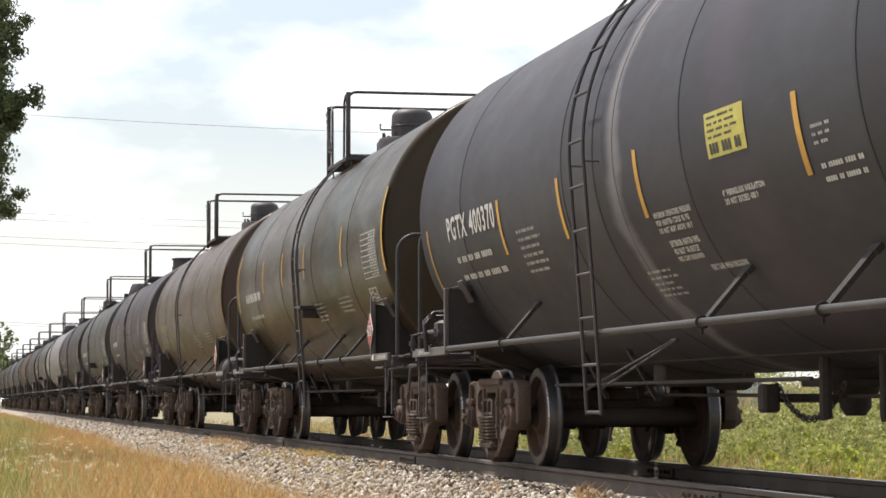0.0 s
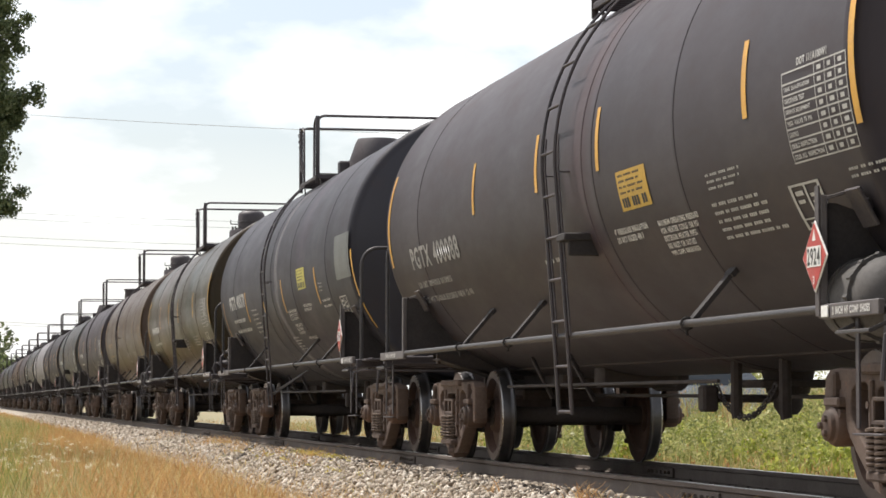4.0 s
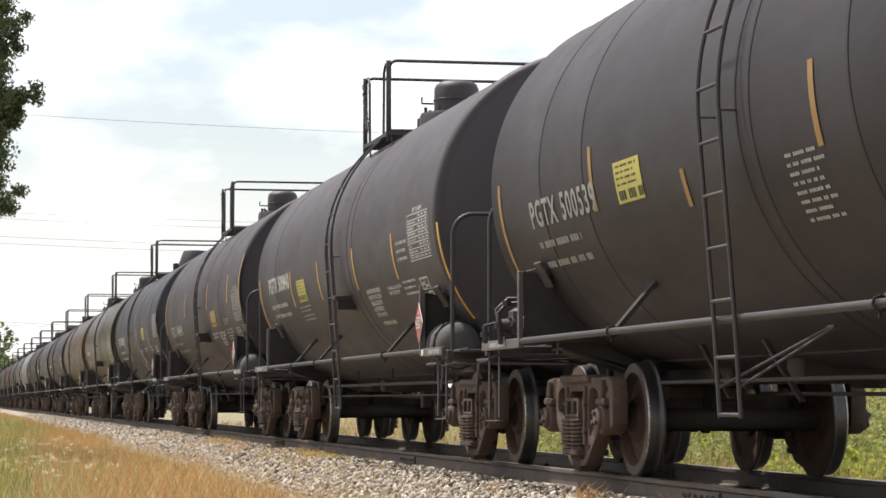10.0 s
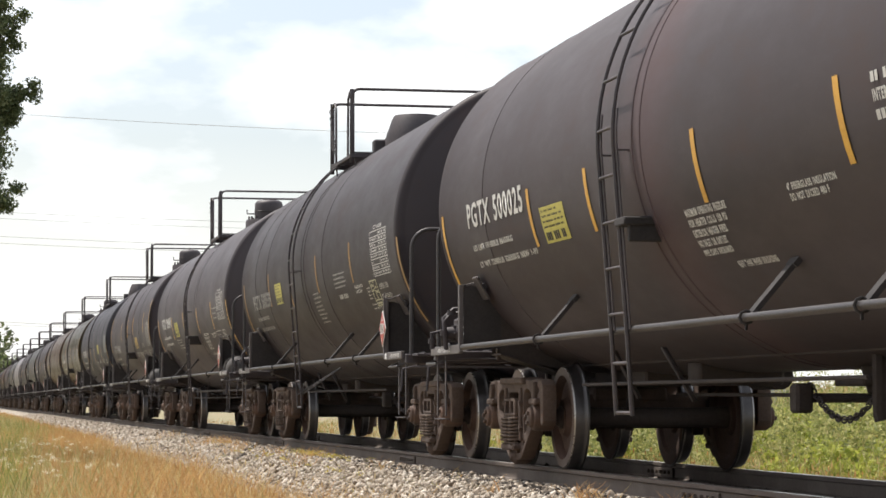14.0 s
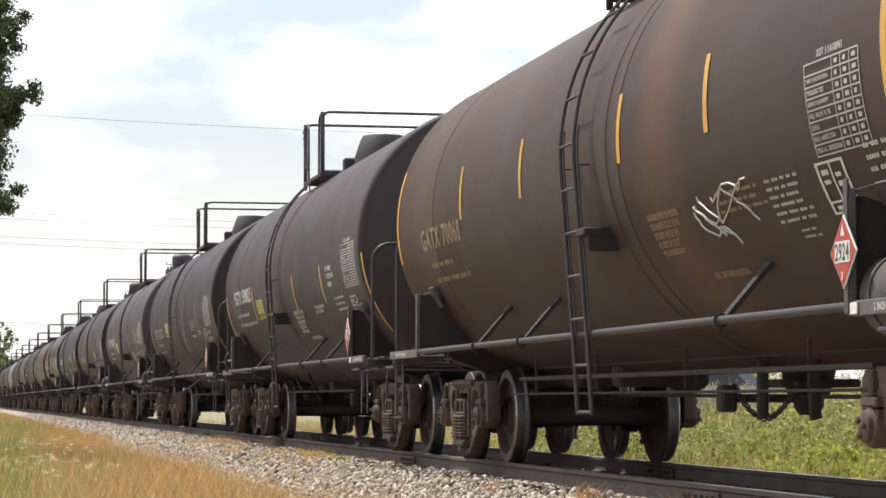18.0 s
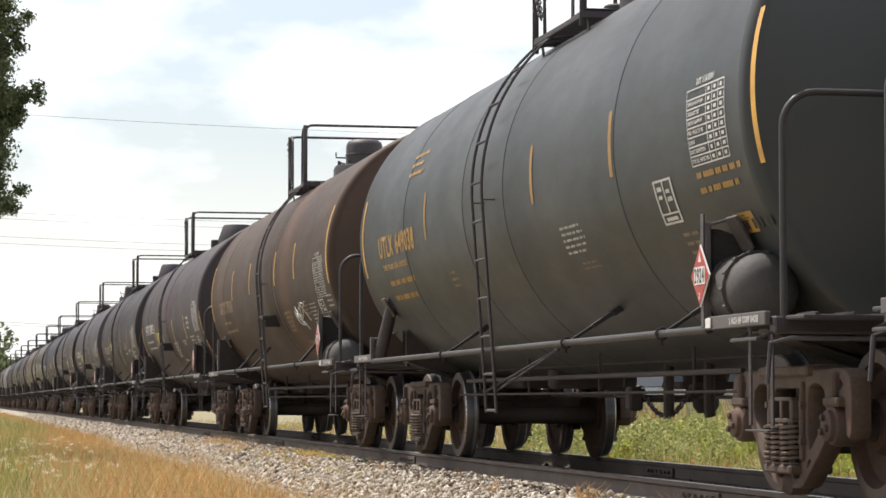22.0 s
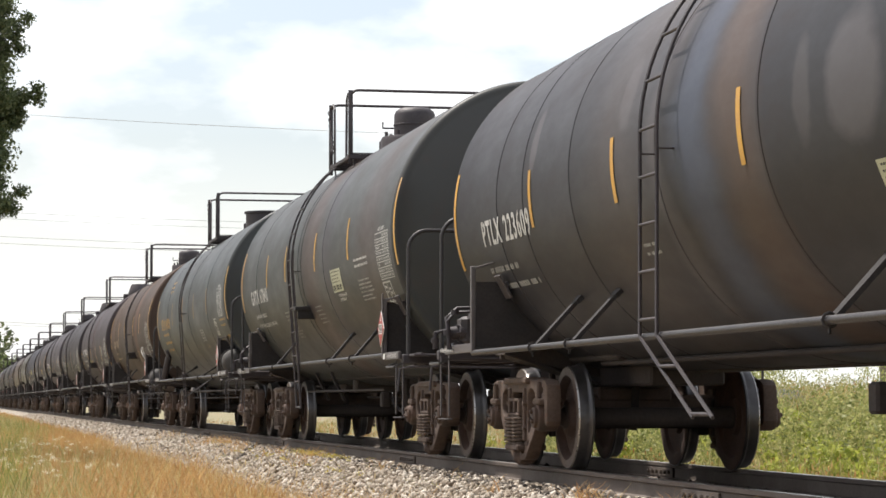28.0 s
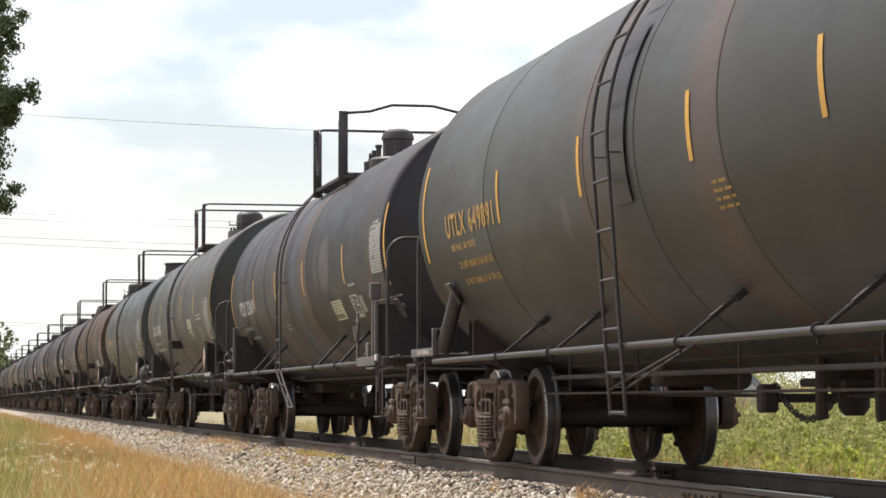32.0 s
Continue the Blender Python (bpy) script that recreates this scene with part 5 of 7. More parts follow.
def add(label, axle, paint, marks, **kw):
    CARS.append(tank_car(label, axle - kw.get("a0", AXLE0), paint, marks, **kw))


add("black insulated tank car with white stencils and yellow stripes", 22.62, P_BLACK, [
    ("text", 0.37, -1.68, -12, -4, M_WHITE, "PGTX 400370"),
    *stripes((-1.84, -3.98, -6.2, -9.5), -21, -4, M_YELLOW), ("stripe", 1.36, 0, -27, -6, M_YELLOW_DULL, None), ("stripe", -12.55, 0, -37, -2, M_YELLOW, None),
    ("sticker", -7.84, -8.60, -12, -2, M_PLACARD, ODD),
    ("bars", 0.2, -1.62, -20.3, -17.2, M_WHITE, 1), ("bars", 0.2, -1.64, -26.5, -23.5, M_WHITE, 1), ("bars", -2.37, -3.17, -29, -14, M_GREYBAR, 6),
    ("lines", -6.35, -7.2, -26, -20, M_WHITE, ("MAXIMUM OPERATING PRESSURE", "FOR HEATER COILS 95 PSI", "DO NOT HEAT ABOVE 190 F")), ("lines", -6.45, -7.1, -34, -27.5, M_WHITE, HEATER[2:]), ("lines", -7.92, -8.72, -23, -19, M_WHITE, INSUL),
    ("bars", -5.55, -6.2, -43, -34, M_GREYBAR, 5), ("lines", -7.0, -7.75, -37.5, -35.3, M_WHITE, VENT), ("bars", -9.71, -10.45, -24, -18.5, M_WHITE, 2), ("bars", -9.7, -10.0, -16, -11, M_GREYBAR, 3),
    ("panel", -11.25, -12.36, -13, 6, M_PATCH, None), ("box", -11.1, -11.58, -31, -20, M_WHITE, None)],
    ladder=0.25, stay=True, platform=-0.25, dome=1, back=None, seams=(5.0, 1.15, 0.2, -0.35, -2.0, -5.2), struts=(3.3, -2.4, -4.6), post_front=5.73, post_back=-6.6, seed=11)
add("brown-black insulated tank car with faded white stencils", 5.90, P_BLACK2, [
    ("text", 0.48, -1.90, -18, -10, M_WHITE_DULL, "PGTX 400088"),
    *stripes((-2.79, -5.23, -7.15, -10.56), -6, 10.5, M_YELLOW), ("stripe", 1.55, 0, -15, 20, M_YELLOW, None), ("stripe", -12.35, 0, -14, 20, M_YELLOW, None),
    ("text", 0.5, -1.16, -25, -22.7, M_WHITE_DULL, "LD LMT 189900LB 86150KG"), ("text", 0.47, -1.8, -31, -28.7, M_WHITE_DULL, "LT WT 73100LB 33150KG NEW 12-98"),
    ("sticker", -7.6, -8.34, -18, -8, M_AMBER, ODD), ("table", -11.25, -12.27, -18, 0, M_GREYBAR, None), ("box", -11.0, -11.5, -32, -22, M_GREYBAR, None),
    ("bars", -9.61, -10.28, -19, -14.5, M_GREYBAR, 3), ("lines", -7.2, -8.05, -26, -21.5, M_WHITE, INSUL), ("lines", -8.31, -9.22, -32, -22, M_WHITE, HEATER), ("bars", -9.56, -10.74, -31, -21, M_GREYBAR, 5),
    ("bars", -12.0, -12.8, -24, -21, M_GREYBAR, 2), ("bars", -4.9, -5.6, -27, -25, M_GREYBAR, 1)],
    front=None, ladder=-0.82, flats=True, platform=-0.75, dome=0, struts=(3.2, 1.2, -4.0), post_front=6.02, post_back=-6.55, seams=(5.2, -1.4, -1.7, -3.8), seed=12)
add("black insulated tank car with bright yellow stripes", -10.79, P_BLACK5, [
    ("text", 0.42, -1.70, -10, -2, M_WHITE, "PGTX 500040"),
    *stripes((-1.87, -4.41, -7.24, -9.85), -19.5, -2, M_YELLOW), ("stripe", 1.48, 0, -27, -1, M_YELLOW, None), ("stripe", -12.4, 0, -40, -4, M_YELLOW, None),
    ("text", 0.47, -1.18, -18, -15.8, M_WHITE, "LD LMT 190000LB 86200KG"), ("text", 0.42, -1.26, -23, -21, M_WHITE, "LT WT 73000LB 33100KG"),
    ("sticker", -2.40, -3.15, -18, -7.5, M_PLACARD, ODD), ("bars", -2.27, -3.39, -23.5, -19.5, M_GREYBAR, 2), ("bars", -2.35, -3.3, -28, -24, M_GREYBAR, 2),
    ("lines", -7.7, -8.58, -33, -20, M_WHITE, HEATER), ("lines", -7.75, -8.55, -37, -34.5, M_WHITE, VENT), ("lines", -9.05, -9.85, -25, -21, M_WHITE, INSUL), ("bars", -10.0, -10.8, -27, -20, M_WHITE, 3), ("bars", -10.1, -10.7, -14, -5, M_GREYBAR, 3),
    ("table", -10.82, -11.93, -14.5, 2, M_WHITE, None), ("box", -10.93, -11.35, -33, -21, M_WHITE, None)],
    front=None, ladder=-0.88, flats=True, platform=-0.75, dome=0, pipes=1, struts=(3.2, 1.0, -4.1), post_front=5.88, post_back=-6.38, seams=(5.0, -1.6, -1.95), seed=13, stretch=1.005)
add("brown-black insulated tank car with white stencils", -27.42, P_BLACK3, [
    ("text", 0.34, -1.70, -16, -8, M_WHITE_DULL, "PGTX 500539"),
    *stripes((-1.67, -6.46, -9.22), -16, 1, M_YELLOW_DULL), ("stripe", -3.9, 0, -21, -12, M_YELLOW_DULL, None), ("stripe", 1.38, 0, -27, 0, M_YELLOW_DULL, None), ("stripe", -12.4, 0, -38, -4, M_YELLOW_DULL, None),
    ("sticker", -2.30, -2.97, -16, -5.5, M_PLACARD, ODD), ("bars", 0.3, -1.2, -22.5, -19.5, M_WHITE_DULL, 1), ("bars", 0.3, -1.2, -28.5, -25.5, M_WHITE_DULL, 1),
    ("bars", -5.85, -6.5, -31, -15, M_GREYBAR, 8), ("bars", -7.82, -8.75, -17, -9.5, M_GREYBAR, 4), ("bars", -7.94, -8.69, -22, -19, M_GREYBAR, 1), ("lines", -9.2, -9.75, -21, -17, M_WHITE, INSUL), ("bars", -9.95, -10.2, -25, -19, M_WHITE, 4),
    ("bars", -10.8, -11.5, -22, -18.5, M_WHITE_DULL, 1), ("lines", -10.75, -11.35, -25.6, -23.2, M_WHITE, ("INTERIOR COATED",)), ("bars", -10.8, -11.4, -30.5, -27, M_WHITE_DULL, 1), ("bars", -9.9, -10.5, -29.5, -26, M_GREYBAR, 2),
    ("table", -10.7, -11.76, -16, 1.5, M_WHITE, None), ("box", -10.24, -10.68, -28, -17, M_PALE, None)],
    ladder=0.36, stay=True, platform=-0.15, dome=1, struts=(3.1, -2.1, -4.3), post_front=5.95, post_back=-6.42, seams=(5.2, 3.85, 0.15, -0.1, -1.75), back=None, seed=14)
add("brown-black insulated tank car with crisp white number", -43.84, P_BLACK4, [
    ("text", 0.38, -1.79, -10, -2, M_WHITE, "PGTX 500025"),
    *stripes((-1.98, -3.82, -6.52, -9.1), -21, -4, M_YELLOW), ("stripe", 1.5, 0, -29, -3, M_YELLOW, None), ("stripe", -12.4, 0, -40, -5, M_YELLOW, None),
    ("text", 0.35, -1.2, -17.4, -15.4, M_WHITE, "LD LMT 191000LB 86650KG"), ("text", 0.3, -1.9, -23, -21, M_WHITE, "LT WT 72000LB 32650KG NEW 1-99"),
    ("sticker", -2.30, -3.06, -21, -10.5, M_PLACARD, ODD), ("lines", -6.0, -6.85, -34, -21, M_WHITE, HEATER), ("lines", -6.5, -7.25, -38, -35.5, M_WHITE, VENT), ("lines", -8.0, -8.8, -25.5, -21, M_WHITE, INSUL),
    ("bars", -9.6, -10.05, -8, -5, M_WHITE, 1), ("lines", -9.6, -10.15, -11.5, -8.3, M_WHITE, ("INTERIOR LINED",)), ("bars", -9.6, -10.05, -15, -12, M_WHITE, 1), ("bars", -9.8, -10.7, -27, -19, M_WHITE, 3), ("table", -10.9, -11.9, -17, 1, M_WHITE, None), ("box", -10.95, -11.4, -32, -21, M_WHITE, None)],
    ladder=0.40, flats=True, platform=0.05, dome=1, struts=(3.0, -2.3, -4.2), post_front=6.03, post_back=-6.42, seams=(5.0, 0.1, -0.1), back=None, seed=15, stretch=1.01)
add("rust-brown dusty tank car with scrawled white graffiti", -60.39, P_BROWN, [
    ("text", 0.36, -1.50, -12.7, -5, M_TAN, "GATX 70068"),
    *stripes((-1.61, -4.02, -7.07, -9.11), -6, 11.5, M_YELLOW), ("stripe", 1.6, 0, -15, 20, M_YELLOW, None), ("stripe", -12.1, 0, -13, 22, M_YELLOW, None),
    ("bars", 0.1, -1.0, -19.5, -17, M_TAN, 1), ("bars", 0.1, -1.6, -25, -22.5, M_TAN, 1),
    ("lines", -7.45, -8.15, -32, -20, M_TAN, HEATER), ("bars", -9.0, -9.9, -25, -19, M_TAN, 3), ("bars", -9.95, -10.6, -30, -19, M_GREYBAR, 6), ("lines", -8.2, -8.9, -40, -37.5, M_TAN, VENT), ("scrawl", -8.35, -9.75, -38, -18, M_WHITE, 4), ("bars", -10.2, -10.5, -34, -31, M_GREYBAR, 2),
    ("table", -10.93, -11.75, -18, 0, M_GREYBAR, None), ("box", -10.83, -11.26, -30, -19, M_WHITE, None), ("bars", -11.6, -12.1, -24, -17, M_WHITE, 3)],
    front=None, ladder=-0.80, flats=True, platform=-0.6, dome=0, pipes=1, struts=(3.1, 1.3, -4.1), post_front=5.86, post_back=-6.38, seams=(5.0, -1.5, -1.8), seed=16, stretch=1.008)
add("grey-green tank car with yellow stencilled number", -76.92, P_GREEN, [
    ("text", 0.44, -1.56, -10.5, -2, M_OCHRE, "UTLX 649038"), ("text", 0.35, -1.0, -15.2, -13, M_OCHRE, "THE TANK CAR PEOPLE"),
    *stripes((-2.2, -4.42, -6.7, -9.1), -8.7, 8, M_YELLOW_DULL), ("stripe", 1.45, 0, -16, 15, M_YELLOW, None), ("stripe", -12.26, 0, -16, 17, M_YELLOW, None),
    ("bars", 0.2, -1.4, -22, -19, M_OCHRE, 1), ("bars", 0.2, -1.4, -28, -25, M_OCHRE, 1), ("bars", -2.9, -3.2, -28, -21, M_TAN, 3), ("bars", -1.0, -1.8, 16, 27, M_OCHRE, 3),
    ("bars", -7.35, -8.0, -26, -17, M_WHITE, 5), ("bars", -7.6, -8.1, -31, -28, M_TAN, 2), ("bars", -10.3, -10.7, -33, -26, M_TAN, 3), ("bars", -11.0, -11.9, -20, -13, M_OCHRE, 2),
    ("table", -10.96, -11.72, -12.5, 4.5, M_WHITE, None), ("box", -10.03, -10.44, -24, -13, M_WHITE, None), ("sticker", -11.4, -11.75, -30, -25, M_OCHRE, "small yellow tag")],
    ladder=0.05, zp=1.04, stay=True, platform=-0.45, dome=2, pads=True, front="brace", pipes=1, struts=(2.2, -2.6, -5.2), post_front=6.25, post_top=1.30, post_back=-6.25, seams=(4.2, 1.2, -0.5, -4.1), seed=17, stretch=1.021)
add("dark green and rust-brown banded tank car", -93.53, P_GREEN2, [
    ("text", 0.35, -1.55, -13, -5, M_WHITE, "GATX 67840"),
    *stripes((-1.62, -3.63, -6.44, -9.1), -6, 11.5, M_YELLOW), ("stripe", 1.47, 0, -15, 19, M_YELLOW, None), ("stripe", -12.2, 0, -14, 19, M_YELLOW, None),
    ("text", 0.25, -0.95, -20.5, -18.4, M_WHITE, "LD LMT 191500 LB 86850 KG"), ("text", 0.2, -1.7, -26, -23.8, M_WHITE, "LT WT 71500 LB 32450 KG NEW 7-93"),
    ("sticker", -7.66, -8.41, -18, -8, M_PALE, "bleached emergency-contact sticker"), ("lines", -7.95, -8.55, -22.5, -18.7, M_WHITE, INSUL), ("bars", -2.9, -3.4, -28, -20, M_WHITE_DULL, 4), ("bars", -3.25, -3.75, -36, -29, M_WHITE_DULL, 4),
    ("bars", -5.8, -6.4, -31, -21, M_WHITE_DULL, 5), ("bars", -9.5, -10.6, -11, -6, M_WHITE, 2), ("bars", -9.55, -10.4, -25, -15, M_GREYBAR, 6), ("table", -11.03, -11.83, -18, 0, M_WHITE, None), ("box", -11.03, -11.48, -30, -19, M_WHITE, None)],
    ladder=0.28, flats=True, platform=-0.2, dome=0, struts=(2.9, -2.4, -4.2), post_front=5.8, post_back=-6.50, seams=(4.9, 0.3, 0.0, -2.0), back=None, seed=18, stretch=1.02)
add("grey tank car with rust and blue stains and pale smears", -110.29, P_MIXED, [
    ("text", 0.42, -1.41, -15, -6, M_WHITE, "PTLX 223609"),
    *stripes((-1.5, -4.1, -7.03, -10.52), -13, 5, M_YELLOW), ("stripe", 1.55, 0, -21, 14, M_YELLOW, None), ("stripe", -13.5, 0, -19, 16, M_YELLOW, None),
    ("bars", 0.5, -0.85, -24.8, -21.8, M_WHITE_DULL, 1), ("bars", 0.55, -1.3, -31.2, -28.2, M_WHITE_DULL, 1), ("bars", -4.4, -4.8, -30, -25, M_GREYBAR, 2),
    ("sticker", -9.07, -9.87, -29.5, -19.5, M_PALE, "torn faded yellow sticker"), ("box", -10.61, -11.12, -30, -19, M_WHITE, None), ("panel", -11.2, -11.45, -28, -20, M_WHITE_DULL, None),
    ("panel", -12.52, -13.28, -12.5, 8.5, M_PATCH, None), ("table", -12.55, -13.24, -12, 8, M_WHITE, None), ("bars", -10.7, -11.3, -15, -13.5, M_WHITE, 1)],
    r=1.5, zc=2.36, a0=5.85, ladder=0.38, platform=-0.7, dome=3, pipes=2, rail=1, half=7.5, zp=1.03, foot=-1.1, extra="brake", struts=(3.9, 2.7, -3.0, -4.86), post_front=6.2, post_top=1.80, post_back=-7.75, placard=False, back=None, seams=(5.6, 4.6, 3.0, 0.6, -1.6), seed=19, stretch=1.007)
add("grey-olive tank car with yellow stencilled number", -128.20, P_OLIVE, [
    ("text", 0.34, -1.70, -11, -3, M_OCHRE, "UTLX 649891"), ("text", 0.25, -0.8, -15.5, -13.3, M_OCHRE, "THE TANK CAR PEOPLE"),
    *stripes((-1.9, -4.65, -7.42, -9.84), -11, 5, M_YELLOW), ("stripe", 1.4, 0, -17, 17, M_YELLOW, None), ("stripe", -12.26, 0, -16, 17, M_YELLOW, None),
    ("text", 0.1, -1.3, -21.7, -19.3, M_OCHRE, "LD LMT 186500 LB 84 600 KG"), ("text", 0.1, -1.35, -27.7, -25.3, M_OCHRE, "LT WT 76500 LB 34 700 KG"), ("bars", -7.7, -8.1, -24, -16, M_OCHRE, 4), ("table", -10.96, -11.72, -12.5, 4.5, M_WHITE, None)],
    ladder=-0.50, zp=0.98, stay=True, extra="panel", platform=-0.3, dome=2, pads=True, front="brace", pipes=1, struts=(3.4, 1.5, -2.0, -4.6), post_front=6.25, post_top=1.30, post_back=-6.25, seams=(3.9, 0.4, -1.0, -2.9), seed=20, stretch=1.02)

# cars further up the train
def plain_marks(num, mat, warm):
    return [("bars", 0.37, -1.6, -12, -5, mat, 1), *stripes((-1.84, -4.0, -6.2, -9.4), -8, 9, warm), ("stripe", 1.4, 0, -15, 18, warm, None), ("stripe", -12.3, 0, -15, 18, warm, None),
            ("bars", 0.2, -1.5, -21, -18, mat, 1), ("bars", -6.5, -7.4, -30, -20, M_GREYBAR, 5), ("bars", -8.6, -9.6, -28, -20, M_GREYBAR, 4), ("table", -10.9, -11.9, -16, 2, mat, None), ("box", -10.9, -11.4, -30, -20, mat, None)]


AHEAD = [(33.6, P_GLOSS, "glossy olive-green tank car under brown dust", 0, True), (50.0, P_TAN, "tan-brown glossy insulated tank car", 0, False), (66.5, P_BLACK2, "dark grimy insulated tank car", 2, False), (83.0, P_OLIVE, "dusty grey-brown insulated tank car", 1, True),
         (99.5, P_BLACK3, "dark brown-black insulated tank car", 0, False), (116.0, P_SILVER, "pale silver-grey insulated tank car", 2, False), (132.5, P_GREEN2, "dark green dusty insulated tank car", 0, True), (149.0, P_BLACK4, "dark grimy insulated tank car", 1, False),
         (165.5, P_BROWN, "rust-brown dusty insulated tank car", 0, False), (182.0, P_BLACK, "black dusty insulated tank car", 0, False), (198.5, P_GREEN, "grey-green dusty insulated tank car", 2, False), (215.0, P_BLACK2, "dark grimy insulated tank car", 0, False), (231.5, P_BLACK3, "dark grimy insulated tank car", 1, False), (248.0, P_TAN, "tan-brown dusty insulated tank car", 0, False)]
for i, (c, p, lab, d, fl) in enumerate(AHEAD):
    CARS.append(tank_car(lab, c, p, plain_marks(i, M_TAN if i % 3 == 1 else M_WHITE, M_YELLOW if i % 2 == 0 else M_YELLOW_DULL), ladder=0.4 if i % 2 else -0.8, flats=fl, platform=-0.65, dome=d, back="reservoir" if i % 2 else None, seed=40 + i))


# ---- loose stone, grass, weeds ----
def island_material(name, stops, rough=0.85, gloss=0.2, through_light=0.0):
    """One colour for each loose piece, out of a ramp, with fine mottling."""
    m, n, l, b = nodes_of(name)
    g, k = n.new("ShaderNodeNewGeometry"), n.new("ShaderNodeValToRGB")
    k.color_ramp.elements[0].position, k.color_ramp.elements[0].color = stops[0][0], (*stops[0][1], 1)
    k.color_ramp.elements[1].position, k.color_ramp.elements[1].color = stops[-1][0], (*stops[-1][1], 1)
    for p, c in stops[1:-1]:
        k.color_ramp.elements.new(p).color = (*c, 1)
    l.new(g.outputs["Random Per Island"], k.inputs["Fac"])
    v = coords(n, l)
    c = mix_node(n, l, ramp_node(n, l, noise_node(n, l, v, 45, 3), 0.4, 0.8, 0.35), k.outputs["Color"], tuple(x * 0.5 for x in stops[0][1]))
    l.new(c, b.inputs["Base Color"])
    b.inputs["Roughness"].default_value = rough
    b.inputs["Specular IOR Level"].default_value = gloss
    if through_light:
        t, mx, out = n.new("ShaderNodeBsdfTranslucent"), n.new("ShaderNodeMixShader"), n["Material Output"]
        mx.inputs["Fac"].default_value = through_light
        l.new(c, t.inputs["Color"])
        l.new(b.outputs["BSDF"], mx.inputs[1])
        l.new(t.outputs["BSDF"], mx.inputs[2])
        l.new(mx.outputs["Shader"], out.inputs["Surface"])
    return m


def array_mesh(name, verts, faces, material, smooth=False):
    """Mesh from numpy arrays: verts (n, 3), faces (m, k)."""
    me = bpy.data.meshes.new(name)
    k = faces.shape[1]
    me.vertices.add(len(verts))
    me.vertices.foreach_set("co", verts.astype(np.float32).ravel())
    me.loops.add(faces.size)
    me.loops.foreach_set("vertex_index", faces.astype(np.int32).ravel())
    me.polygons.add(len(faces))
    me.polygons.foreach_set("loop_start", np.arange(0, faces.size, k, dtype=np.int32))
    me.update(calc_edges=True)
    me.validate()
    me.materials.append(material)
    if smooth:
        me.shade_smooth()
    return me


gz = np.vectorize(ground_z)
rng = np.random.default_rng(7)


def ico():
    bm = bmesh.new()
    bmesh.ops.create_icosphere(bm, subdivisions=1, radius=1.0)
    v = np.array([p.co[:] for p in bm.verts])
    f = np.array([[p.index for p in q.verts] for q in bm.faces])
    bm.free()
    return v, f


def stones(name, count, x0, x1, y0, y1, lo, hi, material, label, power=1.0):
    v0, f0 = ico()
    x, y = rng.uniform(x0, x1, count), y0 + (y1 - y0) * rng.uniform(0, 1, count) ** power
    size = lo + (hi - lo) * rng.uniform(0, 1, count) ** 2
    v = v0[None] * rng.uniform(0.65, 1.25, (count, len(v0), 1)) * size[:, None, None] * rng.uniform(0.6, 1.2, (count, 1, 3))
    a = rng.uniform(0, 6.283, count)
    c, s = np.cos(a)[:, None], np.sin(a)[:, None]
    vx, vy = v[:, :, 0] * c - v[:, :, 1] * s, v[:, :, 0] * s + v[:, :, 1] * c
    out = np.stack([vx + x[:, None], vy + y[:, None], v[:, :, 2] + (gz(x) + 0.012 + rng.uniform(-0.006, 0.03, count))[:, None]], 2)
    f = (f0[None] + (np.arange(count) * len(v0))[:, None, None]).reshape(-1, 3)
    ob = new(name, array_mesh(name, out.reshape(-1, 3), f, material))
    return tagged(ob, label, "ballast stones", kind="stuff")


M_STONE = island_material("limestone_pieces", [(0.0, (0.15, 0.115, 0.085)), (0.3, (0.31, 0.255, 0.195)), (0.7, (0.47, 0.405, 0.325)), (1.0, (0.64, 0.58, 0.50))], 0.85)
stones("ballast_stone", 30000, TRACK_X - 2.72, TRACK_X - 0.86, 13, 62, 0.013, 0.038, M_STONE, "loose pale crushed limestone beside the rail", 1.25)
M_DARKSTONE = island_material("soot_stained_stone", [(0.0, (0.05, 0.042, 0.036)), (0.5, (0.11, 0.092, 0.075)), (1.0, (0.24, 0.20, 0.16))], 0.9)
M_BROWNSTONE = island_material("earth_stained_stone", [(0.0, (0.16, 0.12, 0.085)), (0.5, (0.30, 0.235, 0.165)), (1.0, (0.44, 0.36, 0.27))], 0.9)
stones("ballast_stone", 5000, TRACK_X - 2.85, TRACK_X - 2.0, 14, 60, 0.010, 0.034, M_BROWNSTONE, "earth-stained stones along the ballast toe", 1.2)
stones("ballast_stone", 9000, TRACK_X - 1.45, TRACK_X - 0.86, 14, 60, 0.012, 0.036, M_DARKSTONE, "dark stained stones beside the tie ends", 1.2)
stones("ballast_stone", 9000, TRACK_X - 2.72, TRACK_X - 0.86, 60, 150, 0.025, 0.05, M_STONE, "loose pale crushed limestone beside the rail", 1.3)
M_BEDSTONE = island_material("near_black_stone", [(0.0, (0.035, 0.030, 0.026)), (0.5, (0.065, 0.055, 0.047)), (1.0, (0.13, 0.11, 0.092))], 0.8)
stones("ballast_stone", 9000, TRACK_X - 0.62, TRACK_X + 0.62, 12, 70, 0.015, 0.035, M_BEDSTONE, "near-black stones between the rails", 1.2)
stones("ballast_stone", 7000, TRACK_X + 0.9, TRACK_X + 2.7, 12, 80, 0.015, 0.038, M_STONE, "loose limestone beyond the far rail", 1.2)


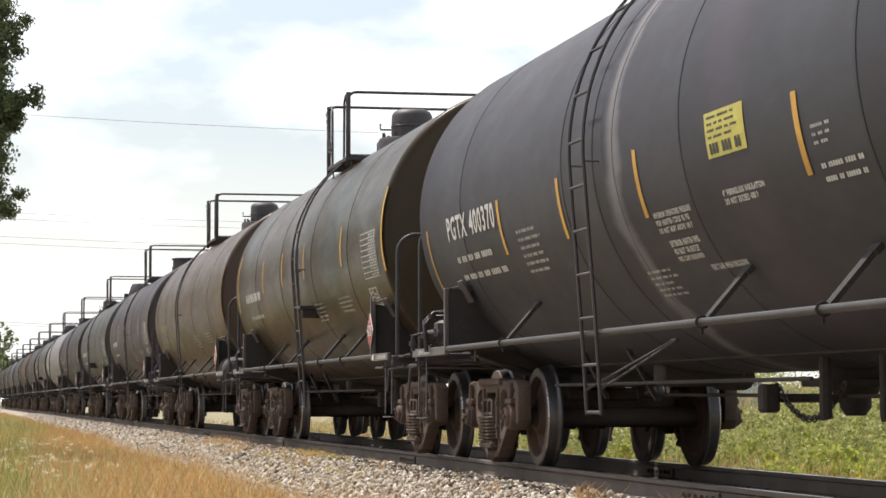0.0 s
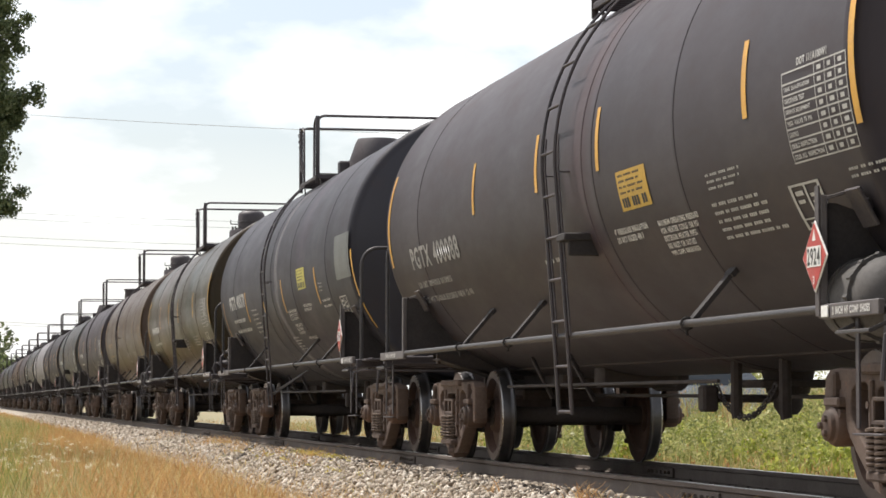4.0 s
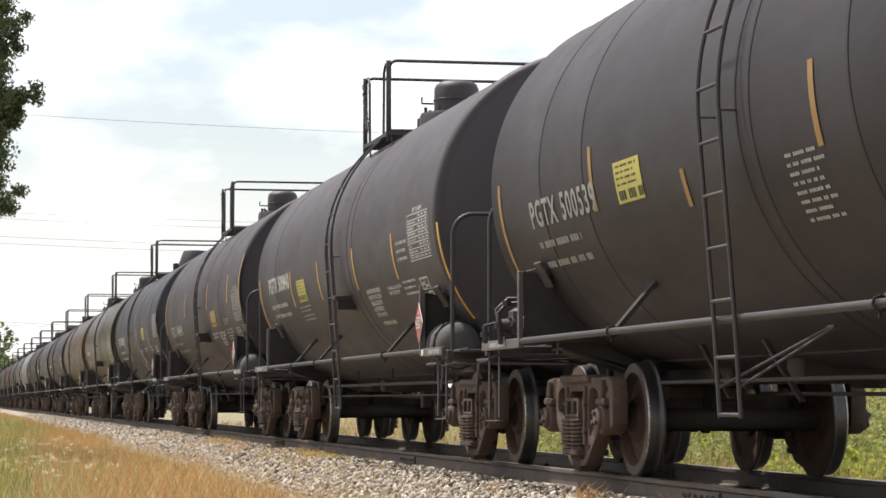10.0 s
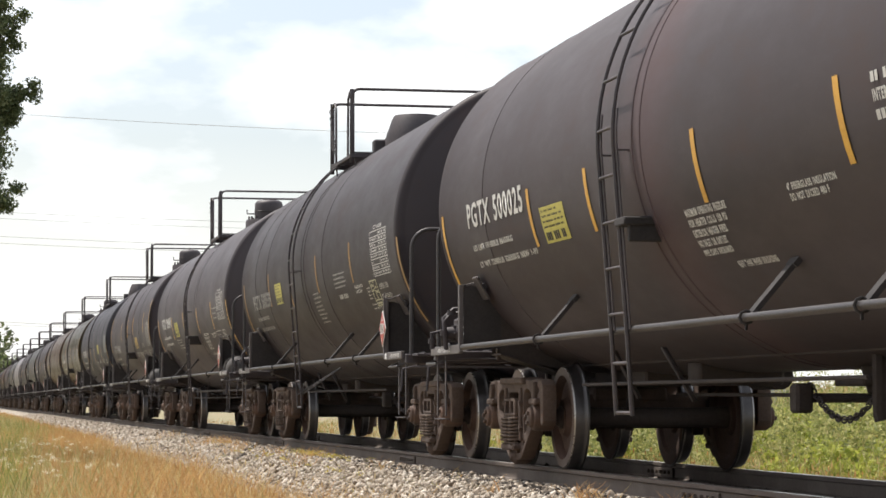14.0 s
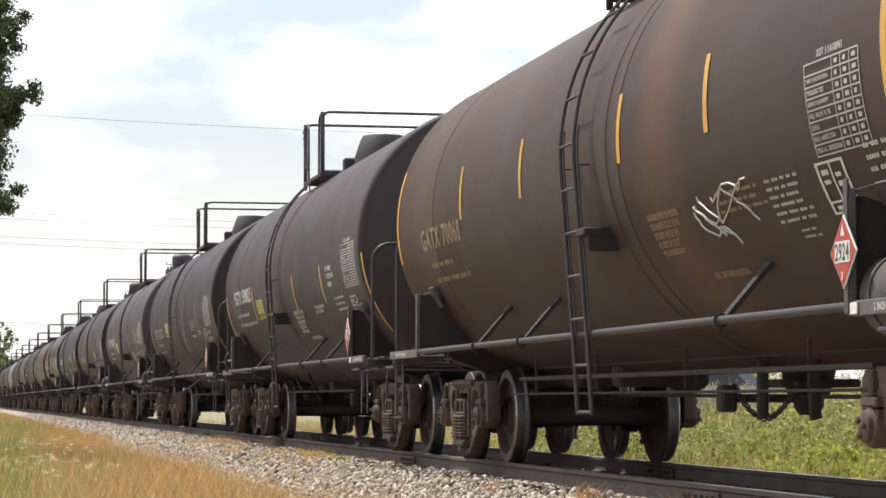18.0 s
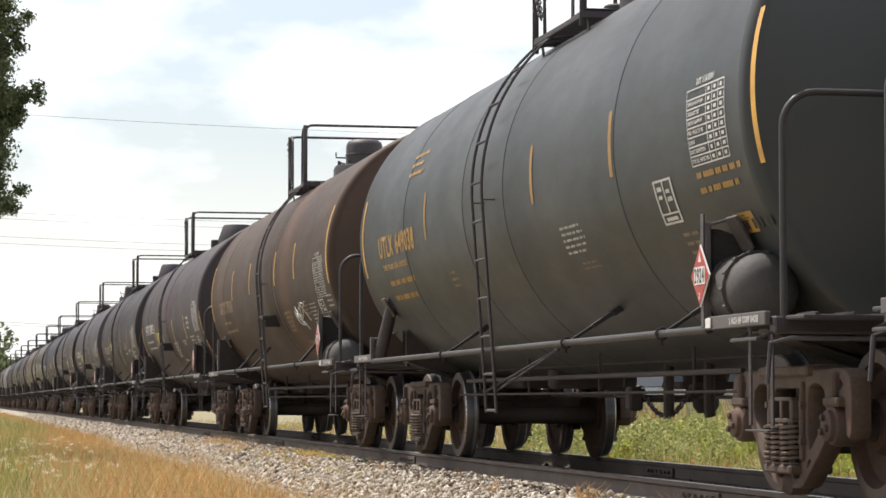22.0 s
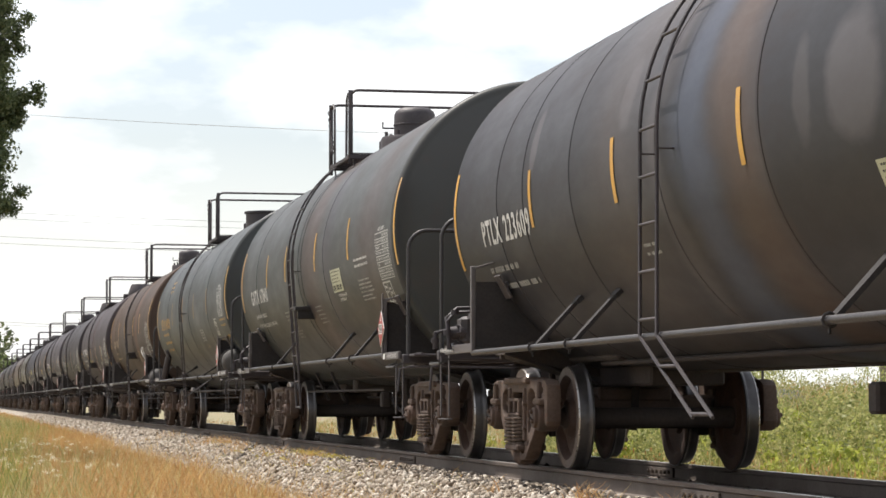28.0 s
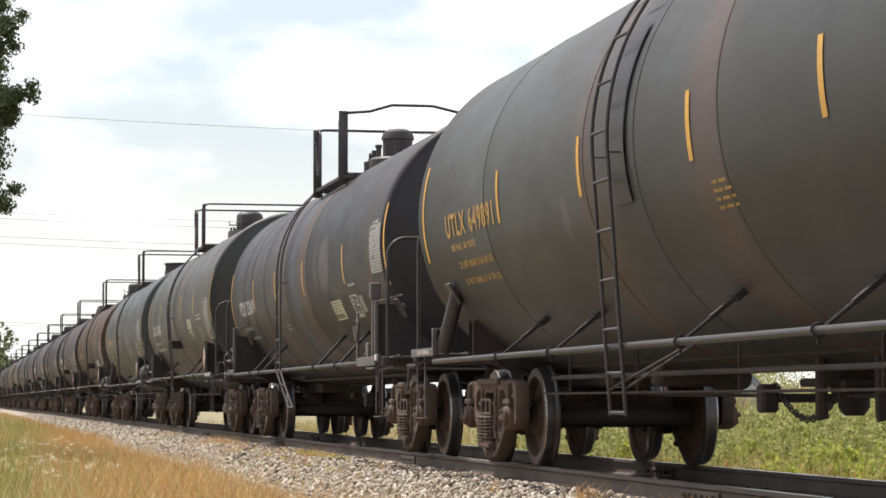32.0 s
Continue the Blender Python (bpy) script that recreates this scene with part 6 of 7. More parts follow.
def blades(name, x, y, h, wid, lean, material, label, category="grass", heads=0.0):
    """Tapered bent blades; heads: part of them with a seed head."""
    n = len(x)
    a, b = rng.uniform(0, 6.283, n), rng.uniform(0, 6.283, n)
    z = gz(x) - 0.02
    ca, sa = np.cos(a) * wid / 2, np.sin(a) * wid / 2
    lx, ly = np.cos(b) * lean * h, np.sin(b) * lean * h
    lay = []
    for k, wf in ((0.0, 1.0), (0.55, 0.8), (1.0, 0.25)):
        cx, cy, cz = x + lx * k ** 2, y + ly * k ** 2, z + h * k
        lay += [np.stack([cx - ca * wf, cy - sa * wf, cz], 1), np.stack([cx + ca * wf, cy + sa * wf, cz], 1)]
    v = np.stack(lay, 1)
    f0 = [[0, 1, 3, 2], [2, 3, 5, 4]]
    m = int(n * heads)
    verts = v.reshape(-1, 3)
    f = (np.array(f0)[None] + (np.arange(n) * 6)[:, None, None]).reshape(-1, 4)
    if m:   # seed heads: small flattened spindles at the tips
        tip = (v[:m, 4] + v[:m, 5]) / 2
        r, q = rng.uniform(0.006, 0.013, m), rng.uniform(0.04, 0.09, m)
        zero = np.zeros(m)
        hv = np.stack([tip + np.stack(t, 1) for t in ((zero, zero, -q / 2), (r, zero, zero), (zero, zero, q / 2), (-r, zero, zero), (zero, r, zero), (zero, -r, zero))], 1)
        hf = (np.array([[0, 1, 2, 3], [0, 4, 2, 5]])[None] + (np.arange(m) * 6)[:, None, None] + len(verts)).reshape(-1, 4)
        verts, f = np.concatenate([verts, hv.reshape(-1, 3)]), np.concatenate([f, hf])
    ob = new(name, array_mesh(name, verts, f, material))
    return tagged(ob, label, category, kind="stuff")


M_DRY = island_material("dry_orange_grass", [(0.0, (0.30, 0.145, 0.055)), (0.3, (0.49, 0.265, 0.10)), (0.7, (0.60, 0.38, 0.165)), (1.0, (0.54, 0.44, 0.19))], 0.7, 0.3, 0.5)
M_GREEN = island_material("meadow_grass", [(0.0, (0.19, 0.195, 0.065)), (0.5, (0.38, 0.36, 0.14)), (1.0, (0.60, 0.52, 0.28))], 0.6, 0.3, 0.5)
M_LEAF = island_material("weed_leaf", [(0.0, (0.15, 0.18, 0.05)), (0.5, (0.31, 0.33, 0.105)), (1.0, (0.50, 0.47, 0.19))], 0.5, 0.4, 0.5)
M_TREE = island_material("tree_leaf", [(0.0, (0.06, 0.085, 0.036)), (0.5, (0.115, 0.145, 0.062)), (1.0, (0.20, 0.22, 0.10))], 0.55, 0.4, 0.35)
M_FRESH = island_material("fresh_grass", [(0.0, (0.15, 0.18, 0.045)), (0.5, (0.27, 0.29, 0.08)), (1.0, (0.46, 0.42, 0.14))], 0.6, 0.3, 0.5)
M_STRAW = island_material("pale_straw", [(0.0, (0.50, 0.36, 0.19)), (0.5, (0.64, 0.49, 0.27)), (1.0, (0.74, 0.62, 0.40))], 0.7, 0.3, 0.4)
M_FLOWER = island_material("white_flower", [(0.0, (0.72, 0.66, 0.46)), (1.0, (0.86, 0.82, 0.66))], 0.7, 0.2, 0.45)
M_YFLOWER = island_material("yellow_flower", [(0.0, (0.45, 0.36, 0.06)), (1.0, (0.6, 0.5, 0.12))], 0.7, 0.2, 0.3)


def strip(n, y0, y1, power, edge0, edge1):
    """Places along the near verge: a wedge from left of the camera's view to the stone's toe."""
    y = y0 + (y1 - y0) * rng.uniform(0, 1, n) ** power
    left = 0.02 * y - 0.7
    x = left + (edge0 + edge1 * rng.uniform(-1, 1, n) * 0.5 - left) * rng.uniform(0, 1, n)
    return x, y


x, y = strip(60000, 14, 62, 1.2, 3.45, 0.5)
tall = 0.17 + 0.20 * rng.uniform(0, 1, len(x)) ** 1.5
tall *= np.clip((3.75 - x) / 0.9, 0.35, 1.0)
clumps = np.array([noise.noise((a * 1.3, b * 0.7, 2.0)) + 0.6 * noise.noise((a * 4.0, b * 2.2, 5.0)) for a, b in zip(x, y)])
tall *= 1.0 + 0.85 * clumps
keep = clumps > rng.uniform(-0.55, 0.05, len(x))
x, y, tall = x[keep], y[keep], tall[keep]
blades("dry_grass", x, y, tall, rng.uniform(0.004, 0.008, len(x)), 0.5, M_DRY, "tall dry orange-brown grass on the verge")
x, y = strip(16000, 55, 175, 1.3, 3.45, 0.5)
blades("dry_grass", x, y, rng.uniform(0.15, 0.38, len(x)), rng.uniform(0.012, 0.02, len(x)), 0.35, M_DRY, "tall dry orange-brown grass on the verge")
x, y = strip(14000, 14, 120, 1.5, 2.6, 1.2)
keep = x < 0.022 * y + 0.3 + rng.exponential(0.5, len(x))
blades("green_grass", x[keep], y[keep], rng.uniform(0.2, 0.5, keep.sum()), rng.uniform(0.006, 0.014, keep.sum()), 0.3, M_GREEN, "fresh green weeds among dry grass")
# lush green patches along the outer verge
gx2, gy2 = [], []
for px, py, k, sp in ((0.50, 23.5, 90, 0.10), (0.60, 26, 110, 0.12), (0.72, 31, 120, 0.14), (0.85, 37, 160, 0.16), (1.05, 46, 240, 0.25), (1.4, 57, 320, 0.4), (1.8, 70, 320, 0.5), (0.45, 21.0, 60, 0.06), (1.6, 33.0, 16, 0.3)):
    gx2.append(rng.normal(px, sp, k)), gy2.append(rng.normal(py, sp * 4, k))
x, y = np.concatenate(gx2), np.concatenate(gy2)
blades("green_grass", x, y, rng.uniform(0.25, 0.62, len(x)), rng.uniform(0.006, 0.013, len(x)), 0.25, M_FRESH, "lush green grass clumps among dry grass")
x, y = strip(9000, 14, 50, 1.2, 3.5, 0.6)
blades("dry_grass", x, y, rng.uniform(0.12, 0.40, len(x)), rng.uniform(0.0022, 0.004, len(x)), 0.6, M_STRAW, "fine pale straw through the dry grass", heads=0.06)
x, y = rng.normal(3.35, 0.22, 1500), rng.uniform(15, 34, 1500)
blades("dead_stalk", x, y, rng.uniform(0.02, 0.07, len(x)), rng.uniform(0.004, 0.007, len(x)), 4.5, M_STRAW, "flattened dead stalks along the stone's edge", "straw")
x, y = strip(9000, 60, 175, 1.2, 3.2, 0.8)
blades("green_grass", x, y, rng.uniform(0.15, 0.32, len(x)), rng.uniform(0.012, 0.02, len(x)), 0.3, M_GREEN, "fresh green weeds among dry grass")
# weeds rooted in the stone beside the rail
cx, cy = [], []
for px, py, k, sp in ((4.75, 18.5, 90, 0.16), (4.9, 16.6, 40, 0.12), (4.55, 21.0, 14, 0.1), (4.5, 40, 120, 0.4), (4.6, 46, 160, 0.5), (4.45, 32, 80, 0.35), (4.7, 27.5, 25, 0.15), (4.6, 36.0, 70, 0.3), (4.5, 54, 120, 0.6), (4.75, 44.5, 240, 0.35), (4.7, 42.0, 120, 0.3), (4.85, 33.5, 120, 0.25), (4.85, 24.0, 10, 0.1), (5.0, 17.3, 8, 0.2), (5.05, 14.9, 10, 0.2)):
    cx.append(rng.normal(px, sp * 0.4, k)), cy.append(rng.normal(py, sp * 1.6, k))
x, y = np.concatenate(cx), np.concatenate(cy)
blades("dry_weed", x, y, rng.uniform(0.05, 0.22, len(x)), rng.uniform(0.005, 0.009, len(x)), 0.7, M_DRY, "dry weeds rooted in the track ballast", "weeds")
x, y = rng.normal(4.45, 0.28, 1500), rng.uniform(22, 55, 1500)
blades("green_weed", x, y, rng.uniform(0.02, 0.10, len(x)), rng.uniform(0.006, 0.014, len(x)), 0.6, M_GREEN, "small green weeds in the ballast", "weeds")


stones("dark_stone", 26, TRACK_X - 2.3, TRACK_X - 0.95, 30, 62, 0.05, 0.10, island_material("dark_track_debris", [(0.0, (0.06, 0.05, 0.042)), (1.0, (0.13, 0.11, 0.09))], 0.9), "dark lumps of broken tie and stone on the ballast", 1.0)


def tufts(name, centres, per, spread, leaf, material, label, category, flat=1.0, fall=0.45):
    """Clumps of small leaves (or petals) round given centres, each leaf a folded quad."""
    c = np.repeat(np.array(centres, float), per, 0)
    n = len(c)
    d = rng.normal(0, 1, (n, 3))
    d /= np.linalg.norm(d, axis=1)[:, None]
    p = c[:, :3] + d * (rng.uniform(0, 1, n) ** fall * c[:, 3] * spread)[:, None] * np.array([1, 1, flat])
    u, w = rng.normal(0, 1, (n, 3)), rng.normal(0, 1, (n, 3))
    u /= np.linalg.norm(u, axis=1)[:, None]
    w -= u * (u * w).sum(1)[:, None]
    w /= np.linalg.norm(w, axis=1)[:, None]
    s = leaf * rng.uniform(0.6, 1.4, n)[:, None]
    k = np.cross(u, w) * s * 0.25
    v = np.stack([p - u * s, p - w * s * 0.5 + k, p + u * s, p + w * s * 0.5 + k], 1).reshape(-1, 3)
    f = np.arange(4 * n).reshape(-1, 4)
    ob = new(name, array_mesh(name, v, f, material))
    return tagged(ob, label, category, kind="stuff")


fl = []
for i in range(70):
    yy = rng.uniform(24, 45)
    xx = 0.02 * yy + rng.uniform(0.05, 1.5) * rng.uniform(0.3, 1.0)
    fl.append((xx, yy, ground_z(xx) + rng.uniform(0.30, 0.46), 0.05))
tufts("white_wildflower", fl, 20, 1.0, 0.009, M_FLOWER, "white wildflower heads over dry grass", "flowers", 0.4)
fl = [(4.88 + rng.normal(0, 0.08), 33.5 + rng.normal(0, 1.3), ground_z(4.88) + rng.uniform(0.04, 0.10), 0.06) for i in range(110)] + [(4.5 + rng.normal(0, 0.2), rng.uniform(26, 40), ground_z(4.5) + rng.uniform(0.03, 0.09), 0.04) for i in range(40)]
tufts("yellow_wildflower", fl, 8, 1.0, 0.012, M_YFLOWER, "small yellow flowers in the ballast edge", "flowers", 0.4)

# far side of the track: rough grass, weeds and bushes
n = 26000
y = 13 + 80 * rng.uniform(0, 1, n) ** 1.3
x = TRACK_X + 2.3 + 9 * rng.uniform(0, 1, n) ** 1.4
bare = np.array([noise.noise((a * 0.55, b * 0.3, 8.0)) for a, b in zip(x, y)]) > -0.12 + 0.2 * (x < 9.5)
x, y, n = x[bare], y[bare], int(bare.sum())
blades("rough_grass", x, y, rng.uniform(0.08, 0.38, n) * np.clip((x - 7.2) / 3, 0.35, 1.0), rng.uniform(0.006, 0.014, n), 0.45, M_GREEN, "rough yellow-green grass beyond the track", heads=0.2)
n = 9000
y = 13 + 80 * rng.uniform(0, 1, n) ** 1.3
x = TRACK_X + 2.3 + 9 * rng.uniform(0, 1, n) ** 1.4
blades("dry_grass", x, y, rng.uniform(0.1, 0.42, n), rng.uniform(0.005, 0.01, n), 0.5, M_DRY, "dry grass beyond the track", heads=0.4)
bushes = []
for i in range(60):
    yy = 17 + 70 * rng.uniform() ** 1.2
    xx = TRACK_X + 3.2 + 7.0 * rng.uniform() ** 0.8
    k = rng.uniform(0.08, 0.24) * (0.6 + 0.16 * (xx - TRACK_X - 3))
    for j in range(3):
        bushes.append((xx + rng.normal(0, 0.18), yy + rng.normal(0, 0.18), ground_z(xx) + k * rng.uniform(0.5, 1.3), k))
tufts("leafy_weed", bushes, 110, 1.0, 0.020, M_LEAF, "leafy yellow-green weeds beyond the track", "weeds", 1.0)
fl = [(TRACK_X + rng.uniform(2.8, 8), rng.uniform(18, 60), rng.uniform(-0.35, 0.05), 0.05) for i in range(30)]
tufts("white_wildflower", fl, 14, 1.0, 0.014, M_FLOWER, "white wildflowers in rough grass", "flowers", 0.5)


n = 9000
x, y = rng.uniform(TRACK_X + 2.4, TRACK_X + 5.2, n), 15 + 45 * rng.uniform(0, 1, n) ** 1.2
blades("dry_grass", x, y, rng.uniform(0.03, 0.16, n), rng.uniform(0.003, 0.006, n), 1.6, M_STRAW, "matted pale straw on bare ground beyond the track")
stones("bare_patch_stone", 2600, TRACK_X + 2.5, TRACK_X + 5.0, 15, 45, 0.010, 0.035, M_STONE, "scattered pale stones on bare ground", 1.1)
M_SHOOT = island_material("fresh_yellow_green_leaf", [(0.0, (0.22, 0.27, 0.04)), (0.5, (0.36, 0.40, 0.07)), (1.0, (0.50, 0.50, 0.12))], 0.5, 0.3, 0.45)
clump = []
for i in range(34):
    yy = 20 + 32 * rng.uniform()
    xx = TRACK_X + 3.0 + 4.5 * rng.uniform()
    for j in range(6):
        clump.append((xx + rng.normal(0, 0.16), yy + rng.normal(0, 0.2), ground_z(xx) + rng.uniform(0.08, 0.42), rng.uniform(0.09, 0.17)))
tufts("leafy_shoot", clump, 60, 1.0, 0.032, M_SHOOT, "fresh yellow-green shoots beyond the track", "weeds", 1.0)
plants = []
for i in range(34):
    yy = rng.uniform(26, 54)
    xx = max(yy * rng.uniform(0.27, 0.385), TRACK_X + rng.uniform(4.4, 6.0))
    hh = rng.uniform(0.2, 0.6)
    for j in range(7):
        plants.append((xx + rng.normal(0, 0.22), yy + rng.normal(0, 0.3), ground_z(xx) + hh * rng.uniform(0.15, 1.0), rng.uniform(0.10, 0.24)))
tufts("broadleaf_weed", plants, 46, 1.0, 0.05, M_SHOOT, "broad-leaved yellow-green weeds beyond the track", "weeds", 0.9, 0.6)
n = 2600
y = 17 + 40 * rng.uniform(0, 1, n)
x = TRACK_X + 3.0 + 8 * rng.uniform(0, 1, n)
blades("tall_weed", x, y, rng.uniform(0.35, 0.75, n), rng.uniform(0.006, 0.012, n), 0.25, M_GREEN, "tall thin green weeds beyond the track", "weeds", heads=0.3)
rank = []
for i in range(150):
    yy = rng.uniform(34, 47)
    xx = max(yy * rng.uniform(0.23, 0.36), TRACK_X + 3.6)
    for j in range(3):
        k = rng.uniform(0.15, 0.3)
        rank.append((xx + rng.normal(0, 0.25), yy + rng.normal(0, 0.25), ground_z(xx) + rng.uniform(0.05, 0.40) + (0.32 if j == 0 and rng.uniform() < 0.6 else 0.0), k))
tufts("leafy_weed", rank, 80, 1.0, 0.034, M_LEAF, "tall rank weeds in front of the parked cars", "weeds", 1.0)
n = 9000
y = rng.uniform(43, 72, n)
x = y * rng.uniform(0.25, 0.46, n)
blades("tall_straw_grass", x, y, rng.uniform(0.6, 1.2, n), rng.uniform(0.012, 0.026, n), 0.3, M_GREEN, "tall pale straw-green grass at the field edge", heads=0.4)
n = 4000
y = rng.uniform(43, 72, n)
x = y * rng.uniform(0.25, 0.46, n)
blades("tall_straw_grass", x, y, rng.uniform(0.5, 1.15, n), rng.uniform(0.012, 0.022, n), 0.35, M_DRY, "tall dry straw at the field edge", heads=0.4)
hedge = []
for i in range(46):
    yy = rng.uniform(30, 62)
    xx = yy * rng.uniform(0.355, 0.47)
    for j in range(5):
        hedge.append((xx + rng.normal(0, 0.5), yy + rng.normal(0, 0.5), ground_z(xx) + rng.uniform(0.0, 0.85), rng.uniform(0.3, 0.5)))
for i in range(60):
    yy = rng.uniform(62, 84)
    xx = yy * rng.uniform(0.27, 0.47)
    for j in range(4):
        hedge.append((xx + rng.normal(0, 0.8), yy + rng.normal(0, 0.8), ground_z(xx) + rng.uniform(0.1, 1.75), rng.uniform(0.4, 0.7)))
tufts("hedge_shrub", hedge, 220, 1.0, 0.036, M_LEAF, "overgrown shrubs behind the rough grass", "shrubs", 0.9)


# ---- trees ----
M_BARK = surface("grey_brown_bark", (0.12, 0.095, 0.07), (0.20, 0.165, 0.13), 0.9, 0.0, 4, 40, 0.8, 0.02)


def tree(x, y, h, spread, seed, label, per, leaf, clumps, leaves=M_TREE):
    rt2 = random.Random(seed)
    z = ground_z(x) - 0.1
    top = tagged(new("tree"), label, "tree")
    top.location = (x, y, z)
    ps = [tube_taper([(0, 0, 0), (0.05, 0.02, h * 0.3), (-0.05, 0.06, h * 0.55), (0.02, 0, h * 0.85)], h * 0.035, h * 0.008)]
    ends = []
    for i in range(clumps):
        a, k = rt2.uniform(0, 6.283), rt2.uniform(0.40, 0.97)
        reach = spread * math.sqrt(max(0.15, 1 - (2 * (k - 0.55)) ** 2)) * rt2.uniform(0.6, 1.0)
        e = Vector((math.cos(a) * reach, math.sin(a) * reach, h * k + rt2.uniform(0, 0.1) * h))
        ends.append(e)
        if i % 3 == 0:
            b = Vector((0, 0, h * k * 0.7))
            ps.append(tube_taper([b, b.lerp(e, 0.5) + Vector((0, 0, 0.04 * h)), e], h * 0.012, h * 0.003))
    part("trunk", mesh("trunk", ps, M_BARK, 60), top, "rough grey-brown trunk and limbs")
    cs = [(e.x, e.y, e.z, spread * rt2.uniform(0.09, 0.20)) for e in ends]
    c = tufts("crown", cs, per, 1.0, leaf, leaves, "dense green leaf crown", "", 0.8)
    c.parent = top
    for key in ("category", "kind"):
        if key in c:
            del c[key]
    return top


def tube_taper(pts, r0, r1, n=8):
    v, f = tube(pts, 1.0, n)
    m = len(v) // n
    out = []
    for i in range(m):
        c = sum((Vector(q) for q in v[i * n:(i + 1) * n]), Vector()) / n
        r = r0 + (r1 - r0) * i / (m - 1)
        out += [(c + (Vector(q) - c) * r)[:] for q in v[i * n:(i + 1) * n]]
    return out, f




def bough_tree(x, y, h, boughs, seed):
    """Big tree whose leafy boughs reach out over the verge: (height, reach, droop, girth) of each bough."""
    rb = random.Random(seed)
    top = tagged(new("tree"), "dark leafy tree whose boughs hang over the verge", "tree")
    top.location = (x, y, ground_z(x) - 0.1)
    z0 = top.location.z
    ps = [tube_taper([(0, 0, 0), (0.06, 0.03, h * 0.3), (-0.06, 0.06, h * 0.6), (0.02, 0, h * 0.92)], 0.30, 0.07)]
    cs = []
    for z, reach, droop, girth in boughs:
        root, tip = Vector((0, 0, z - z0 - 0.9)), Vector((reach, rb.uniform(-0.4, 0.4), z - z0))
        bend = root.lerp(tip, 0.55) + Vector((0, 0, droop))
        ps.append(tube_taper([root, bend, tip], 0.075, 0.012, 6))
        for k in range(34):
            u = 0.25 + 0.75 * (k / 25) ** 0.8
            c = root.lerp(bend, u / 0.55) if u < 0.55 else bend.lerp(tip, (u - 0.55) / 0.45)
            g = girth * (1.25 - 0.8 * u)
            cs.append((c.x + rb.gauss(0, 0.14), c.y + rb.gauss(0, g), c.z + rb.gauss(0, g * 0.75), max(0.10, g * rb.uniform(0.25, 0.7))))
    for k in range(90):     # twigs that fill the gaps between the boughs
        cs.append((rb.uniform(3.15, 3.66), rb.uniform(-0.9, 0.9), rb.uniform(3.85, 7.9) - z0, rb.uniform(0.10, 0.2)))
    for k in range(60):     # the body of the crown round the trunk
        a, z = rb.uniform(0, 6.283), rb.uniform(0.34, 1.0) * h
        q = 1.9 * math.sqrt(max(0.1, 1 - (2 * (z / h - 0.6)) ** 2)) * rb.uniform(0.2, 1.0)
        cs.append((q * math.cos(a), q * math.sin(a), z, rb.uniform(0.35, 0.7)))
    part("trunk", mesh("trunk", ps, M_BARK, 60), top, "rough grey-brown trunk and limbs")
    c = tufts("crown", cs, 190, 1.8, 0.036, M_TREE, "dense green leaf crown stirring in the wind", "", 0.85, 0.85)
    c.parent = top
    for key in ("category", "kind"):
        if key in c:
            del c[key]
    return c


CROWN = bough_tree(-2.85, 41.0, 9.8, ((7.35, 2.95, 0.2, 0.40), (6.55, 3.32, 0.1, 0.40), (6.15, 3.20, 0.2, 0.42), (5.43, 3.44, 0.3, 0.28), (5.05, 3.20, 0.1, 0.30), (4.55, 2.98, 0.3, 0.36), (4.0, 2.98, 0.5, 0.14), (3.66, 3.10, 0.2, 0.22)), 4)
M_TREE_FAR = island_material("far_tree_leaf", [(0.0, (0.11, 0.15, 0.055)), (0.5, (0.20, 0.25, 0.10)), (1.0, (0.31, 0.34, 0.15))], 0.6, 0.3, 0.4)
for i, (x, y, h, sp) in enumerate(((3.9, 250, 5.4, 2.6), (8.2, 300, 5.6, 2.4), (1.0, 230, 6.6, 3.0), (11.5, 360, 6.0, 3.0), (9.6, 420, 8.0, 4), (15.5, 430, 8.5, 4))):
    tree(x, y, h, sp, 20 + i, "distant pale green tree by the track", 90, 0.13, 70, M_TREE_FAR)


def twig(x, y, z, seed):
    """Leafy spray that leans in over the verge on a thin stem."""
    rb = random.Random(seed)
    top = tagged(new("sapling"), "slender leafy sapling leaning over the verge", "sapling")
    top.location = (x - 0.45, y, ground_z(x - 0.45) - 0.05)
    tip = Vector((x, y, z)) - top.location
    pts = [Vector((0, 0, 0)), Vector((0.05, 0, tip.z * 0.6)), Vector((tip.x * 0.5, 0, tip.z * 0.97)), tip]
    part("stem", mesh("stem", [tube_taper(pts, 0.018, 0.004, 5)], M_BARK, 60), top, "thin brown stem")
    cs = []
    for k in range(15):
        c = pts[2].lerp(tip, rb.random()) if k < 9 else pts[1].lerp(pts[2], rb.uniform(0.5, 1))
        cs.append((c.x + rb.gauss(0, 0.06), c.y + rb.gauss(0, 0.08), c.z + rb.gauss(0, 0.05), 0.09))
    ob = tufts("leaves", cs, 7, 1.0, 0.038, M_TREE, "small green leaves", "", 0.8)
    ob.parent = top
    for key in ("category", "kind"):
        if key in ob:
            del ob[key]


twig(0.80, 33.0, 1.50, 3)
twig(0.92, 37.0, 1.42, 8)

# unseen trees added left of the view, to darken what the car sides reflect
for i in range(9):
    tree(-15.0 - 2 * (i % 2), 85 + 26 * i, 14.0 + (i * 5 % 3), 8.0, 70 + i, "unseen leafy tree added to darken reflections", 70, 0.36, 60)

# ---- overhead wires ----
M_WIRE = surface("weathered_wire", (0.34, 0.33, 0.32), (0.42, 0.41, 0.40), 0.7)


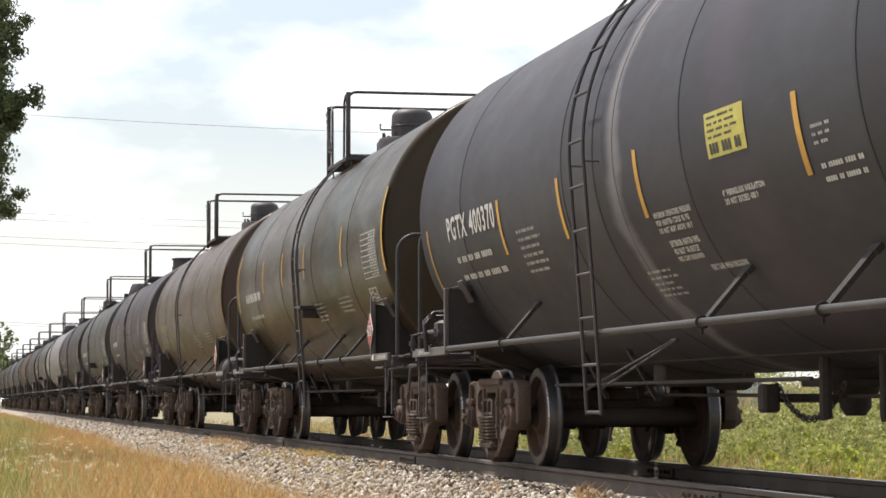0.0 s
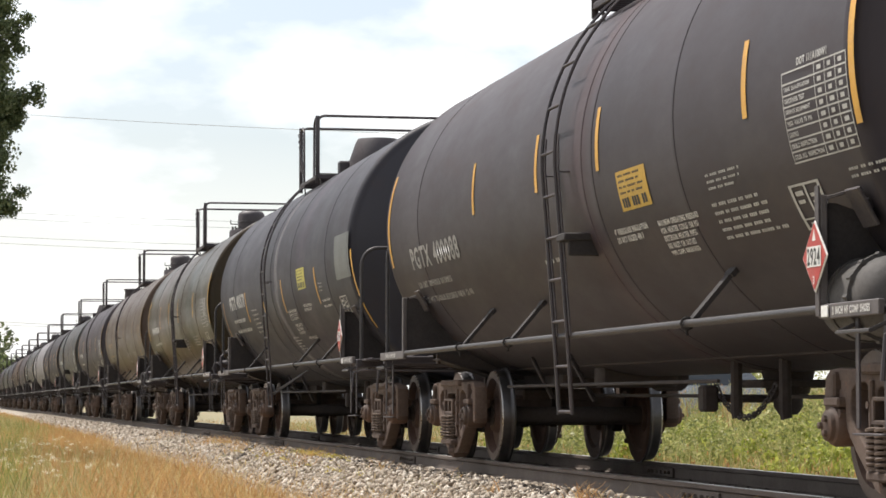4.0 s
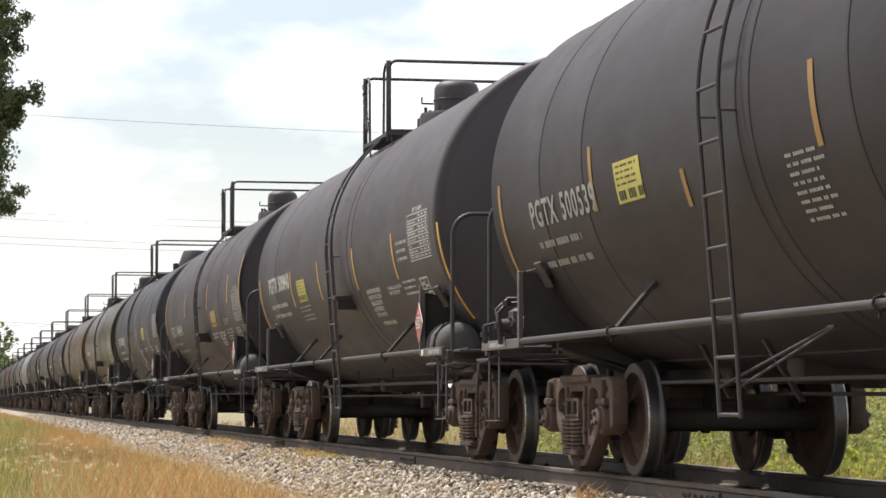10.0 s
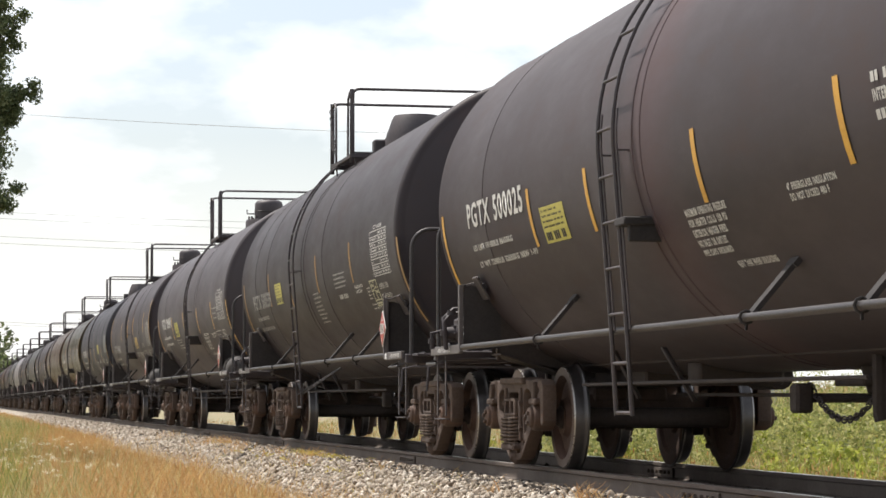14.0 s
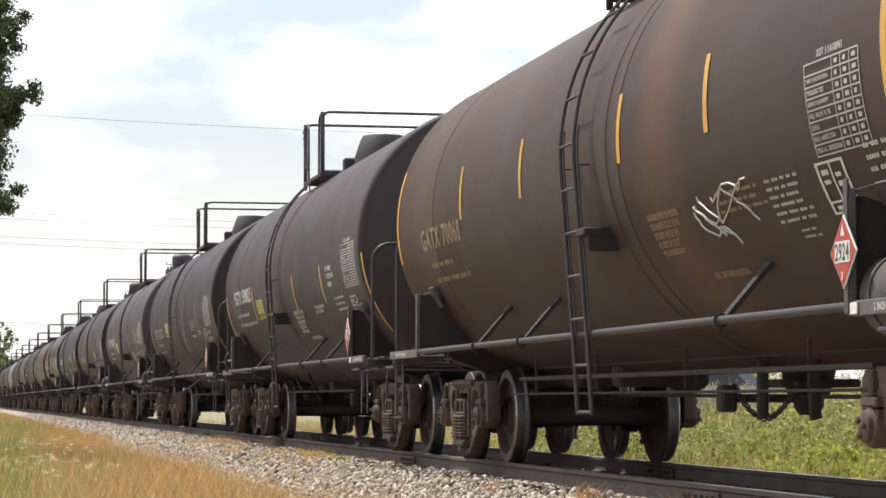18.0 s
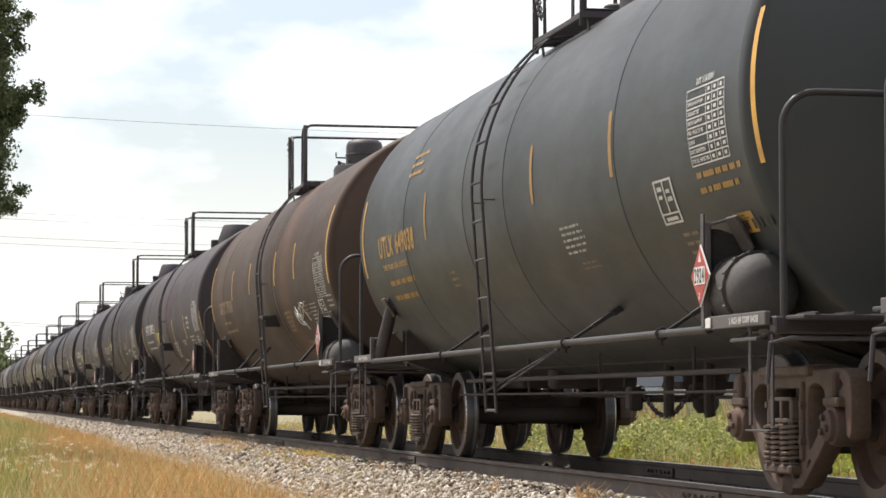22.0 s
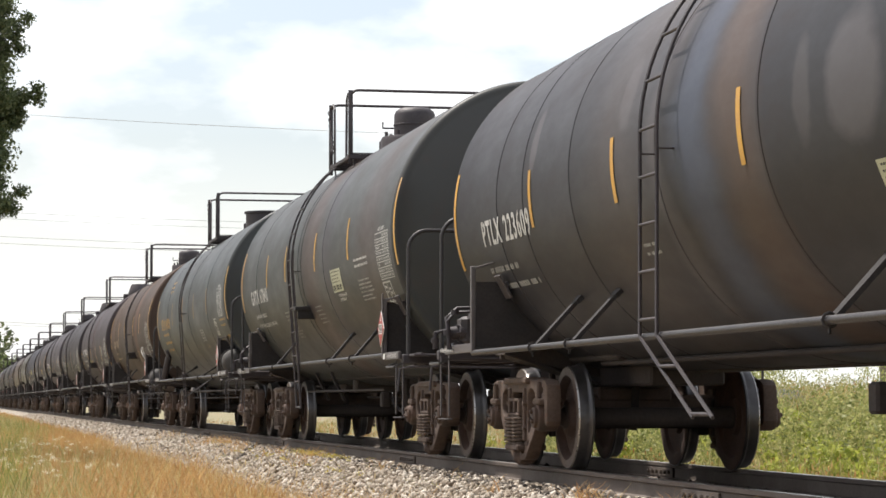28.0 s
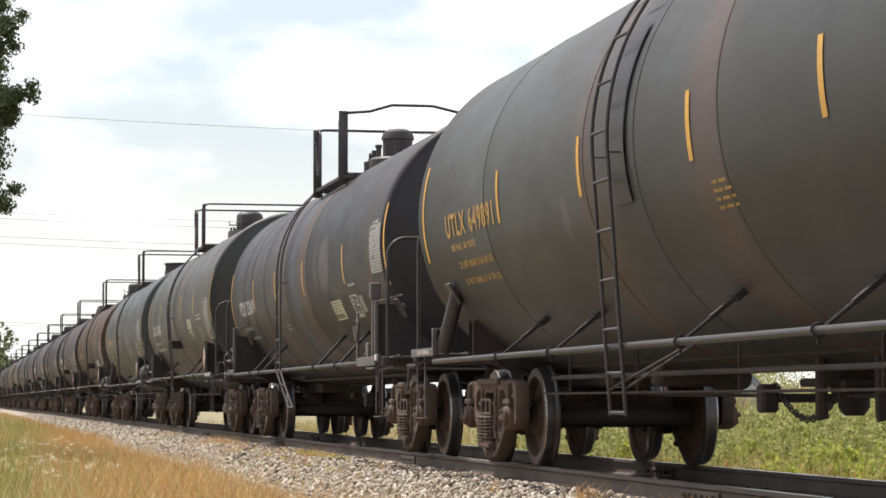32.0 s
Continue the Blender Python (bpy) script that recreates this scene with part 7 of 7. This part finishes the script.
def wire(y, x0, z0, x1, z1, r):
    pts = []
    for i in range(25):
        k = -2.2 + 5.4 * i / 24
        pts.append((x0 + (x1 - x0) * k, y, z0 + (z1 - z0) * k + 0.12 * (k - 0.5) ** 2))
    ob = new("overhead_wire", mesh("overhead_wire", [tube(pts, r, 5)], M_WIRE, 60))
    tagged(ob, "thin overhead power line crossing the sky", "power line", "overhead wires")


wire(100, 3.45, 11.85, 14.4, 11.50, 0.010)
for k, dz in ((0, 0.0), (1, -0.38), (2, -1.45), (3, -1.85)):
    wire(150, 3.4, 11.7 + dz, 15.1, 11.37 + dz, 0.013)
wire(330, 6.2, 10.85, 13.1, 10.5, 0.034)
wire(330, 6.2, 10.45, 13.1, 10.2, 0.026)


def utility_pole(x, y, z, arms):
    """Timber pole that carries the wires at the end of their span."""
    top = tagged(new("utility_pole"), "weathered timber utility pole carrying power lines", "utility pole", "utility poles")
    top.location = (x, y, ground_z(x) - 0.3)
    h = z - top.location.z + 0.5
    part("pole", mesh("pole", [tube_taper([(0, 0, 0), (0, 0, h * 0.5), (0, 0, h)], 0.17, 0.11)], M_BARK, 60), top)
    for k in arms:
        part("crossarm", mesh("crossarm", [chamfer_box((-0.06, -0.9, h - 0.62 + k), (0.06, 0.9, h - 0.5 + k), 0.01)], M_TIE), top)


for y, x0, z0, x1, z1, arms in ((100, 3.45, 11.85, 14.4, 11.5, (0,)), (150, 3.4, 11.7, 15.1, 11.37, (0, -0.38, -1.45, -1.85)), (330, 6.2, 10.85, 13.1, 10.5, (0, -0.4))):
    for k in (-2.2, 3.2):
        utility_pole(x0 + (x1 - x0) * k, y, z0 + (z1 - z0) * k + 0.12 * (k - 0.5) ** 2, arms)


# ---- parked vehicles beyond the weeds ----
M_CARWHITE = surface("white_car_paint", (0.70, 0.70, 0.69), (0.62, 0.62, 0.61), 0.25, 0.0, 1, 60, 0.02)
M_CARGREY = surface("silver_car_paint", (0.36, 0.37, 0.38), (0.30, 0.31, 0.32), 0.25, 0.5, 1, 60, 0.02)
M_TYRE = surface("tyre_rubber", (0.022, 0.022, 0.022), (0.035, 0.034, 0.033), 0.8)
M_CHROME = surface("chrome_rim", (0.62, 0.62, 0.62), (0.5, 0.5, 0.5), 0.18, 0.95, 6, 60, 0.03)
M_GLASSDARK = surface("tinted_car_glass", (0.03, 0.035, 0.04), (0.04, 0.045, 0.05), 0.08, 0.0, 1, 60, 0.0)


def prism(profile, half, inset):
    """Body from a side profile of (along, up), rounded in towards the top."""
    n = len(profile)
    zs = [p[1] for p in profile]
    z0, z1 = min(zs), max(zs)
    v = []
    for s in (-1, 1):
        for a, z in profile:
            k = (z - z0) / (z1 - z0)
            v.append((a, s * (half - inset * k * k), z))
    f = [list(range(n))[::-1], list(range(n, 2 * n))] + [[i, (i + 1) % n, n + (i + 1) % n, n + i] for i in range(n)]
    return v, f


def car_wheel_mesh():
    ps = [revolve([(-0.11, 0.20), (-0.11, 0.31), (-0.08, 0.34), (0.08, 0.34), (0.11, 0.31), (0.11, 0.20)], 28)]
    return mesh("tyre", ps, M_TYRE)


def car_rim_mesh():
    ps = [revolve([(-0.10, 0.205), (-0.115, 0.21), (-0.09, 0.17), (-0.05, 0.02)], 24), revolve([(0.10, 0.205), (0.115, 0.21), (0.09, 0.17), (0.05, 0.02)], 24)]
    for k in range(5):
        t = 2 * math.pi * k / 5
        for s in (-1, 1):
            ps.append(bar((0.03 * math.cos(t), s * 0.10, 0.03 * math.sin(t)), (0.2 * math.cos(t), s * 0.115, 0.2 * math.sin(t)), 0.05, 0.02))
    return mesh("rim", ps, M_CHROME)


def vehicle(x, y, turn, paint, label, kind):
    z = ground_z(x) + 0.0
    top = tagged(new("parked_car" if kind != "pickup" else "pickup_truck"), label, "car" if kind != "pickup" else "pickup truck")
    top.matrix_basis = pose(x, y, z, 0, 0, turn)
    if kind == "pickup":
        low = [(-2.7, 0.42), (2.65, 0.42), (2.72, 0.7), (2.6, 1.02), (1.45, 1.10), (0.95, 1.12), (-0.75, 1.12), (-0.8, 1.08), (-2.7, 1.08)]
        cab = [(1.25, 1.10), (0.65, 1.78), (-0.55, 1.80), (-0.85, 1.10)]
        ax, r = (1.75, -1.65), 0.36
    elif kind == "van":
        low = [(-2.5, 0.35), (2.4, 0.35), (2.5, 0.7), (2.3, 1.05), (1.7, 1.15), (1.1, 1.95), (0.7, 2.05), (-2.4, 2.05), (-2.5, 1.8)]
        cab = [(1.62, 1.16), (1.15, 1.85), (0.5, 1.86), (0.5, 1.16)]
        ax, r = (1.5, -1.6), 0.34
    else:
        low = [(-2.25, 0.32), (2.2, 0.32), (2.3, 0.55), (2.15, 0.85), (1.1, 0.98), (-1.7, 1.02), (-2.2, 0.95), (-2.3, 0.6)]
        cab = [(1.05, 0.96), (0.35, 1.45), (-1.0, 1.48), (-1.75, 1.0)]
        ax, r = (1.35, -1.35), 0.33
    bm_half = 0.92
    part("body", mesh("body", [prism(low, bm_half, 0.06)], paint, 25), top)
    part("cabin", mesh("cabin", [prism(cab, bm_half - (0.06 if kind != "van" else -0.006), 0.16 if kind != "van" else 0.0)], M_GLASSDARK, 25), top, "dark tinted glass cabin")
    c0, c1 = cab[1], cab[2]
    part("roof", mesh("roof", [chamfer_box((c1[0], -bm_half + 0.24, c1[1] - 0.02), (c0[0], bm_half - 0.24, c1[1] + 0.03), 0.02)], paint), top)
    for a in ax:
        for s in (-1, 1):
            t = part("wheel", shared("tyre", car_wheel_mesh), top, at=pose(a, s * (bm_half - 0.10), 0.34))
            part("rim", shared("rim", car_rim_mesh), t, "chrome wheel rim")
    ends = low[0][0], low[1][0]
    for e, m, nm in ((ends[1] + 0.07, M_SIGN, "headlight"), (ends[0] - 0.02, M_RED, "tail_light")):
        for s in (-1, 1):
            part(nm, mesh(nm, [chamfer_box((e - 0.05, s * 0.72 - 0.14, 0.68), (e + 0.05, s * 0.72 + 0.14, 0.86), 0.03)], m), top)
    for e in (ends[1] + 0.06, ends[0] - 0.03):
        part("bumper", mesh("bumper", [chamfer_box((e - 0.08, -0.9, 0.38), (e + 0.08, 0.9, 0.56), 0.04)], M_CHROME if kind == "pickup" else paint), top)
    return top


vehicle(14.7, 50.0, 20, M_CARGREY, "silver pickup truck parked beyond the weeds", "pickup")
vehicle(17.0, 56.0, 100, M_CARWHITE, "white car parked beyond the weeds", "car")


# ---- motion: the train draws away along the track ----
def motions():
    walk(CROWN, [(t, pose(dx, 0, dz)) for t, dx, dz in (
        (0, 0.0, -0.06), (1, -0.014, -0.008), (2, 0.0, 0.019), (3, 0.006, 0.002), (4, 0.018, -0.03), (5, 0.012, -0.047), (6, 0.0, 0.005), (7, 0.0, -0.008), (8, 0.0, -0.008), (9, -0.014, 0.005), (10, 0.0, -0.008),
        (11, 0.012, -0.02), (12, 0.038, -0.034), (13, 0.012, -0.02), (14, -0.04, 0.031), (15, -0.027, 0.025), (16, -0.027, 0.012), (17, -0.014, -0.02), (18, -0.027, 0.005), (19, -0.027, 0.005), (20, 0.012, -0.008),
        (21, 0.038, -0.047), (22, 0.025, 0.005), (23, 0.038, -0.02), (24, 0.038, -0.034), (25, 0.064, -0.06), (26, 0.054, -0.043), (27, 0.034, -0.011), (28, 0.025, -0.02), (29, 0.012, -0.008), (30, 0.0, 0.019), (31, -0.066, 0.031), (32, -0.066, 0.019))])
    step = 4 / FPS
    for k, (car, centre, sets) in enumerate(CARS):
        walk(car, [(t, pose(TRACK_X, centre + travelled(t), 0)) for t in range(0, 33, 2)])
        if k < 11:      # wheels of the cars that pass close by
            for a in sets:
                y = a.location.y
                walk(a, [(i * step, pose(0, y, 0.457, -math.degrees(travelled(i * step) / 0.457))) for i in range(int(round(DURATION / step)) + 1)])


motions()
